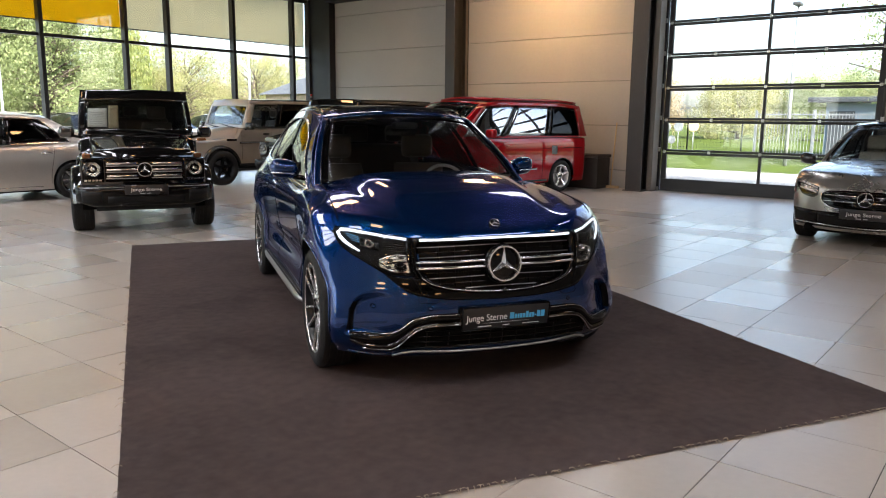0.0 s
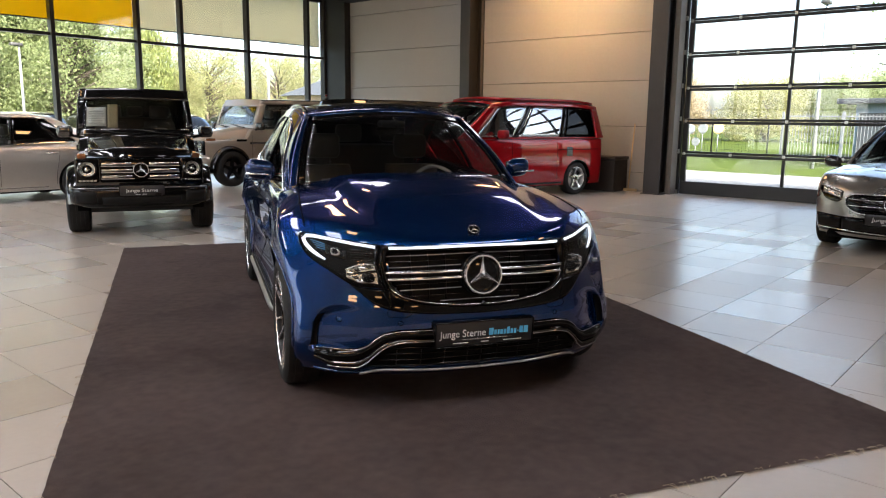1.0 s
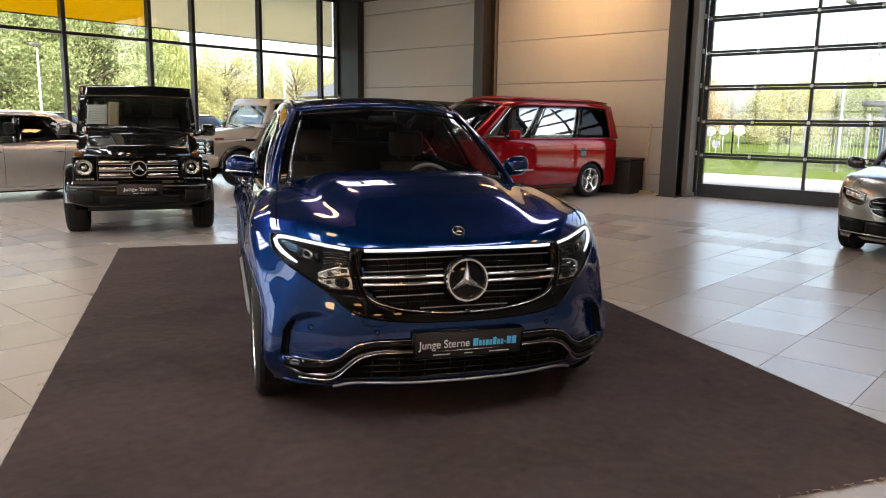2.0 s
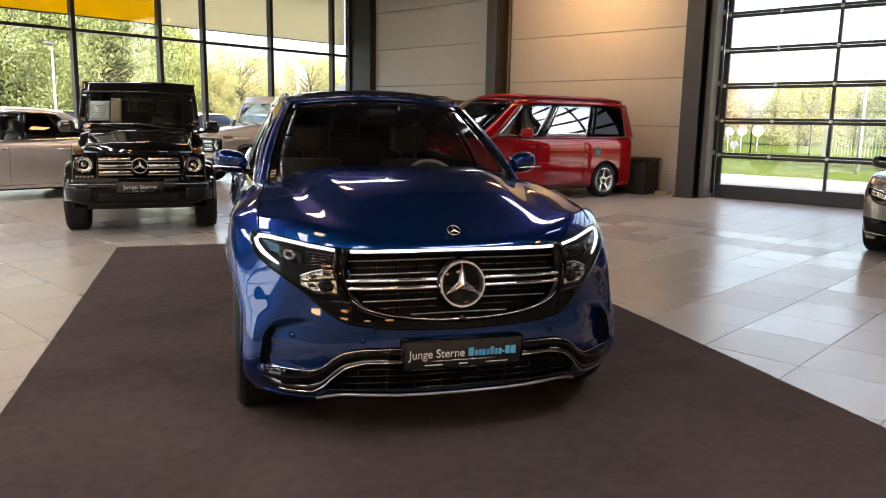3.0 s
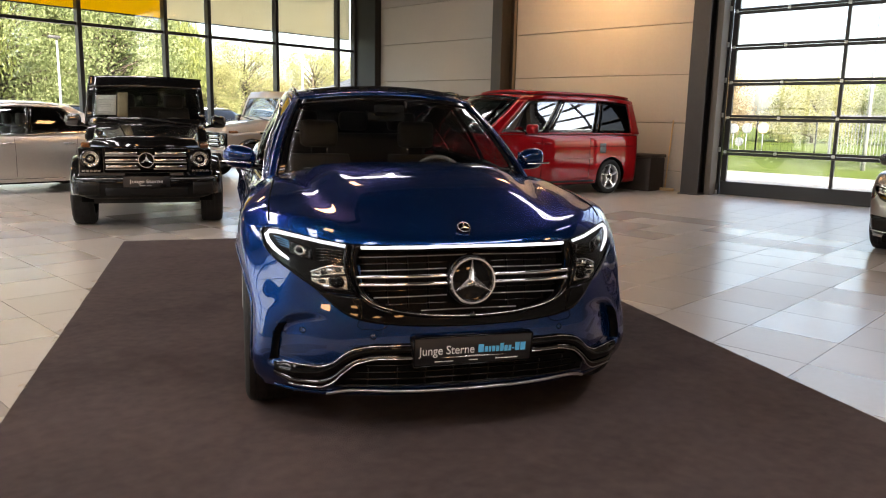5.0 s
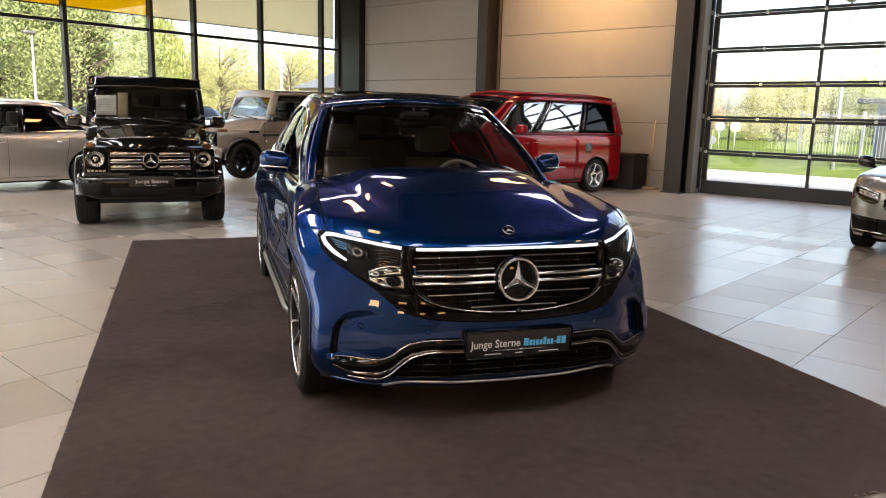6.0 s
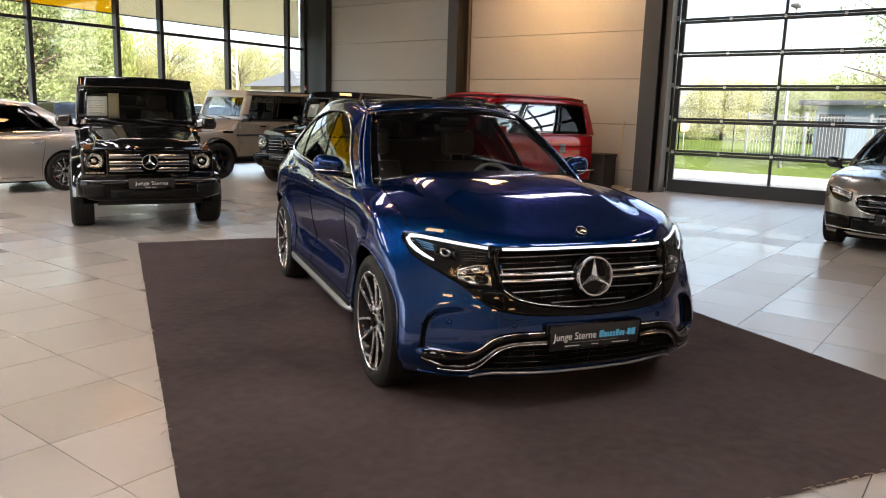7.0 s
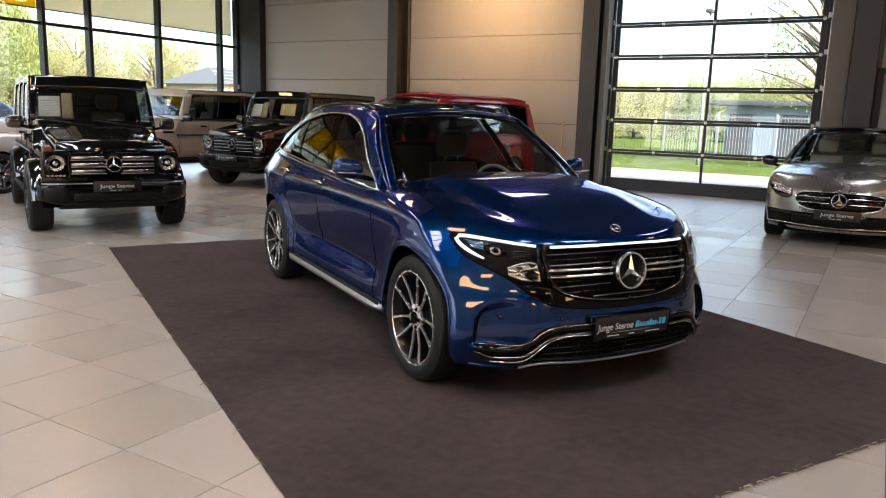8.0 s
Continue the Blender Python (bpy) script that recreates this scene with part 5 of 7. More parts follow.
    plate(car, Matrix.Translation((2.245, 0, 0.436)) @ pose(0, 0, 0, 0, 7, 0))
    part("plate_base", box_bm(2.16, 2.228, -0.27, 0.27, 0.37, 0.50, 0.01), GLOSS, car)
    p, n = skin.cast("f", 0, 0.578)
    bm = bmesh.new()
    bmesh.ops.create_uvsphere(bm, u_segments=14, v_segments=10, radius=0.015, matrix=Matrix.Translation(p + n * 0.014))
    part("front_camera", bm, FRIT, car)

    # bonnet and door gaps
    def gap(view, pts, r=0.0026):
        part("panel_gap", skin.line(view, pts, r, 5, None, 0.0004), LINER, car)

    for s in (-1, 1):
        gap("t", [(x, s * (0.765 + 0.055 * ease(0.9, 1.7, x))) for x in steps(0.84, 1.70, 30)], 0.0036)
        v = "l" if s > 0 else "r"
        gap(v, [(0.80 - 0.02 * math.sin(3 * t), 0.36 + 0.62 * t) for t in steps(0, 1, 16)])
        gap(v, [(-0.34 + 0.02 * t, 0.34 + 0.68 * t) for t in steps(0, 1, 16)])
        gap(v, [(-0.93 + 0.02 * t - 0.34 * max(0, t - 0.15) ** 1.3, 0.34 + 0.72 * t) for t in steps(0, 1, 18)])
        # handles over flat black discs that stand in for the shade in round recesses
        for x, z in ((-0.27, 0.972), (-1.13, 0.998)):
            part("handle_recess_shade", skin.patch(v, disc_rows(x, z, 0.058, 20, 4, 0.042), 0.0015, 0.004), GLOSS, car)
            part("door_handle", skin.line(v, [(x - 0.115, z), (x - 0.06, z + 0.004), (x + 0.06, z + 0.004), (x + 0.105, z)], [0.009, 0.014, 0.014, 0.009], 8, None, 0.026, 0.9), CHROME, car, "chrome door handle")
        # running board and sill
        ys = skin.cast(v, 0, 0.32)[0].y
        rows = []
        for x in steps(-1.03, 0.95, 24):
            k = min(1.0, 6 * (1.05 - abs(x + 0.04)))
            rows.append([(x, ys - s * 0.02, 0.312), (x, ys + s * 0.03 * k, 0.320), (x, ys + s * 0.055 * k, 0.302), (x, ys + s * 0.05 * k, 0.276), (x, ys - s * 0.02, 0.262)])
        part("running_board", loft(rows, close=True, cap=True), STEEL, car, "brushed aluminium running board")
        bm = bmesh.new()
        for k in range(2):
            tube([(x, ys + s * (0.008 + 0.02 * k), 0.3185) for x in steps(-0.98, 0.92, 12)], 0.0085, 6, bm)
        part("tread_rubber", bm, RUBBER, car)
        # wheel arch edges and liners
        for x in (AX, -AX):
            arch_liner(car, x, WR, 0.412, 0.5, 0.87, s)
            pts = []
            for a in steps(-0.10, math.pi + 0.10, 44):
                q, nn = skin.cast(v, x + 0.418 * math.cos(a), WR + 0.418 * math.sin(a))
                pts.append(q + nn * 0.001)
            part("arch_lip", tube(pts, 0.007, 6), BLUE, car)
            wheel(car, x, s, 0.826, WR, 0.235, 0.272, 10, ALLOY, DARK_ALLOY, True, 0.0145, "two-tone ten-spoke alloy wheel", 0.006)
        part("tail_lamp", skin.patch("b", [[(s * a, b) for a, b in r] for r in band(0.35, 0.85, lambda y: 0.92, lambda y: 0.985, 12, 4)], 0.004, 0.02), RED_LENS, car)

    # cabin: roof line, window line and the side surface between belt and roof
    roof_z = curve([-1.85, -1.5, -0.9, -0.4, 0.0, 0.15], [1.44, 1.505, 1.55, 1.556, 1.525, 1.495])
    roof_y = curve([-1.85, -1.2, -0.4, 0.15], [0.52, 0.58, 0.615, 0.605])
    belt_z = curve([-2.2, -1.9, -1.0, -0.2, 0.65, 0.80], [1.10, 1.125, 1.085, 1.055, 1.0, 1.03])
    cab = Cabin((0.80, -2.2), belt_z, belt_y, (0.15, -1.85), roof_z, roof_y, 0.19, 0.12, 0.05, 0.022, 0.06, 0.085)
    glass_hi = curve([-1.96, -1.88, -1.72, -1.5, -1.2, -0.66, -0.325, -0.087, 0.144, 0.436, 0.62, 0.65], [1.165, 1.245, 1.335, 1.405, 1.462, 1.508, 1.500, 1.454, 1.355, 1.172, 1.045, 1.022])
    glass_lo = curve([-1.96, -1.0, -0.2, 0.65], [1.158, 1.112, 1.078, 1.018])

    def wall_y(x, z):
        zb, zr = belt_z(x), roof_z(x)
        t = (z - zb) / (zr - zb)
        return belt_y(x) + (roof_y(x) - belt_y(x)) * t + 0.022 * math.sin(math.pi * min(max(t, 0), 1))

    def rim_line(x):
        if x > 0.15:
            return 1.495 - (x - 0.15) / 0.65 * (1.495 - belt_z(0.80))
        return roof_z(x) if x > -1.85 else 1.44 - (-1.85 - x) * 0.95

    E = 0.925
    part("windscreen", sheet(cab.screen, -E + 0.04, E - 0.04, 0.05, 0.95, 36, 16, 0.0, 0.006), SCREEN_GLASS, car).visible_shadow = False
    frit = bmesh.new()
    for a, b, c, d in ((-E, E, 0.0, 0.055), (-E, E, 0.93, 0.985), (-E, 0.045 - E, 0.055, 0.93), (E - 0.045, E, 0.055, 0.93)):
        sheet(cab.screen, a, b, c, d, 24, 8, 0.003, 0.012, frit)
    part("windscreen_border", frit, FRIT, car)
    part("roof", sheet(cab.roof, -1.0, 1.0, 0.0, 1.0, 34, 40, 0.006, 0.03), BLUE, car)
    part("rear_screen", sheet(cab.back, -0.9, 0.9, 0.08, 0.92, 18, 8, 0.0, 0.006), PRIVACY, car)
    rim = bmesh.new()
    for a, b, c, d in ((-1.0, 1.0, 0.92, 1.0), (-1.0, 1.0, 0.0, 0.08), (-1.0, -0.9, 0.08, 0.92), (0.9, 1.0, 0.08, 0.92)):
        sheet(cab.back, a, b, c, d, 14, 6, 0.004, 0.02, rim)
    part("rear_screen_frame", rim, BLUE, car)
    part("sunroof", sheet(cab.roof, -0.8, 0.8, 0.10, 0.75, 20, 16, 0.010, 0.008), FRIT, car, "black glass sunroof")
    bm = tube([Vector(cab.roof(t, 0.075)) + Vector((0, 0, 0.020)) for t in steps(-0.76, 0.76, 20)], 0.009, 8)
    for t in steps(-0.66, 0.66, 7):
        q = Vector(cab.roof(t, 0.078))
        box_bm(q.x - 0.03, q.x + 0.02, q.y - 0.03, q.y + 0.03, q.z - 0.01, q.z + 0.022, 0.006, 1, bm)
    part("wind_deflector", bm, PLASTIC, car, "black wind deflector of the sunroof")
    for s in (-1, 1):
        def strip(x0, x1, z0, z1, n, m, off, thick):
            return sheet(lambda u, w: (u, s * wall_y(u, z0(u) + (z1(u) - z0(u)) * w), z0(u) + (z1(u) - z0(u)) * w), x0, x1, 0.0, 1.0, n, m, off * -s, thick * -s)

        part("roof_side_rail", strip(-1.96, 0.64, lambda x: glass_hi(x), rim_line, 70, 6, 0.004, 0.02), BLUE, car)
        part("front_pillar_foot", strip(0.64, 0.80, lambda x: belt_z(x) - 0.03, rim_line, 6, 5, 0.004, 0.02), BLUE, car)
        part("rear_pillar", strip(-2.16, -1.955, lambda x: belt_z(x) - 0.03, rim_line, 8, 8, 0.004, 0.02), BLUE, car)
        part("window_sill", strip(-1.96, 0.65, lambda x: belt_z(x) - 0.03, lambda x: glass_lo(x), 50, 3, 0.004, 0.02), BLUE, car)
        part("screen_pillar", sheet(cab.screen, s * E, s * 1.0, 0.0, 1.0, 5, 20, 0.006, 0.02), BLUE, car)
        part("screen_strip", tube([Vector(cab.screen(s * (E + 0.006), t)) + Vector((0.008, s * 0.004, 0.006)) for t in steps(0.02, 0.99, 24)], 0.006, 6), GLOSS, car)

        def pane(xb0, xb1, xt0, xt1, off=-0.008, n=16, m=10):
            rows = []
            for w in steps(0, 1, m):
                row = []
                for u in steps(0, 1, n):
                    xb, xt = xb0 + (xb1 - xb0) * u, xt0 + (xt1 - xt0) * u
                    x = xb + (xt - xb) * w
                    z = glass_lo(xb) + (glass_hi(xt) - glass_lo(xb)) * w
                    row.append((x, s * (wall_y(x, z) + off), z))
                rows.append(row)
            bm = loft(rows)
            bmesh.ops.solidify(bm, geom=bm.faces, thickness=0.005)
            return bm

        part("side_window", pane(-0.20, 0.64, -0.46, 0.62), CAR_GLASS, car)
        part("side_window", pane(-1.06, -0.31, -1.30, -0.58), PRIVACY, car)
        part("side_window", pane(-1.95, -1.12, -1.945, -1.36), PRIVACY, car)
        part("centre_pillar", pane(-0.315, -0.195, -0.585, -0.455, 0.0, 4, 10), GLOSS, car)
        part("quarter_pillar", pane(-1.125, -1.055, -1.365, -1.295, 0.0, 4, 10), GLOSS, car)
        loop = [(x, glass_hi(x)) for x in steps(-1.96, 0.65, 80)] + [(x, glass_lo(x)) for x in steps(0.65, -1.96, 60)]
        part("chrome_window_strip", tube([Vector((x, s * (wall_y(x, z) + 0.006), z)) for x, z in loop], 0.0105, 6), CHROME, car, "chrome strip round the side windows")
        pts = [Vector(cab.roof(s * 0.93, w)) + Vector((0, 0, 0.022 if 0.1 < w < 0.9 else 0.004)) for w in steps(0.06, 0.94, 34)]
        part("roof_rail", tube(pts, 0.013, 8), GLOSS, car)
        door_mirror(car, 0.46, s * 0.825, 1.135, s, BLUE, 0.86)
        q = Vector((0.46, s * 0.83, 1.115))
        part("mirror_line", tube([q + Vector((0.088, s * 0.05, 0)), q + Vector((0.062, s * 0.215, 0.008))], 0.006, 6), CHROME, car)
    part("cowl", loft([[(0.79 + 0.19 * (1 - t * t), t * 0.76, 1.05 + 0.07 * (1 - t * t)), (0.86 + 0.17 * (1 - t * t), t * 0.76, 1.045 + 0.068 * (1 - t * t))] for t in steps(-1, 1, 24)]), PLASTIC, car)
    for y0, y1 in ((-0.6, 0.05), (0.05, 0.62)):
        part("wiper", tube([(0.985 - 0.2 * y0 * y0, y0, 1.128 - 0.06 * y0 * y0), (1.0 - 0.2 * y1 * y1, y1, 1.130 - 0.06 * y1 * y1)], 0.007, 6), PLASTIC, car)
    interior(car, 0.50, 1.0, 0.70, -0.10, 0.54, LEATHER, -0.95, -1.9, h=0.48)
    part("inside_mirror", box_bm(0.20, 0.25, -0.12, 0.12, 1.37, 1.43, 0.018, 2), GLOSS, car)
    part("camera_housing", box_bm(0.24, 0.38, -0.09, 0.09, 1.43, 1.48, 0.02, 2), TRIM_BLACK, car)
    return car


# heading towards the near end of the carpet
SUV_TURN = 59.0 + 180
blue_suv(pose(4.600, 4.055, 0.0, 0, 0, SUV_TURN))


# ---- the boxy off-roaders ----
def off_roader(m, paint, label, new_face=False, wheel_dark=True, sheet_in_screen=True, roof_mat=None):
    car = thing("off_roader", label, "car", m, "boxy off-roaders in the hall")
    AX, WR = 1.425, 0.385
    mid = curve([-2.2, 0.80, 0.86, 0.95, 2.0, 2.1], [1.25, 1.25, 1.22, 1.05, 0.995, 0.975])
    half = curve([0.45, 0.55, 0.7, 1.1, 1.25], [0.72, 0.755, 0.762, 0.758, 0.742])
    body = part("body", shell(lambda b, z: 2.03 - 0.03 * abs(b) ** 8, lambda b, z: -2.2 + 0.03 * abs(b) ** 8, lambda x, z: half(z), lambda x, b: mid(x) - 0.02 * abs(b) ** 10, lambda x: 0.46, 84, 18, 16, ((AX, WR), (-AX, WR)), 0.43, (-2.12, 0.80, lambda x: 0.70), 1), paint, car, "", True, 30)
    skin = Skin(body)
    # flat raised bonnet
    rows = []
    for x in steps(0.84, 2.03, 12):
        zc = 1.262 - 0.165 * ((x - 0.84) / 1.19) ** 1.15
        w = 0.64 - 0.05 * (x - 0.84) / 1.19
        rows.append([(x, -w - 0.02, 1.0), (x, -w, zc - 0.03), (x, -w + 0.03, zc - 0.004), (x, -0.36, zc), (x, -0.33, zc + 0.016), (x, 0.33, zc + 0.016), (x, 0.36, zc), (x, w - 0.03, zc - 0.004), (x, w, zc - 0.03), (x, w + 0.02, 1.0)])
    part("bonnet", loft(rows, cap=True), paint, car, edge=35)
    p = Vector((1.95, 0, 1.125))
    bm = lathe([(0.001, 0.006), (0.024, 0.006), (0.028, 0.0)], 20, "z")
    bmesh.ops.translate(bm, vec=p, verts=bm.verts)
    part("bonnet_badge", bm, CHROME, car)
    # grille
    grille = part("grille", box_bm(2.02, 2.055, -0.475, 0.475, 0.69, 1.0, 0.02, 2), GLOSS, car)
    for z in ((0.765, 0.845, 0.925) if not new_face else (0.75, 0.81, 0.87, 0.93)):
        for s in (-1, 1):
            part("grille_bar", box_bm(2.05, 2.078, s * 0.10, s * 0.455, z - 0.016, z + 0.016, 0.007, 2), CHROME if not new_face else GLOSS, grille, "chrome grille bar" if not new_face else "")
            part("grille_bar_backing", box_bm(2.05, 2.06, s * 0.08, s * 0.46, z - 0.036, z - 0.026), STEEL, grille)
    emblem("star_emblem", grille, (2.09, 0, 0.845), 0.095, deep=0.024)
    for s in (-1, 1):
        # round headlamp in its square housing
        lamp = part("headlamp_housing", box_bm(2.0, 2.05, s * 0.485, s * 0.745, 0.69, 0.99, 0.02, 2), GLOSS if not new_face else paint, car)
        y, z = s * 0.618, 0.858
        for name, prof, mat in (("bezel", [(0.108, 0.0), (0.112, 0.02), (0.1, 0.028), (0.092, 0.012)], DARK_CHROME), ("reflector", [(0.002, -0.005), (0.05, -0.002), (0.092, 0.014)], BOWL), ("projector", [(0.001, 0.024), (0.022, 0.02), (0.034, 0.008), (0.038, -0.002)], BOWL), ("lens", [(0.001, 0.04), (0.05, 0.036), (0.09, 0.022)], LENS)):
            bm = lathe([(r, h) for r, h in prof], 28, "x")
            bmesh.ops.translate(bm, vec=(2.05, y, z), verts=bm.verts)
            part(name, bm, mat, lamp)
        if new_face:
            rows = [[(2.078 + 0.006 * math.sin(b), y + (0.112 + 0.008 * math.cos(b)) * math.cos(a), z + (0.112 + 0.008 * math.cos(b)) * math.sin(a)) for b in steps(0, 5.5, 8)] for a in steps(0, 2 * math.pi, 37)]
            part("light_ring", loft(rows, close=True), REFLECTOR, lamp)
        else:
            bm = bmesh.new()
            for k in range(5):
                box_bm(2.05, 2.062, y - 0.1 + 0.042 * k, y - 0.064 + 0.042 * k, 0.700, 0.728, 0.003, 1, bm=bm)
            part("daytime_strip", bm, REFLECTOR, lamp, "row of small daytime lamps")
        # turn signal on the wing
        part("turn_signal", box_bm(1.74, 1.92, s * 0.63, s * 0.73, 0.985, 1.045, 0.018, 2), ORANGE, car, "amber turn signal on the wing")
        # flares
        for x in (AX, -AX):
            rows = []
            for a in steps(0.06, math.pi - 0.06, 30):
                c, d = math.cos(a), math.sin(a)
                rows.append([(x + 0.425 * c, s * 0.70, WR + 0.425 * d), (x + 0.428 * c, s * 0.87, WR + 0.428 * d), (x + 0.45 * c, s * 0.878, WR + 0.45 * d), (x + 0.48 * c, s * 0.86, WR + 0.48 * d), (x + 0.50 * c, s * 0.75, WR + 0.50 * d)])
            part("wheel_flare", loft(rows), BLACK_PAINT, car)
            arch_liner(car, x, WR, 0.43, 0.45, 0.76, s)
            wheel(car, x, s, 0.765, WR, 0.27, 0.255, 5 if wheel_dark else 10, DARK_ALLOY if wheel_dark else ALLOY, DARK_ALLOY, False, 0.07)
        v = "l" if s > 0 else "r"
        part("wing_vent", box_bm(0.98, 1.24, s * 0.74, s * 0.772, 0.97, 1.015, 0.006, 1), GLOSS, car, "black vent grille on the wing")
        # rubbing strip, hinges, handles
        part("rub_strip", skin.line(v, [(x, 0.93) for x in steps(-2.1, 0.9, 20)], 0.022, 6, None, 0.006, 1.0), PLASTIC, car)
        part("rub_strip_insert", skin.line(v, [(x, 0.93) for x in steps(-2.08, 0.88, 20)], 0.006, 6, None, 0.027, 1.0), STEEL, car)
        for x in (0.84, 0.02, -0.95):
            part("panel_gap", skin.line(v, [(x, z) for z in steps(0.56, 1.24, 10)], 0.004, 5, None, 0.0), LINER, car)
        for x in (0.12, -0.84):
            part("door_handle", box_bm(x - 0.02, x + 0.14, s * 0.76, s * 0.80, 1.10, 1.135, 0.012, 2), GLOSS, car)
        for x in (0.80, -0.02):
            for z in (0.78, 1.08):
                part("door_hinge", tube([(x, s * 0.775, z - 0.04), (x, s * 0.775, z + 0.04)], 0.014, 8), paint, car)
        part("side_step", tube([(0.92, s * 0.82, 0.44), (0.85, s * 0.86, 0.43), (-0.85, s * 0.86, 0.43), (-0.92, s * 0.82, 0.44)], 0.035, 8, None, 0.8), PLASTIC, car)
        door_mirror(car, 0.74, s * 0.80, 1.30, s, BLACK_PAINT, 1.0, True)
    # bumper with mesh inserts
    rows = []
    for y in steps(-0.825, 0.825, 25):
        e = max(0, (abs(y) - 0.60) / 0.225)
        x = 2.24 - 0.13 * e ** 2
        zlo = 0.385 + 0.05 * e
        rows.append([(1.96, y, zlo + 0.02), (x - 0.085, y, zlo), (x - 0.05, y, zlo + 0.03), (x - 0.004, y, 0.54), (x + 0.004, y, 0.615), (x - 0.02, y, 0.642), (1.96, y, 0.652)])
    bumper = part("front_bumper", loft(rows, cap=True), GLOSS if paint is BLACK_PAINT else paint, car, edge=30)
    bskin = Skin(bumper)
    for y0, y1, z0, z1 in ((-0.76, -0.52, 0.44, 0.59), (0.52, 0.76, 0.44, 0.59), (-0.46, 0.46, 0.43, 0.52)):
        part("mesh_insert", bskin.patch("f", [[(y, z) for y in steps(y0, y1, 10)] for z in steps(z0, z1, 4)], 0.004, 0.02), PLASTIC, bumper)
    part("bumper_chrome", bskin.line("f", [(y, 0.632) for y in steps(-0.78, 0.78, 24)], 0.006, 6, None, 0.003), STEEL, bumper)
    part("skid_plate", loft([[(2.14, y, 0.40), (2.08, y, 0.325), (1.9, y, 0.315), (1.2, y, 0.33)] for y in steps(-0.6, 0.6, 6)]), PLASTIC, car)
    part("underbody", box_bm(-2.1, 1.9, -0.6, 0.6, 0.34, 0.47, 0.02), LINER, car)
    plate(car, Matrix.Translation((2.262, 0, 0.598)), False)
    # upright cabin
    belt = curve([-2.2, 0.8], [1.25, 1.25])
    cab = Cabin((0.78, -2.16), belt, curve([-2.2, 0.8], [0.755, 0.755]), (0.53, -2.12), curve([-2.2, -1, 0.55], [1.89, 1.90, 1.88]), curve([-2.2, 0.55], [0.69, 0.70]), 0.012, 0.012, 0.02, 0.006, 0.01, 0.01)
    glaze(cab, car, paint, CAR_GLASS, PRIVACY, ((0.07, 0.30, CAR_GLASS), (0.345, 0.58, BLACK_GLASS), (0.63, 0.92, BLACK_GLASS)), 0.055, 0.05, 0.14, roof_mat, False)
    post = bmesh.new()
    for a, b, c, d in ((-1.0, 1.0, 0.0, 0.115), (-1.0, 1.0, 0.77, 1.0), (-1.0, -0.925, 0.115, 0.77), (0.925, 1.0, 0.115, 0.77)):
        sheet(cab.screen, a, b, c, d, 18, 6, 0.008, 0.02, post)
    part("screen_frame", post, paint, car, "painted frame round the upright windscreen")
    for s in (-1, 1):
        part("rain_gutter", tube([Vector(cab.roof(s * 1.0, w)) + Vector((0, s * 0.012, -0.005)) for w in steps(0, 1, 16)], 0.013, 6), roof_mat or paint, car)
    for y0, y1 in ((-0.60, -0.02), (-0.02, 0.56)):
        arm = part("wiper", tube([(0.89, y1, 1.268), (0.875, (y0 + y1) / 2, 1.292), (0.84, y0 + 0.06, 1.325)], 0.011, 6), PLASTIC, car)
        part("wiper_blade", tube([(0.868, y0 + 0.30, 1.305), (0.835, y0 - 0.02, 1.335)], 0.007, 6), RUBBER, arm)
    interior(car, 0.5, 1.2, 0.66, 0.0, 0.78, LEATHER, -0.9, -1.9, 0.34, 0.55, 0.55)
    part("inside_mirror", box_bm(0.48, 0.51, -0.1, 0.1, 1.68, 1.74, 0.012, 2), GLOSS, car)
    if sheet_in_screen:
        def on_screen(t, v):
            q = Vector(cab.screen(t, v))
            return q + Vector((-0.02, 0, 0))
        part("price_sheet", sheet(on_screen, -0.87, -0.53, 0.19, 0.60, 6, 6, -0.012, 0.002), PAPER, car, "printed white price sheet behind the windscreen")
        bm = bmesh.new()
        for k in range(6):
            sheet(on_screen, -0.83, -0.62 + 0.03 * (k % 2), 0.25 + 0.05 * k, 0.262 + 0.05 * k, 3, 2, -0.009, 0.001, bm)
        tagged(part("printed_line", bm, STEEL, car), kind="stuff")
        if new_face:
            part("yellow_sheet", sheet(on_screen, 0.12, 0.62, 0.25, 0.62, 6, 6, -0.012, 0.002), surface("yellow_paper", (0.7, 0.55, 0.25), 0.7), car, "cream yellow sheet behind the windscreen")
        part("info_sheet", sheet(on_screen, -0.51, -0.33, 0.15, 0.66, 5, 5, -0.012, 0.002), surface("kraft_sheet", (0.35, 0.28, 0.17), 0.7), car, "brownish info sheet")
    return car


off_roader(pose(6.02, 10.68, 0, 0, 0, 243.75) @ Matrix.Diagonal((0.985, 0.985, 0.983, 1)), BLACK_PAINT, "black boxy off-roader with chrome grille and price sheet", False, True, True)
off_roader(pose(11.23, 14.81, 0, 0, 0, 180), BEIGE_PAINT, "champagne silver boxy off-roader with black wheels and roof", False, True, False, BLACK_PAINT)
off_roader(pose(11.9, 12.1, 0, 0, 0, 186), BLACK_PAINT, "black boxy off-roader with dark grille and round lamps", True, True, True)


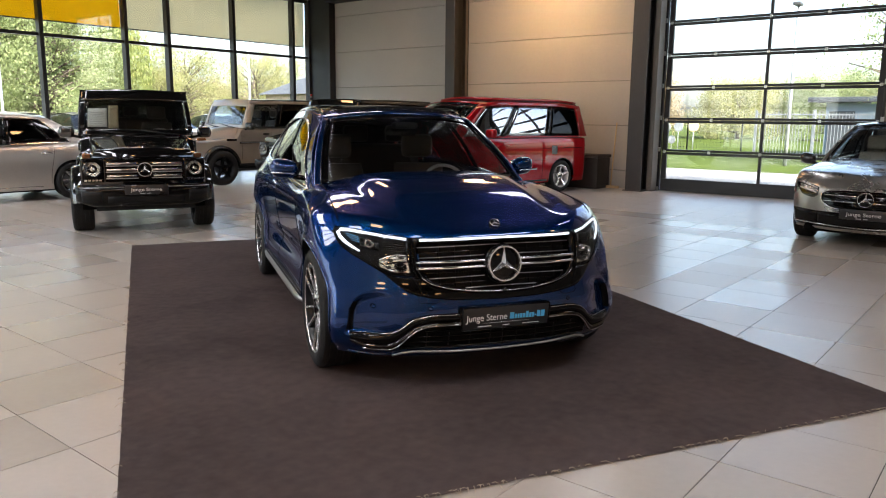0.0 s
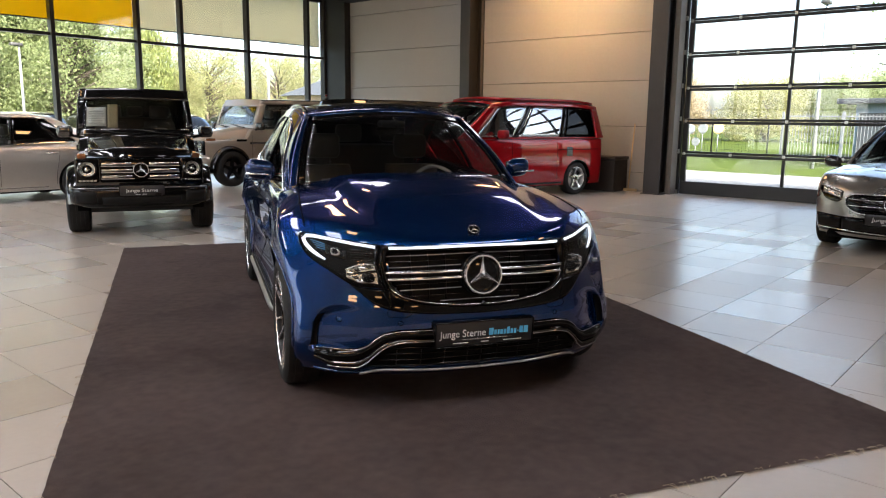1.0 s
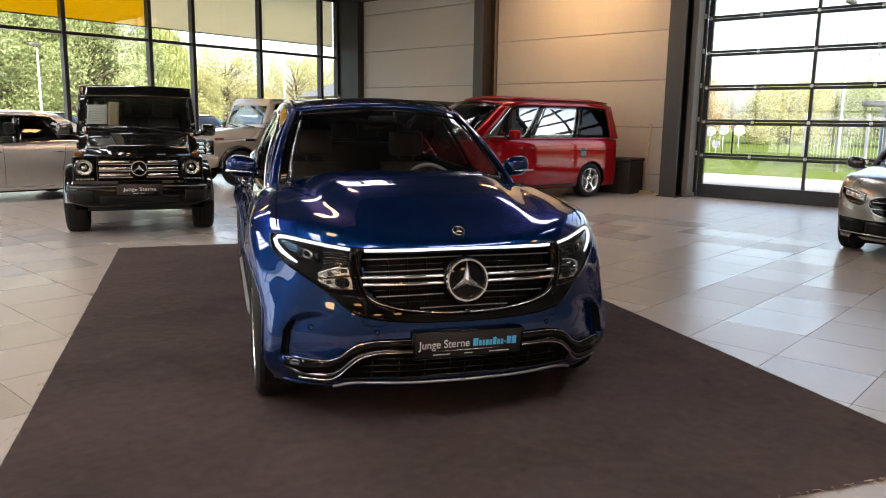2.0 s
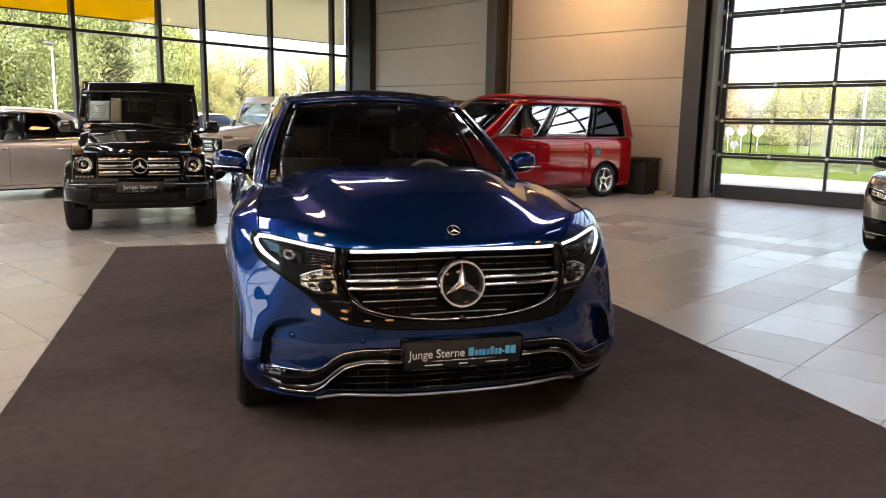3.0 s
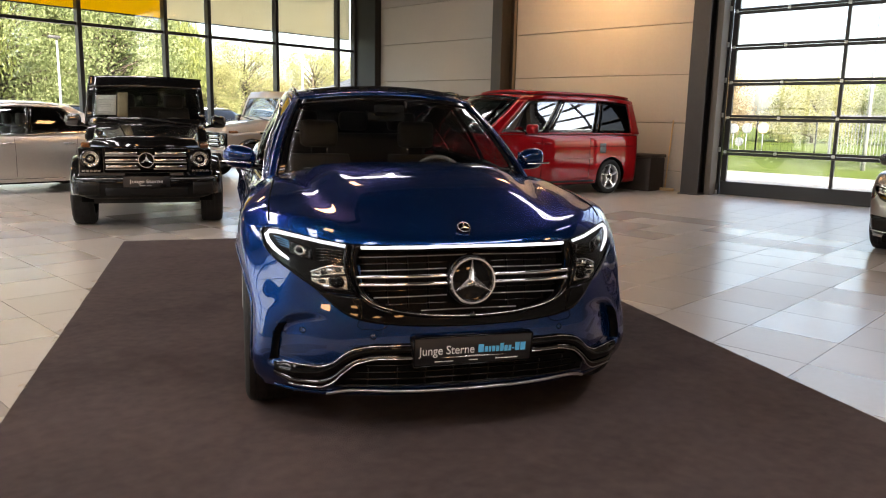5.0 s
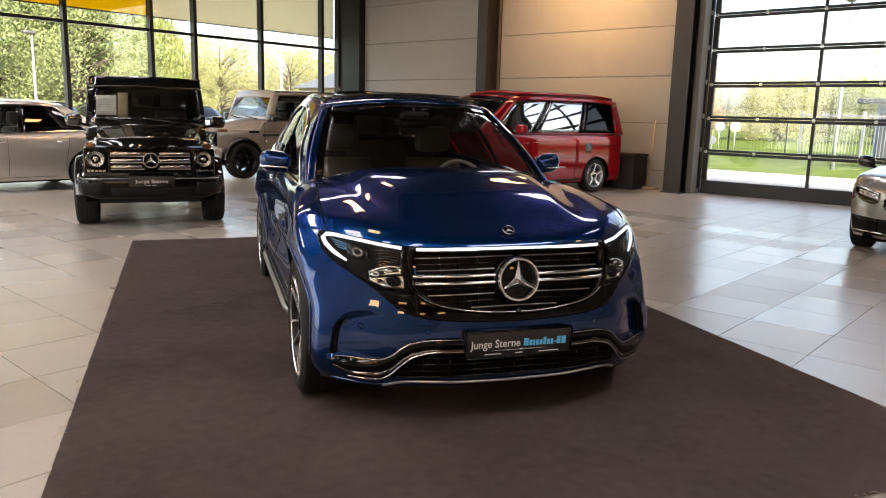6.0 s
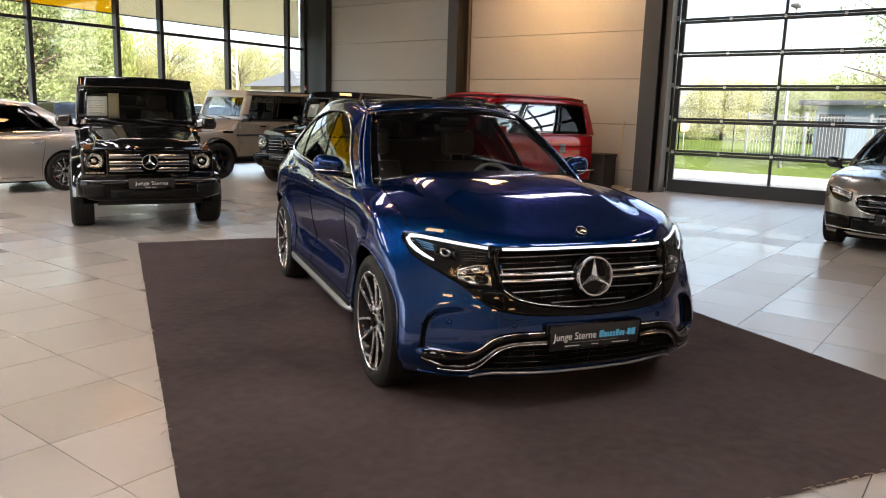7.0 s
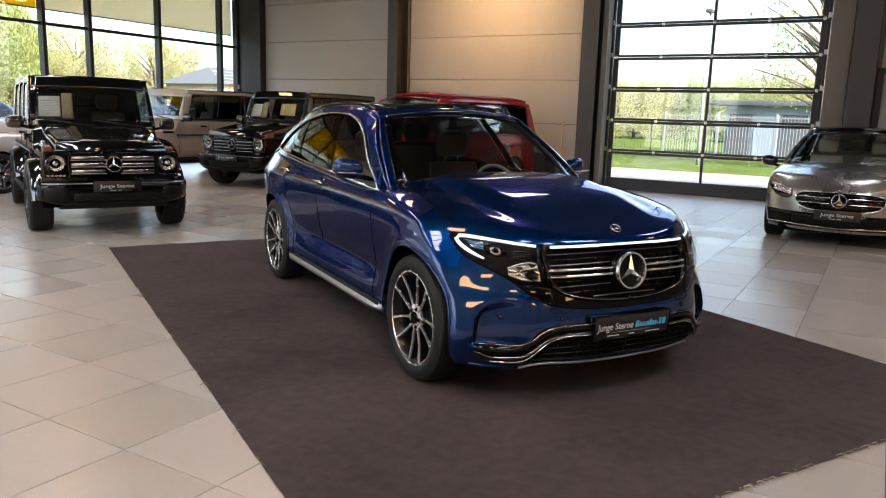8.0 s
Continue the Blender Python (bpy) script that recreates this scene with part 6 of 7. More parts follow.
# ---- saloons and the van, from one outline ----
def saloon(m, paint, label, seats, AX=1.47, name="saloon_car", lamps=True, with_plate=True):
    car = thing(name, label, "car", m)
    WR = 0.335
    F, R = AX + 0.85, -AX - 1.08
    nose = curve([0.15, 0.25, 0.4, 0.60, 0.71, 0.79, 0.90], [-0.10, -0.03, 0.0, -0.02, -0.06, -0.11, -0.2])
    half = curve([0.15, 0.3, 0.5, 0.7, 0.82, 0.92, 1.02], [0.84, 0.89, 0.915, 0.925, 0.915, 0.885, 0.82])
    plan = curve([R, R + 0.3, -AX, 0.0, AX, F - 0.35, F - 0.12, F], [0.80, 0.92, 0.99, 0.98, 1.0, 0.965, 0.90, 0.82])
    mid = curve([R, R + 0.1, -AX - 0.2, -1.0, 0.6, 1.0, AX, F - 0.3, F - 0.1, F], [0.95, 1.02, 1.05, 1.03, 1.02, 1.02, 0.985, 0.905, 0.84, 0.79])
    drop = curve([R, 0.5, 1.0, F], [0.03, 0.03, 0.05, 0.04])
    belt_z = curve([-2.2, -1.0, 0.68], [1.03, 1.0, 0.96])
    belt_y = curve([-2.2, -1.4, -0.4, 0.68], [0.70, 0.80, 0.855, 0.85])

    def top(x, b):
        return mid(x) - drop(x) * abs(b) ** 3 + (0.012 * math.exp(-((abs(b) - 0.45) / 0.12) ** 2) if x > 0.8 else 0)

    body = part("body", shell(lambda b, z: F + nose(z) - 0.34 * abs(b) ** 2.5, lambda b, z: R + 0.22 * abs(b) ** 2.6 + 0.1 * max(0, 0.4 - z), lambda x, z: half(z) * plan(x), top, lambda x: 0.2, 100, 26, 20, ((AX, WR), (-AX, WR)), 0.375, (-1.9, 0.8, lambda x: belt_y(x) - 0.02), 3), paint, car)
    skin = Skin(body)
    part("underbody", box_bm(R + 0.2, F - 0.2, -0.7, 0.7, 0.16, 0.24, 0.02), LINER, car)
    hi = curve([0, 0.3, 0.44, 0.5], [0.705, 0.70, 0.685, 0.65])
    lo = curve([0, 0.3, 0.44, 0.5], [0.475, 0.48, 0.515, 0.58])
    grille = part("grille", skin.patch("f", band(-0.5, 0.5, lambda y: lo(abs(y)), lambda y: hi(abs(y)), 36, 8), 0.004, 0.03), GLOSS, car)
    part("grille_frame", skin.line("f", [(y, hi(abs(y))) for y in steps(-0.5, 0.5, 30)] + [(y, lo(abs(y))) for y in steps(0.5, -0.5, 30)] + [(-0.5, hi(0.5))], 0.009, 6, None, 0.008), CHROME, grille)
    for z in (0.635, 0.565):
        for s in (-1, 1):
            part("grille_bar", skin.line("f", [(s * y, z) for y in steps(0.1, 0.47, 10)], 0.0075, 6, None, 0.014, 0.8), CHROME, grille)
    for z in (0.67, 0.60, 0.53):
        part("grille_slat", skin.line("f", [(y, z) for y in steps(-0.43, 0.43, 12)], 0.004, 6, None, 0.008), DARK_CHROME, grille)
    p, n = skin.cast("f", 0, 0.60)
    emblem("star_emblem", grille, p + n * 0.03, 0.09, tilt=-4)
    p, n = skin.cast("t", F - 0.22, 0)
    bm = lathe([(0.001, 0.006), (0.022, 0.006), (0.027, 0.0)], 20, "z")
    bmesh.ops.translate(bm, vec=p, verts=bm.verts)
    part("bonnet_badge", bm, CHROME, car)
    for s in (-1, 1):
        h_hi = curve([0.54, 0.65, 0.78, 0.86], [0.715, 0.745, 0.77, 0.78])
        h_lo = curve([0.54, 0.62, 0.75, 0.86], [0.625, 0.588, 0.615, 0.735])
        lamp = part("headlamp", skin.patch("f", [[(s * a, b) for a, b in r] for r in band(0.55, 0.86, h_lo, h_hi, 18, 8)], 0.005, 0.02), DARK_CHROME, car)
        part("light_tube", skin.line("f", [(s * a, b) for a, b in ((0.565, 0.705), (0.66, 0.733), (0.78, 0.758), (0.84, 0.768))], 0.009, 6, None, 0.010), EMBLEM, lamp)
        for y in (0.60, 0.66, 0.72, 0.775):
            z = 0.672 + (y - 0.60) * 0.22
            part("reflector", skin.patch("f", [[(s * (y + q), z + r + q * 0.3) for q in steps(-0.027, 0.027, 4)] for r in steps(-0.026, 0.026, 4)], 0.010, 0.012), EMBLEM, lamp)
        part("side_intake", skin.patch("f", [[(s * a, b) for a, b in r] for r in band(0.55, 0.86, lambda y: 0.235, lambda y: 0.43 + 0.05 * (y - 0.56), 14, 5)], 0.004, 0.02), GLOSS, car)
        part("intake_chrome", skin.line("f", [(s * y, 0.272 + 0.02 * (y - 0.56)) for y in steps(0.0, 0.84, 16)], 0.008, 6, None, 0.012), CHROME, car)
        v = "l" if s > 0 else "r"
        for x in (AX, -AX):
            arch_liner(car, x, WR, 0.375, 0.5, 0.86, s)
            wheel(car, x, s, 0.80, WR, 0.235, 0.24, 10, ALLOY, DARK_ALLOY, True, 0.026)
        for x in (0.78, -0.25, -1.15):
            part("panel_gap", skin.line(v, [(x - 0.12 * max(0, t - 0.3) * (x < -1), 0.3 + 0.62 * t) for t in steps(0, 1, 12)], 0.003, 5, None, 0.0005), LINER, car)
        for x in (-0.12, -1.08):
            part("door_handle", skin.line(v, [(x - 0.1, 0.835), (x - 0.04, 0.84), (x + 0.08, 0.838)], 0.012, 8, None, 0.02), CHROME, car)
        part("sill_strip", skin.line(v, [(x, 0.26) for x in steps(-1.0, 1.0, 16)], 0.008, 6, None, 0.006), CHROME, car)
        door_mirror(car, 0.60, s * 0.93, 0.99, s, BLACK_PAINT)
        part("tail_lamp", skin.patch("b", [[(s * a, b) for a, b in r] for r in band(0.4, 0.8, lambda y: 0.80, lambda y: 0.90, 10, 4)], 0.004, 0.02), RED_LENS, car)
    part("lower_intake", skin.patch("f", [[(y, z) for y in steps(-0.55, 0.55, 24)] for z in steps(0.235, 0.43, 5)], 0.003, 0.02), GLOSS, car)
    if with_plate:
        p, n = skin.cast("f", 0, 0.43)
        plate(car, Matrix.Translation((p.x + 0.03, 0, 0.425)), False)
    cab = Cabin((0.68, -2.02), belt_z, belt_y, (-0.05, -1.25), curve([-1.3, -0.8, -0.4, 0], [1.43, 1.49, 1.495, 1.46]), curve([-1.3, -0.5, 0], [0.56, 0.60, 0.595]), 0.22, 0.1, 0.045, 0.025, 0.08, 0.02)
    glaze(cab, car, paint, CAR_GLASS, CAR_GLASS, ((0.06, 0.42, CAR_GLASS), (0.44, 0.72, PRIVACY), (0.735, 0.84, PRIVACY)), 0.055, 0.035, 0.10, FRIT if lamps else None, True)
    interior(car, 0.45, 0.93, 0.72, -0.1, 0.42, seats, -1.0, -1.7, 0.37, 0.3, 0.56)
    return car


saloon(pose(12.42, 1.52, 0, 0, 0, 180), GREY_PAINT, "mid grey metallic saloon car with chrome grille and cream seats", CREAM)
saloon(pose(4.86, 14.50, 0, 0, 0, 180), SILVER, "silver saloon car parked before the glass wall", LEATHER, 1.55, lamps=False, with_plate=False)


GREY_FLAP = surface("grey_flap_plastic", (0.16, 0.17, 0.18), 0.5, 0.0, 0.0, 0.1, 9.0)


def red_van(m):
    car = thing("red_van", "red passenger van with pop-up roof and dark rear windows", "car", m)
    AX, WR = 1.6, 0.335
    F, R = 2.50, -2.55
    nose = curve([0.2, 0.35, 0.55, 0.8, 1.0, 1.15], [-0.06, 0.0, -0.01, -0.08, -0.2, -0.35])
    half = curve([0.2, 0.32, 0.6, 0.8, 1.0, 1.12], [0.90, 0.945, 0.962, 0.962, 0.958, 0.945])
    plan = curve([R, R + 0.15, -1.8, 0.5, 1.6, F - 0.25, F], [0.95, 0.985, 1.0, 1.0, 0.985, 0.93, 0.85])
    mid = curve([R, 1.0, 1.5, 1.9, 2.25, 2.5], [1.17, 1.17, 1.16, 1.08, 0.97, 0.84])
    body = part("body", shell(lambda b, z: F + nose(z) - 0.30 * abs(b) ** 2.6, lambda b, z: R + 0.22 * abs(b) ** 3.4, lambda x, z: half(z) * plan(x), lambda x, b: mid(x) - 0.03 * abs(b) ** 4, lambda x: 0.22, 100, 24, 20, ((AX, WR), (-AX, WR)), 0.385, (-2.5, 1.5, lambda x: 0.91), 2), RED, car)
    skin = Skin(body)
    part("underbody", box_bm(R + 0.2, F - 0.3, -0.75, 0.75, 0.18, 0.26, 0.02), LINER, car)
    for s in (-1, 1):
        v = "l" if s > 0 else "r"
        for x in (AX, -AX):
            arch_liner(car, x, WR, 0.385, 0.5, 0.9, s)
            wheel(car, x, s, 0.83, WR, 0.235, 0.235, 5, ALLOY, STEEL, True, 0.036, "silver alloy wheel")
        for x in (1.28, 0.22, -1.0):
            part("panel_gap", skin.line(v, [(x, z) for z in steps(0.32, 1.08, 12)], 0.004, 5, None, 0.0005), LINER, car)
        for x in (0.36, 0.08):
            part("door_handle", skin.line(v, [(x - 0.08, 0.985), (x, 0.99), (x + 0.08, 0.985)], 0.014, 8, None, 0.02), RED, car)
        part("slide_rail", skin.line(v, [(x, 0.93) for x in steps(-2.2, -1.0, 10)], 0.007, 6, None, 0.0), LINER, car)
        part("body_crease", skin.line(v, [(x, 0.70) for x in steps(-1.1, 1.1, 20)], 0.008, 6, None, -0.002, 0.6), RED, car)
        part("headlamp", skin.patch("f", [[(s * a, b) for a, b in r] for r in band(0.52, 0.86, lambda y: 0.74 + 0.1 * (y - 0.52), lambda y: 0.86 + 0.12 * (y - 0.52), 14, 5)], 0.004, 0.02), REFLECTOR, car)
        part("tail_lamp", skin.patch("b", [[(s * a, b) for a, b in r] for r in band(0.76, 0.90, lambda y: 0.80, lambda y: 1.06, 8, 6)], 0.004, 0.02), RED_LENS, car)
        door_mirror(car, 0.62, s * 1.0, 1.24, s, RED, 1.05, True)
        part("sill_strip", skin.line(v, [(x, 0.27) for x in steps(-1.15, 1.15, 16)], 0.02, 6, None, 0.0), PLASTIC, car)
    part("socket_flap", skin.patch("l", [[(x, z) for x in steps(-1.43, -1.27, 5)] for z in steps(0.80, 0.98, 5)], 0.004, 0.01), GREY_FLAP, car, "grey square socket flap")
    part("grille", skin.patch("f", [[(y, z) for y in steps(-0.5, 0.5, 20)] for z in steps(0.68, 0.86, 5)], 0.004, 0.02), GLOSS, car)
    p, n = skin.cast("f", 0, 0.77)
    emblem("star_emblem", car, p + n * 0.03, 0.095, tilt=-12)
    cab = Cabin((1.50, -2.38), curve([-2.4, 1.5], [1.16, 1.15]), curve([-2.4, -2.2, -1.9, 1.0, 1.5], [0.905, 0.938, 0.95, 0.95, 0.90]), (0.62, -2.30), curve([-2.3, -1.5, 0.0, 0.62], [1.80, 1.85, 1.85, 1.80]), curve([-2.3, -2.0, 0.0, 0.62], [0.735, 0.785, 0.80, 0.775]), 0.3, 0.15, 0.05, 0.02, 0.13, 0.05)
    glaze(cab, car, RED, CAR_GLASS, PRIVACY, ((0.085, 0.335, VAN_GLASS), (0.365, 0.668, VAN_GLASS), (0.692, 0.94, BLACK_GLASS)), 0.08, 0.03, 0.10, RED, False, sill_mat=RED)
    part("pop_up_roof", sheet(cab.roof, -0.93, 0.93, 0.1, 0.97, 22, 20, 0.065, 0.05), RED, car, "red pop-up roof")
    part("roof_seal", sheet(cab.roof, -0.95, 0.95, 0.09, 0.98, 22, 20, 0.018, 0.012), PLASTIC, car)
    interior(car, 1.05, 1.08, 0.82, 0.5, 0.62, LEATHER, -0.6, -2.4, 0.42, 0.35, 0.62)
    return car


red_van(pose(12.60, 9.13, 0, 0, 0, 168))


# ---- outside ----
GRASS = surface("lawn", (0.040, 0.056, 0.010), 0.9, 0.0, 0.0, 0.35, 0.8, 0.8, 12, coords="Object", spec=0.05)
ASPHALT = surface("asphalt", (0.11, 0.11, 0.11), 0.85, 0.0, 0.0, 0.2, 1.5, 0.4, 60)
PAVING = surface("concrete_paving", (0.174, 0.168, 0.162), 0.8, 0.0, 0.0, 0.12, 1.0, 0.3, 50)
BARK = surface("bark", (0.09, 0.07, 0.055), 0.9, 0.0, 0.0, 0.3, 6.0, 0.8, 30)
GALV = surface("galvanised_steel", (0.24, 0.25, 0.26), 0.5, 0.5, 0.0, 0.12, 6.0)
SLATE = surface("grey_roof", (0.04, 0.045, 0.052), 0.7, 0.0, 0.0, 0.15, 3.0)
BRICKWALL = surface("pale_brick", (0.42, 0.33, 0.26), 0.85, 0.0, 0.0, 0.15, 4.0)
CONTAINER = surface("blue_grey_steel", (0.17, 0.22, 0.27), 0.5, 0.2, 0.0, 0.12, 2.0)


def leaf_mat(name, a, b):
    m, n, l, s = shader(name)
    g, ramp = n.new("ShaderNodeNewGeometry"), n.new("ShaderNodeMix")
    ramp.data_type = "RGBA"
    ramp.inputs[6].default_value, ramp.inputs[7].default_value = (*a, 1), (*b, 1)
    l.new(g.outputs["Random Per Island"], ramp.inputs[0]), l.new(ramp.outputs[2], s.inputs["Base Color"])
    s.inputs["Roughness"].default_value = 0.6
    t, add = n.new("ShaderNodeBsdfTranslucent"), n.new("ShaderNodeMixShader")
    l.new(ramp.outputs[2], t.inputs[0])
    add.inputs[0].default_value = 0.65
    l.new(s.outputs[0], add.inputs[1]), l.new(t.outputs[0], add.inputs[2]), l.new(add.outputs[0], n["Material Output"].inputs[0])
    return m


LEAF_GREEN = leaf_mat("green_leaves", (0.17, 0.21, 0.08), (0.27, 0.31, 0.15))
LEAF_YELLOW = leaf_mat("yellowing_leaves", (0.22, 0.23, 0.09), (0.33, 0.32, 0.15))
LEAF_RUST = leaf_mat("rusty_leaves", (0.24, 0.19, 0.11), (0.33, 0.26, 0.15))
LEAF_WILLOW = leaf_mat("willow_leaves", (0.17, 0.2, 0.06), (0.28, 0.31, 0.1))

structure("ground", box_bm(-400, 600, -300, 600, -0.6, -0.06), GRASS, "mown green lawn that reaches the horizon", "ground")
structure("pavement", box_bm(EAST + 0.26, 24.0, -12, 40, -0.059, -0.02), PAVING, "light concrete paving along the hall", "pavement")
structure("parking_lot", box_bm(-40, EAST + 0.25, NORTH + 0.21, 33, -0.059, -0.024), ASPHALT, "grey asphalt car park", "road")


def leaves(bm, centre, radius, count, size, rng, droop=0.0):
    cx, cy, cz = centre
    for _ in range(count):
        d = Vector((rng.gauss(0, 1), rng.gauss(0, 1), rng.gauss(0, 1))).normalized() * radius * rng.uniform(0.35, 1.0)
        p = Vector((cx + d.x, cy + d.y, cz + d.z * 0.8 - droop * rng.random()))
        q = Euler((rng.uniform(0, 6.3), rng.uniform(0, 6.3), rng.uniform(0, 6.3))).to_matrix()
        s = size * rng.uniform(0.6, 1.3)
        bm.faces.new([bm.verts.new(p + q @ Vector(c) * s) for c in ((-0.5, 0, 0), (0, -0.32, 0.05), (0.5, 0, 0), (0, 0.32, 0.05))])


def tree(x, y, height, spread, material, seed, label, clumps=26, per=150, leaf=0.17, name="tree", low=0.35, category="tree"):
    rng = random.Random(seed)
    th = thing(name, label, category, pose(x, y, -0.06), "trees outside")
    bm = tube([(0, 0, 0), (0.05 * height * rng.uniform(-1, 1) * 0.3, 0.02 * height, height * 0.35), (0.03 * height * rng.uniform(-1, 1), 0, height * 0.62), (0, 0, height * 0.85)], [0.035 * height, 0.026 * height, 0.016 * height, 0.005 * height], 8)
    crown = bmesh.new()
    for k in range(clumps):
        a, h = 2 * math.pi * (k * 0.618 + rng.random() * 0.1), low + (0.95 - low) * (k + 0.5) / clumps
        r = spread * math.sqrt(max(0.05, 1 - ((h - low - 0.25) / 0.75) ** 2)) * rng.uniform(0.45, 1.0)
        tip = (r * math.cos(a), r * math.sin(a), h * height)
        base = h * height * 0.72
        tube([(0, 0, base), (tip[0] * 0.5, tip[1] * 0.5, (base + tip[2]) / 2 + 0.1), tip], [0.008 * height, 0.005 * height, 0.002 * height], 5, bm)
        leaves(crown, tip, spread * rng.uniform(0.22, 0.42), per, leaf, rng)
    part("trunk", bm, BARK, th)
    part("crown", crown, material, th, smooth=False)
    return th


def willow(x, y, height, spread, seed):
    rng = random.Random(seed)
    th = thing("willow_tree", "weeping willow with long hanging yellow-green leaves", "tree", pose(x, y, -0.06), "trees outside")
    bm = tube([(0, 0, 0), (0.2, 0, height * 0.4), (0, 0.1, height * 0.8)], [0.45, 0.34, 0.15], 8)
    crown = bmesh.new()
    for k in range(110):
        a, r = rng.uniform(0, 6.28), spread * math.sqrt(rng.random())
        top = height * (1 - 0.25 * (r / spread) ** 2) * rng.uniform(0.8, 1)
        cx, cy = r * math.cos(a), r * math.sin(a)
        if k % 5 == 0:
            tube([(0, 0, height * 0.6), (cx * 0.6, cy * 0.6, top), (cx, cy, top * 0.9)], [0.1, 0.05, 0.02], 5, bm)
        long = rng.uniform(0.35, 0.75) * top
        for _ in range(90):
            t = rng.random()
            p = Vector((cx + rng.gauss(0, 0.16), cy + rng.gauss(0, 0.16), top - long * t))
            q = Euler((rng.uniform(-0.4, 0.4), rng.uniform(-0.4, 0.4), rng.uniform(0, 6.3))).to_matrix()
            crown.faces.new([crown.verts.new(p + q @ Vector(c)) for c in ((0, 0, 0.13), (-0.03, 0, 0), (0, 0, -0.13), (0.03, 0, 0))])
    part("trunk", bm, BARK, th)
    part("crown", crown, LEAF_WILLOW, th, smooth=False)
    return th


# trees beyond the car park
willow(20.9, 39, 7.6, 1.5, 11)
willow(10.4, 36, 9.0, 1.4, 12)
for k, (x, y, h, w) in enumerate(((16.6, 38, 8.6, 3.4), (12.2, 39, 9.6, 4.2), (7, 37, 9.5, 4.4), (1, 40, 10, 5.0), (-8, 42, 11, 5), (18.4, 45, 8.0, 3.2))):
    tree(x, y, h, w, LEAF_GREEN, 1 + k, "dense green leafy tree behind the car park", 95, 560, 0.125, low=0.12)
tree(23.6, 40, 4.3, 1.5, LEAF_YELLOW, 9, "round yellow-green tree behind the car park", 80, 420, 0.085, low=0.12)
tree(30.4, 48, 6.6, 2.9, LEAF_YELLOW, 13, "yellow-green tree with a loose crown", 60, 230, 0.12, low=0.3)
tree(34.6, 52, 4.6, 2.2, LEAF_RUST, 14, "rusty low tree beyond the car park", 40, 260, 0.11, low=0.15)
tree(38.0, 50, 6.6, 2.6, LEAF_YELLOW, 15, "yellowing tree with a thin crown", 58, 220, 0.12, low=0.25)
tree(43.5, 54, 7.0, 2.8, LEAF_YELLOW, 16, "yellowing tree with a thin crown", 58, 220, 0.12, low=0.2)
for k in range(7):
    tree(22 + 5.2 * k, 62 + k, 4.4, 3.6, (LEAF_GREEN, LEAF_YELLOW, LEAF_RUST)[k % 3], 70 + k, ("green", "yellowing", "rusty")[k % 3] + " far bush beyond the car park", 40, 300, 0.15, "bush", 0.1, "bush")
# bushes and trees east of the lawn
for k, (x, y, h, s) in enumerate(((66, 30, 6.0, 4.0), (70, 22, 5.2, 4.2), (72, 15, 5.6, 4.2), (74, 37, 6.5, 4.6), (70, 8, 5.4, 4.0), (64, 44, 6.0, 4.0), (72, 0, 6.4, 4.4), (78, -8, 7, 4.6), (60, 52, 6.2, 4.2))):
    tree(x, y, h, s, (LEAF_RUST, LEAF_YELLOW, LEAF_GREEN)[k % 3], 20 + k, ("rusty autumn bush", "yellowing bush", "green bush")[k % 3] + " behind the fence", 80, 380, 0.15, "bush", 0.12, "bush")
tree(30, 3.2, 8.8, 2.9, LEAF_GREEN, 40, "tree with thin drooping branches near the gate", 50, 90, 0.11, low=0.28)


def fence_panel(x, y, turn, length, height=1.9):
    th = thing("fence_panel", "galvanised steel bar fence panel on the lawn", "fence", pose(x, y, -0.06, 0, 0, turn), "fence panels along the lawn")
    for z in (0.15, height - 0.12):
        part("rail", box_bm(0, length, -0.02, 0.02, z, z + 0.05), GALV, th)
    n = int(length / 0.13)
    for k in range(n):
        u = (k + 0.5) * length / n
        part("bar", box_bm(u - 0.009, u + 0.009, -0.009, 0.009, 0.08, height), GALV, th)
    for u in (0.0, length):
        part("post", box_bm(u - 0.04, u + 0.04, -0.04, 0.04, 0, height + 0.1), GALV, th)
    return th


def wire_fence(x, y, turn, length, height=1.65):
    th = thing("wire_fence", "thin dark wire fence panel on the lawn", "fence", pose(x, y, -0.06, 0, 0, turn), "wire fence panels along the lawn")
    for u in (0.0, length):
        part("post", box_bm(u - 0.03, u + 0.03, -0.03, 0.03, 0, height, 0.005, 1), FRAME, th)
    for k in range(7):
        part("wire", tube([(0, 0, 0.1 + 0.25 * k), (length, 0, 0.1 + 0.25 * k)], 0.004, 4), FRAME, th)
    for k in range(1, 16):
        part("wire", tube([(length * k / 16, 0.01, 0.06), (length * k / 16, 0.01, height - 0.03)], 0.004, 4), FRAME, th)
    return th


for k in range(7):
    fence_panel(35.8 - 0.25 * k, 10.4 - 2.5 * k, -95.7, 2.5, 2.0)
for k in range(4):
    wire_fence(35.7, 10.95 + 2.55 * k, 90, 2.55)


def street_lamp(x, y, h, label):
    th = thing("street_lamp", label, "street lamp", pose(x, y, -0.06), "street lamps outside")
    part("pole", tube([(0, 0, 0), (0, 0, h * 0.5), (0, 0, h)], [0.07, 0.055, 0.04], 10), GALV, th)
    part("head", box_bm(-0.34, 0.12, -0.13, 0.13, h, h + 0.12, 0.03), COLUMN, th)
    return th


street_lamp(29.1, 7.3, 5.6, "slim grey steel street lamp on the lawn")
street_lamp(22.5, 30, 6.6, "slim grey steel street lamp by the car park")
street_lamp(12.7, 33.2, 4.3, "slim grey steel street lamp by the car park")

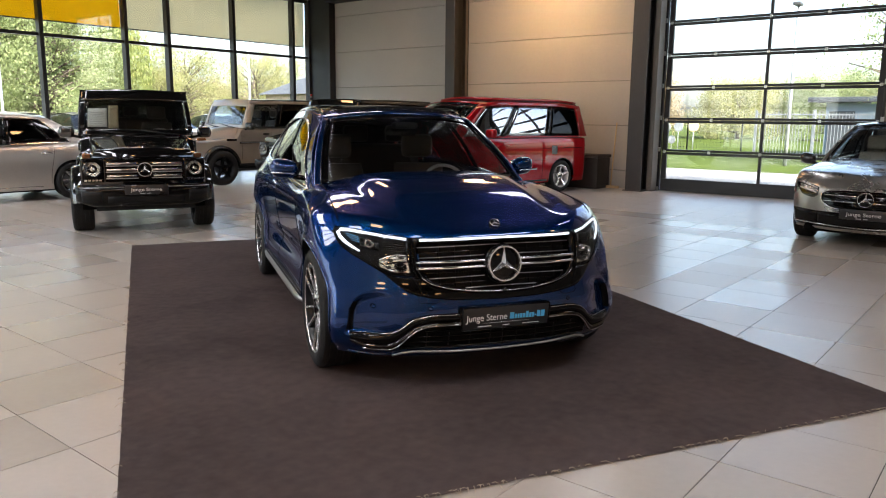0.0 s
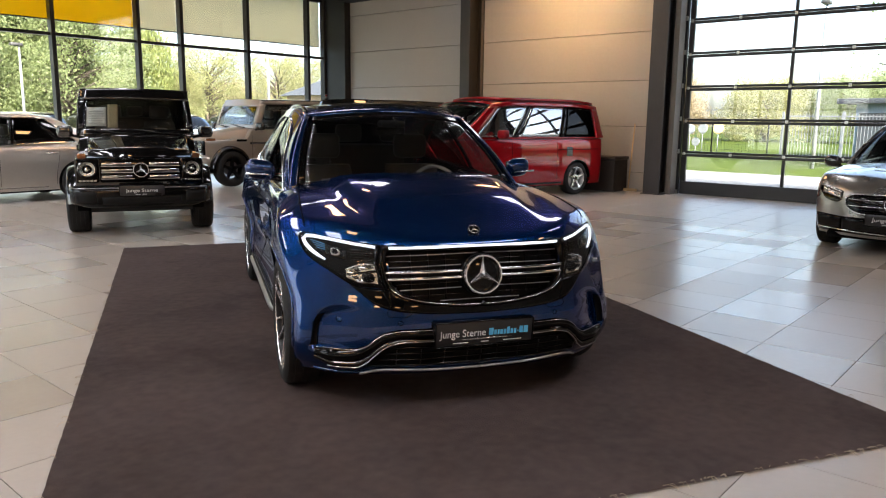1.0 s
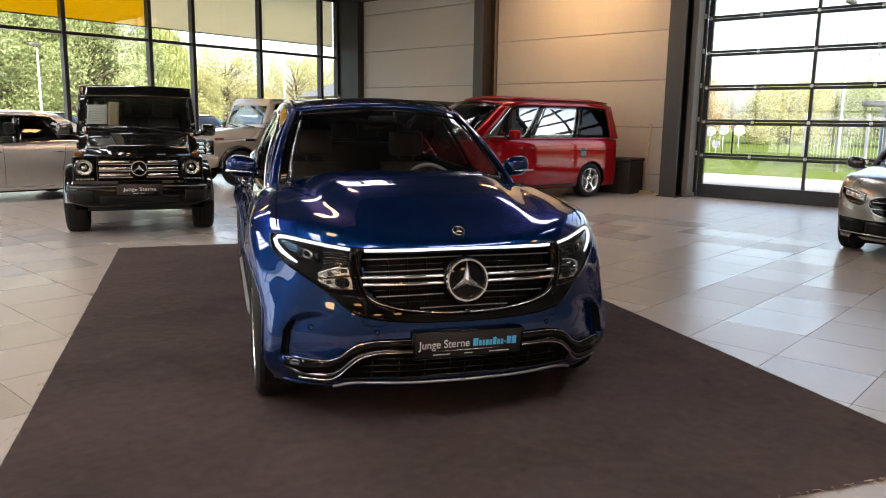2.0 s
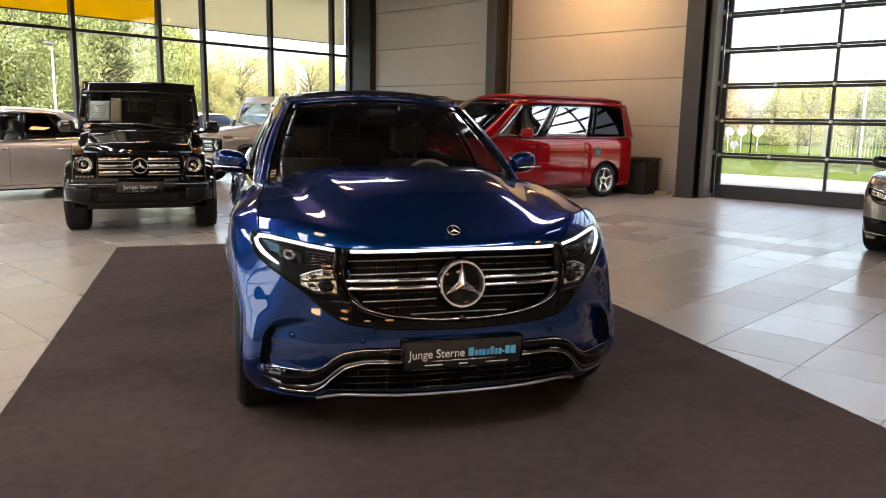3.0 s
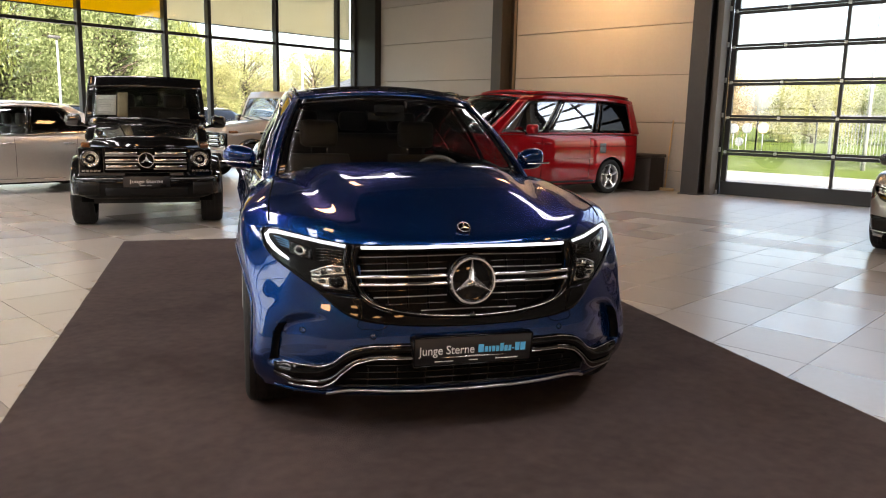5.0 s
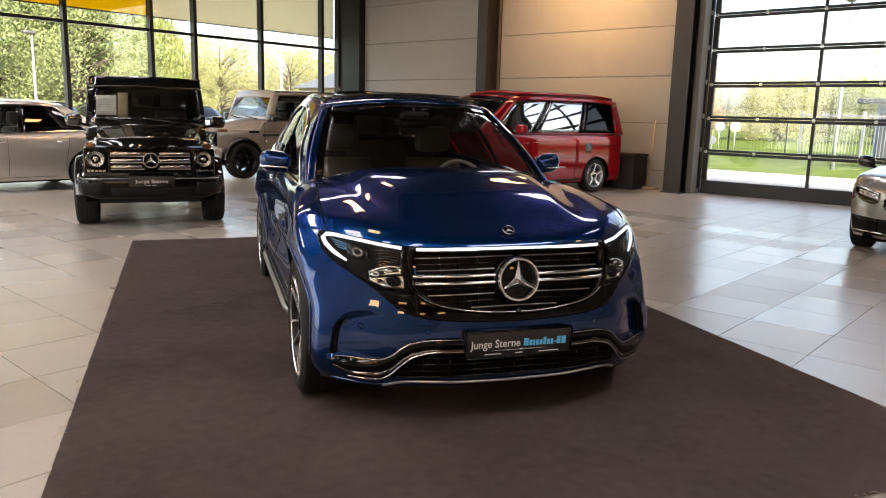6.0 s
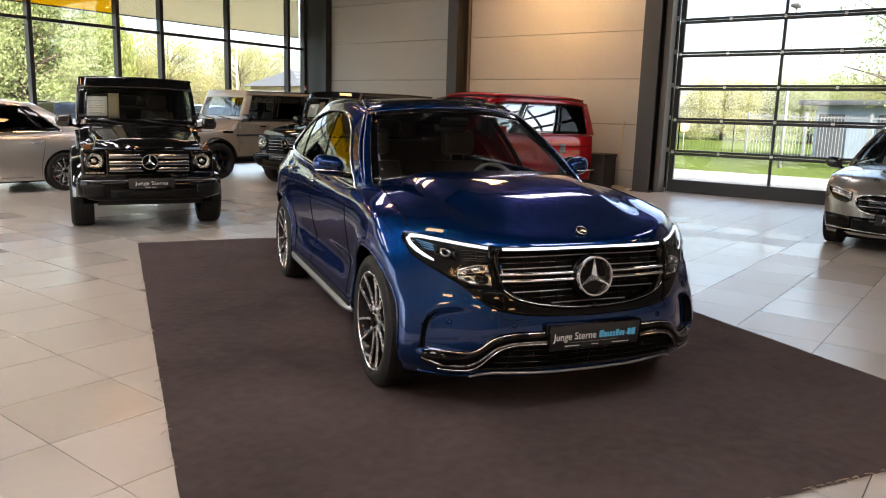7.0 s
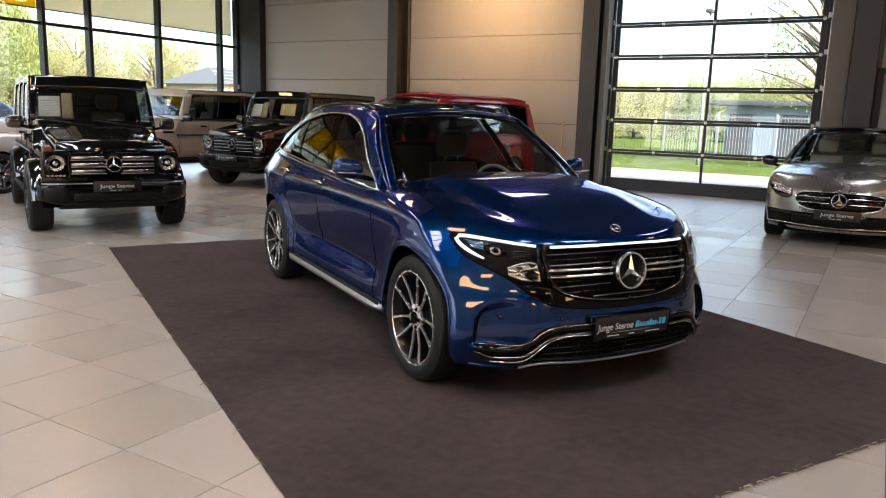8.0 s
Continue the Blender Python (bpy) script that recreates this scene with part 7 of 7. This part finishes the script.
house = thing("house", "low brick house with a grey sheeted roof beyond the car park", "house", pose(38.6, 40.5, -0.06))
part("wall", box_bm(-5, 5, -2.6, 2.6, 0, 3.2), BRICKWALL, house)
bm = bmesh.new()
v = [bm.verts.new(p) for p in ((-5.4, -3, 3.1), (5.4, -3, 3.1), (5.4, 3, 3.1), (-5.4, 3, 3.1), (-3.6, 0, 4.3), (5.3, 0, 4.3))]
for f in ((0, 1, 5, 4), (1, 2, 5), (2, 3, 4, 5), (3, 0, 4), (3, 2, 1, 0)):
    bm.faces.new([v[i] for i in f])
roof = part("roof", bm, SLATE, house, smooth=False)
for k in range(5):
    t = (k + 0.5) / 5
    part("roof_batten", box_bm(-5.3 + 1.7 * t, 5.38, -3 + 3 * t - 0.03, -3 + 3 * t + 0.03, 3.11 + 1.2 * t, 3.15 + 1.2 * t), GALV, roof)
for x in (-3, 0, 3):
    part("window", box_bm(x - 0.6, x + 0.6, -2.65, -2.59, 0.9, 2.0), FRIT, house)

for x, y, z, r, paint in ((38, 15.54, 1.18, 0.25, GALV), (38, 14.88, 1.22, 0.25, GALV), (38, 14.09, 1.24, 0.27, BROOM), (38.2, 15.3, 0.55, 0.22, GALV)):
    th = thing("garden_disc", "pale round disc on a thin post on the lawn", "ornament", pose(x, y, -0.06), "garden discs on the lawn")
    bm = lathe([(0.002, -0.03), (r - 0.02, -0.03), (r, 0.0), (r - 0.02, 0.03), (0.002, 0.03)], 24, "x")
    bmesh.ops.translate(bm, vec=(0, 0, z + 0.06), verts=bm.verts)
    part("disc", bm, paint, th)
    part("post", tube([(0, 0, 0), (0, 0, z + 0.06 - r)], 0.02, 6), GALV, th)

shed = thing("flat_shed", "low flat-roofed shed with blue-grey steel doors", "shed", pose(40.5, 5.4, -0.06, 0, 0, -99))
part("wall", box_bm(-2.7, 2.7, -1.5, 1.5, 0, 2.5), CONTAINER, shed)
part("roof", box_bm(-3.4, 3.1, -2.0, 2.0, 2.51, 2.75, 0.02), SLATE, shed)
for k in range(4):
    part("door", box_bm(-2.55 + k * 1.28, -1.4 + k * 1.28, -1.56, -1.502, 0.05, 2.1, 0.01, 1), CONTAINER if k % 2 else SLATE, shed)


def parked_car(x, y, turn, paint, label):
    """A distant car: rounded body, glasshouse and wheels."""
    th = thing("parked_car", label, "car", pose(x, y, -0.02, 0, 0, turn) @ Matrix.Scale(1.1, 4), "cars in the car park")
    side = curve([-2.2, -2.1, -1.6, 1.2, 2.0, 2.2], [0.62, 0.86, 0.94, 0.92, 0.8, 0.5])
    rows = [[(u, -0.86, 0.25), (u, -0.9, 0.5), (u, -0.86, side(u)), (u, -0.5, side(u) + 0.03), (u, 0.5, side(u) + 0.03), (u, 0.86, side(u)), (u, 0.9, 0.5), (u, 0.86, 0.25)] for u in steps(-2.2, 2.2, 16)]
    part("body", loft(rows, cap=True), paint, th)
    top = curve([-1.9, -1.2, -0.2, 0.6, 1.35], [0.93, 1.42, 1.47, 1.4, 0.92])
    rows = [[(u, -0.8, 0.9), (u, -0.62, max(top(u) - 0.06, 0.9)), (u, -0.4, top(u)), (u, 0.4, top(u)), (u, 0.62, max(top(u) - 0.06, 0.9)), (u, 0.8, 0.9)] for u in steps(-1.9, 1.35, 14)]
    part("windows", loft(rows), FRIT, th)
    rows = [[(u, -0.6, top(u) - 0.03), (u, -0.4, top(u) + 0.012), (u, 0.4, top(u) + 0.012), (u, 0.6, top(u) - 0.03)] for u in steps(-1.25, 0.55, 8)]
    part("roof", loft(rows), paint, th)
    for u in (-1.35, 1.35):
        for s in (-1, 1):
            bm = lathe([(0.02, s * 0.93), (0.2, s * 0.93), (0.31, s * 0.9), (0.32, s * 0.75)], 20)
            bmesh.ops.translate(bm, vec=(u, 0, 0.32), verts=bm.verts)
            part("wheel", bm, RUBBER, th)
    return th


PAINTS = [(WHITE_PAINT, "white"), (SILVER, "silver"), (WHITE_PAINT, "white"), (SILVER, "silver"), (GREY_PAINT, "grey")]
for k in range(10):
    paint, word = PAINTS[k % 5]
    parked_car(2.2 + 2.75 * k, 27.2 + 0.2 * (k % 3), 90 if k % 4 else 270, paint, word + " car parked in a row outside")


# ---- floor tiles, the nearest as single pieces ----
bm = box_bm(0, TX - 0.005, 0, TY - 0.005, -0.02, 0.0)
tile_mesh = bpy.data.meshes.new("tile")
bm.to_mesh(tile_mesh)
bm.free()
tile_mesh.materials.append(TILE_STONE)
i0, i1 = math.floor((WEST - TX0) / TX), math.ceil((EAST + 0.2 - TX0) / TX)
j0, j1 = math.floor((SOUTH - TY0) / TY), math.ceil((NORTH - TY0) / TY)
rest_v, rest_f = [], []
for i in range(i0, i1):
    for j in range(j0, j1):
        x, y = TX0 + i * TX, TY0 + j * TY
        if x < WEST or x + TX > EAST + 0.25 or y < SOUTH or y + TY > NORTH + 0.2:
            continue
        u, w = (x + 0.3) * rc + (y + 0.3) * rs, (x + 0.3) * rs - (y + 0.3) * rc
        under = RUG_U0 + 0.5 < u < RUG_U1 - 0.5 and RUG_V0 + 0.5 < w < RUG_V1 - 0.5
        if 0.3 < x < 11.6 and -0.2 < y < 11.2 and not under:
            ob = new("tile", tile_mesh)
            ob.parent = floor
            ob.location = (x, y, 0)
        else:
            b = len(rest_v)
            for z in (-0.02, 0.0):
                rest_v += [(x, y, z), (x + TX - 0.005, y, z), (x + TX - 0.005, y + TY - 0.005, z), (x, y + TY - 0.005, z)]
            rest_f += [(b + 4, b + 5, b + 6, b + 7), (b, b + 1, b + 5, b + 4), (b + 1, b + 2, b + 6, b + 5), (b + 2, b + 3, b + 7, b + 6), (b + 3, b, b + 4, b + 7)]
me = bpy.data.meshes.new("far_tiles")
me.from_pydata(rest_v, [], rest_f)
me.materials.append(TILE_STONE)
rest = new("far_tiles", me)
rest.parent = floor
tagged(rest, kind="stuff")
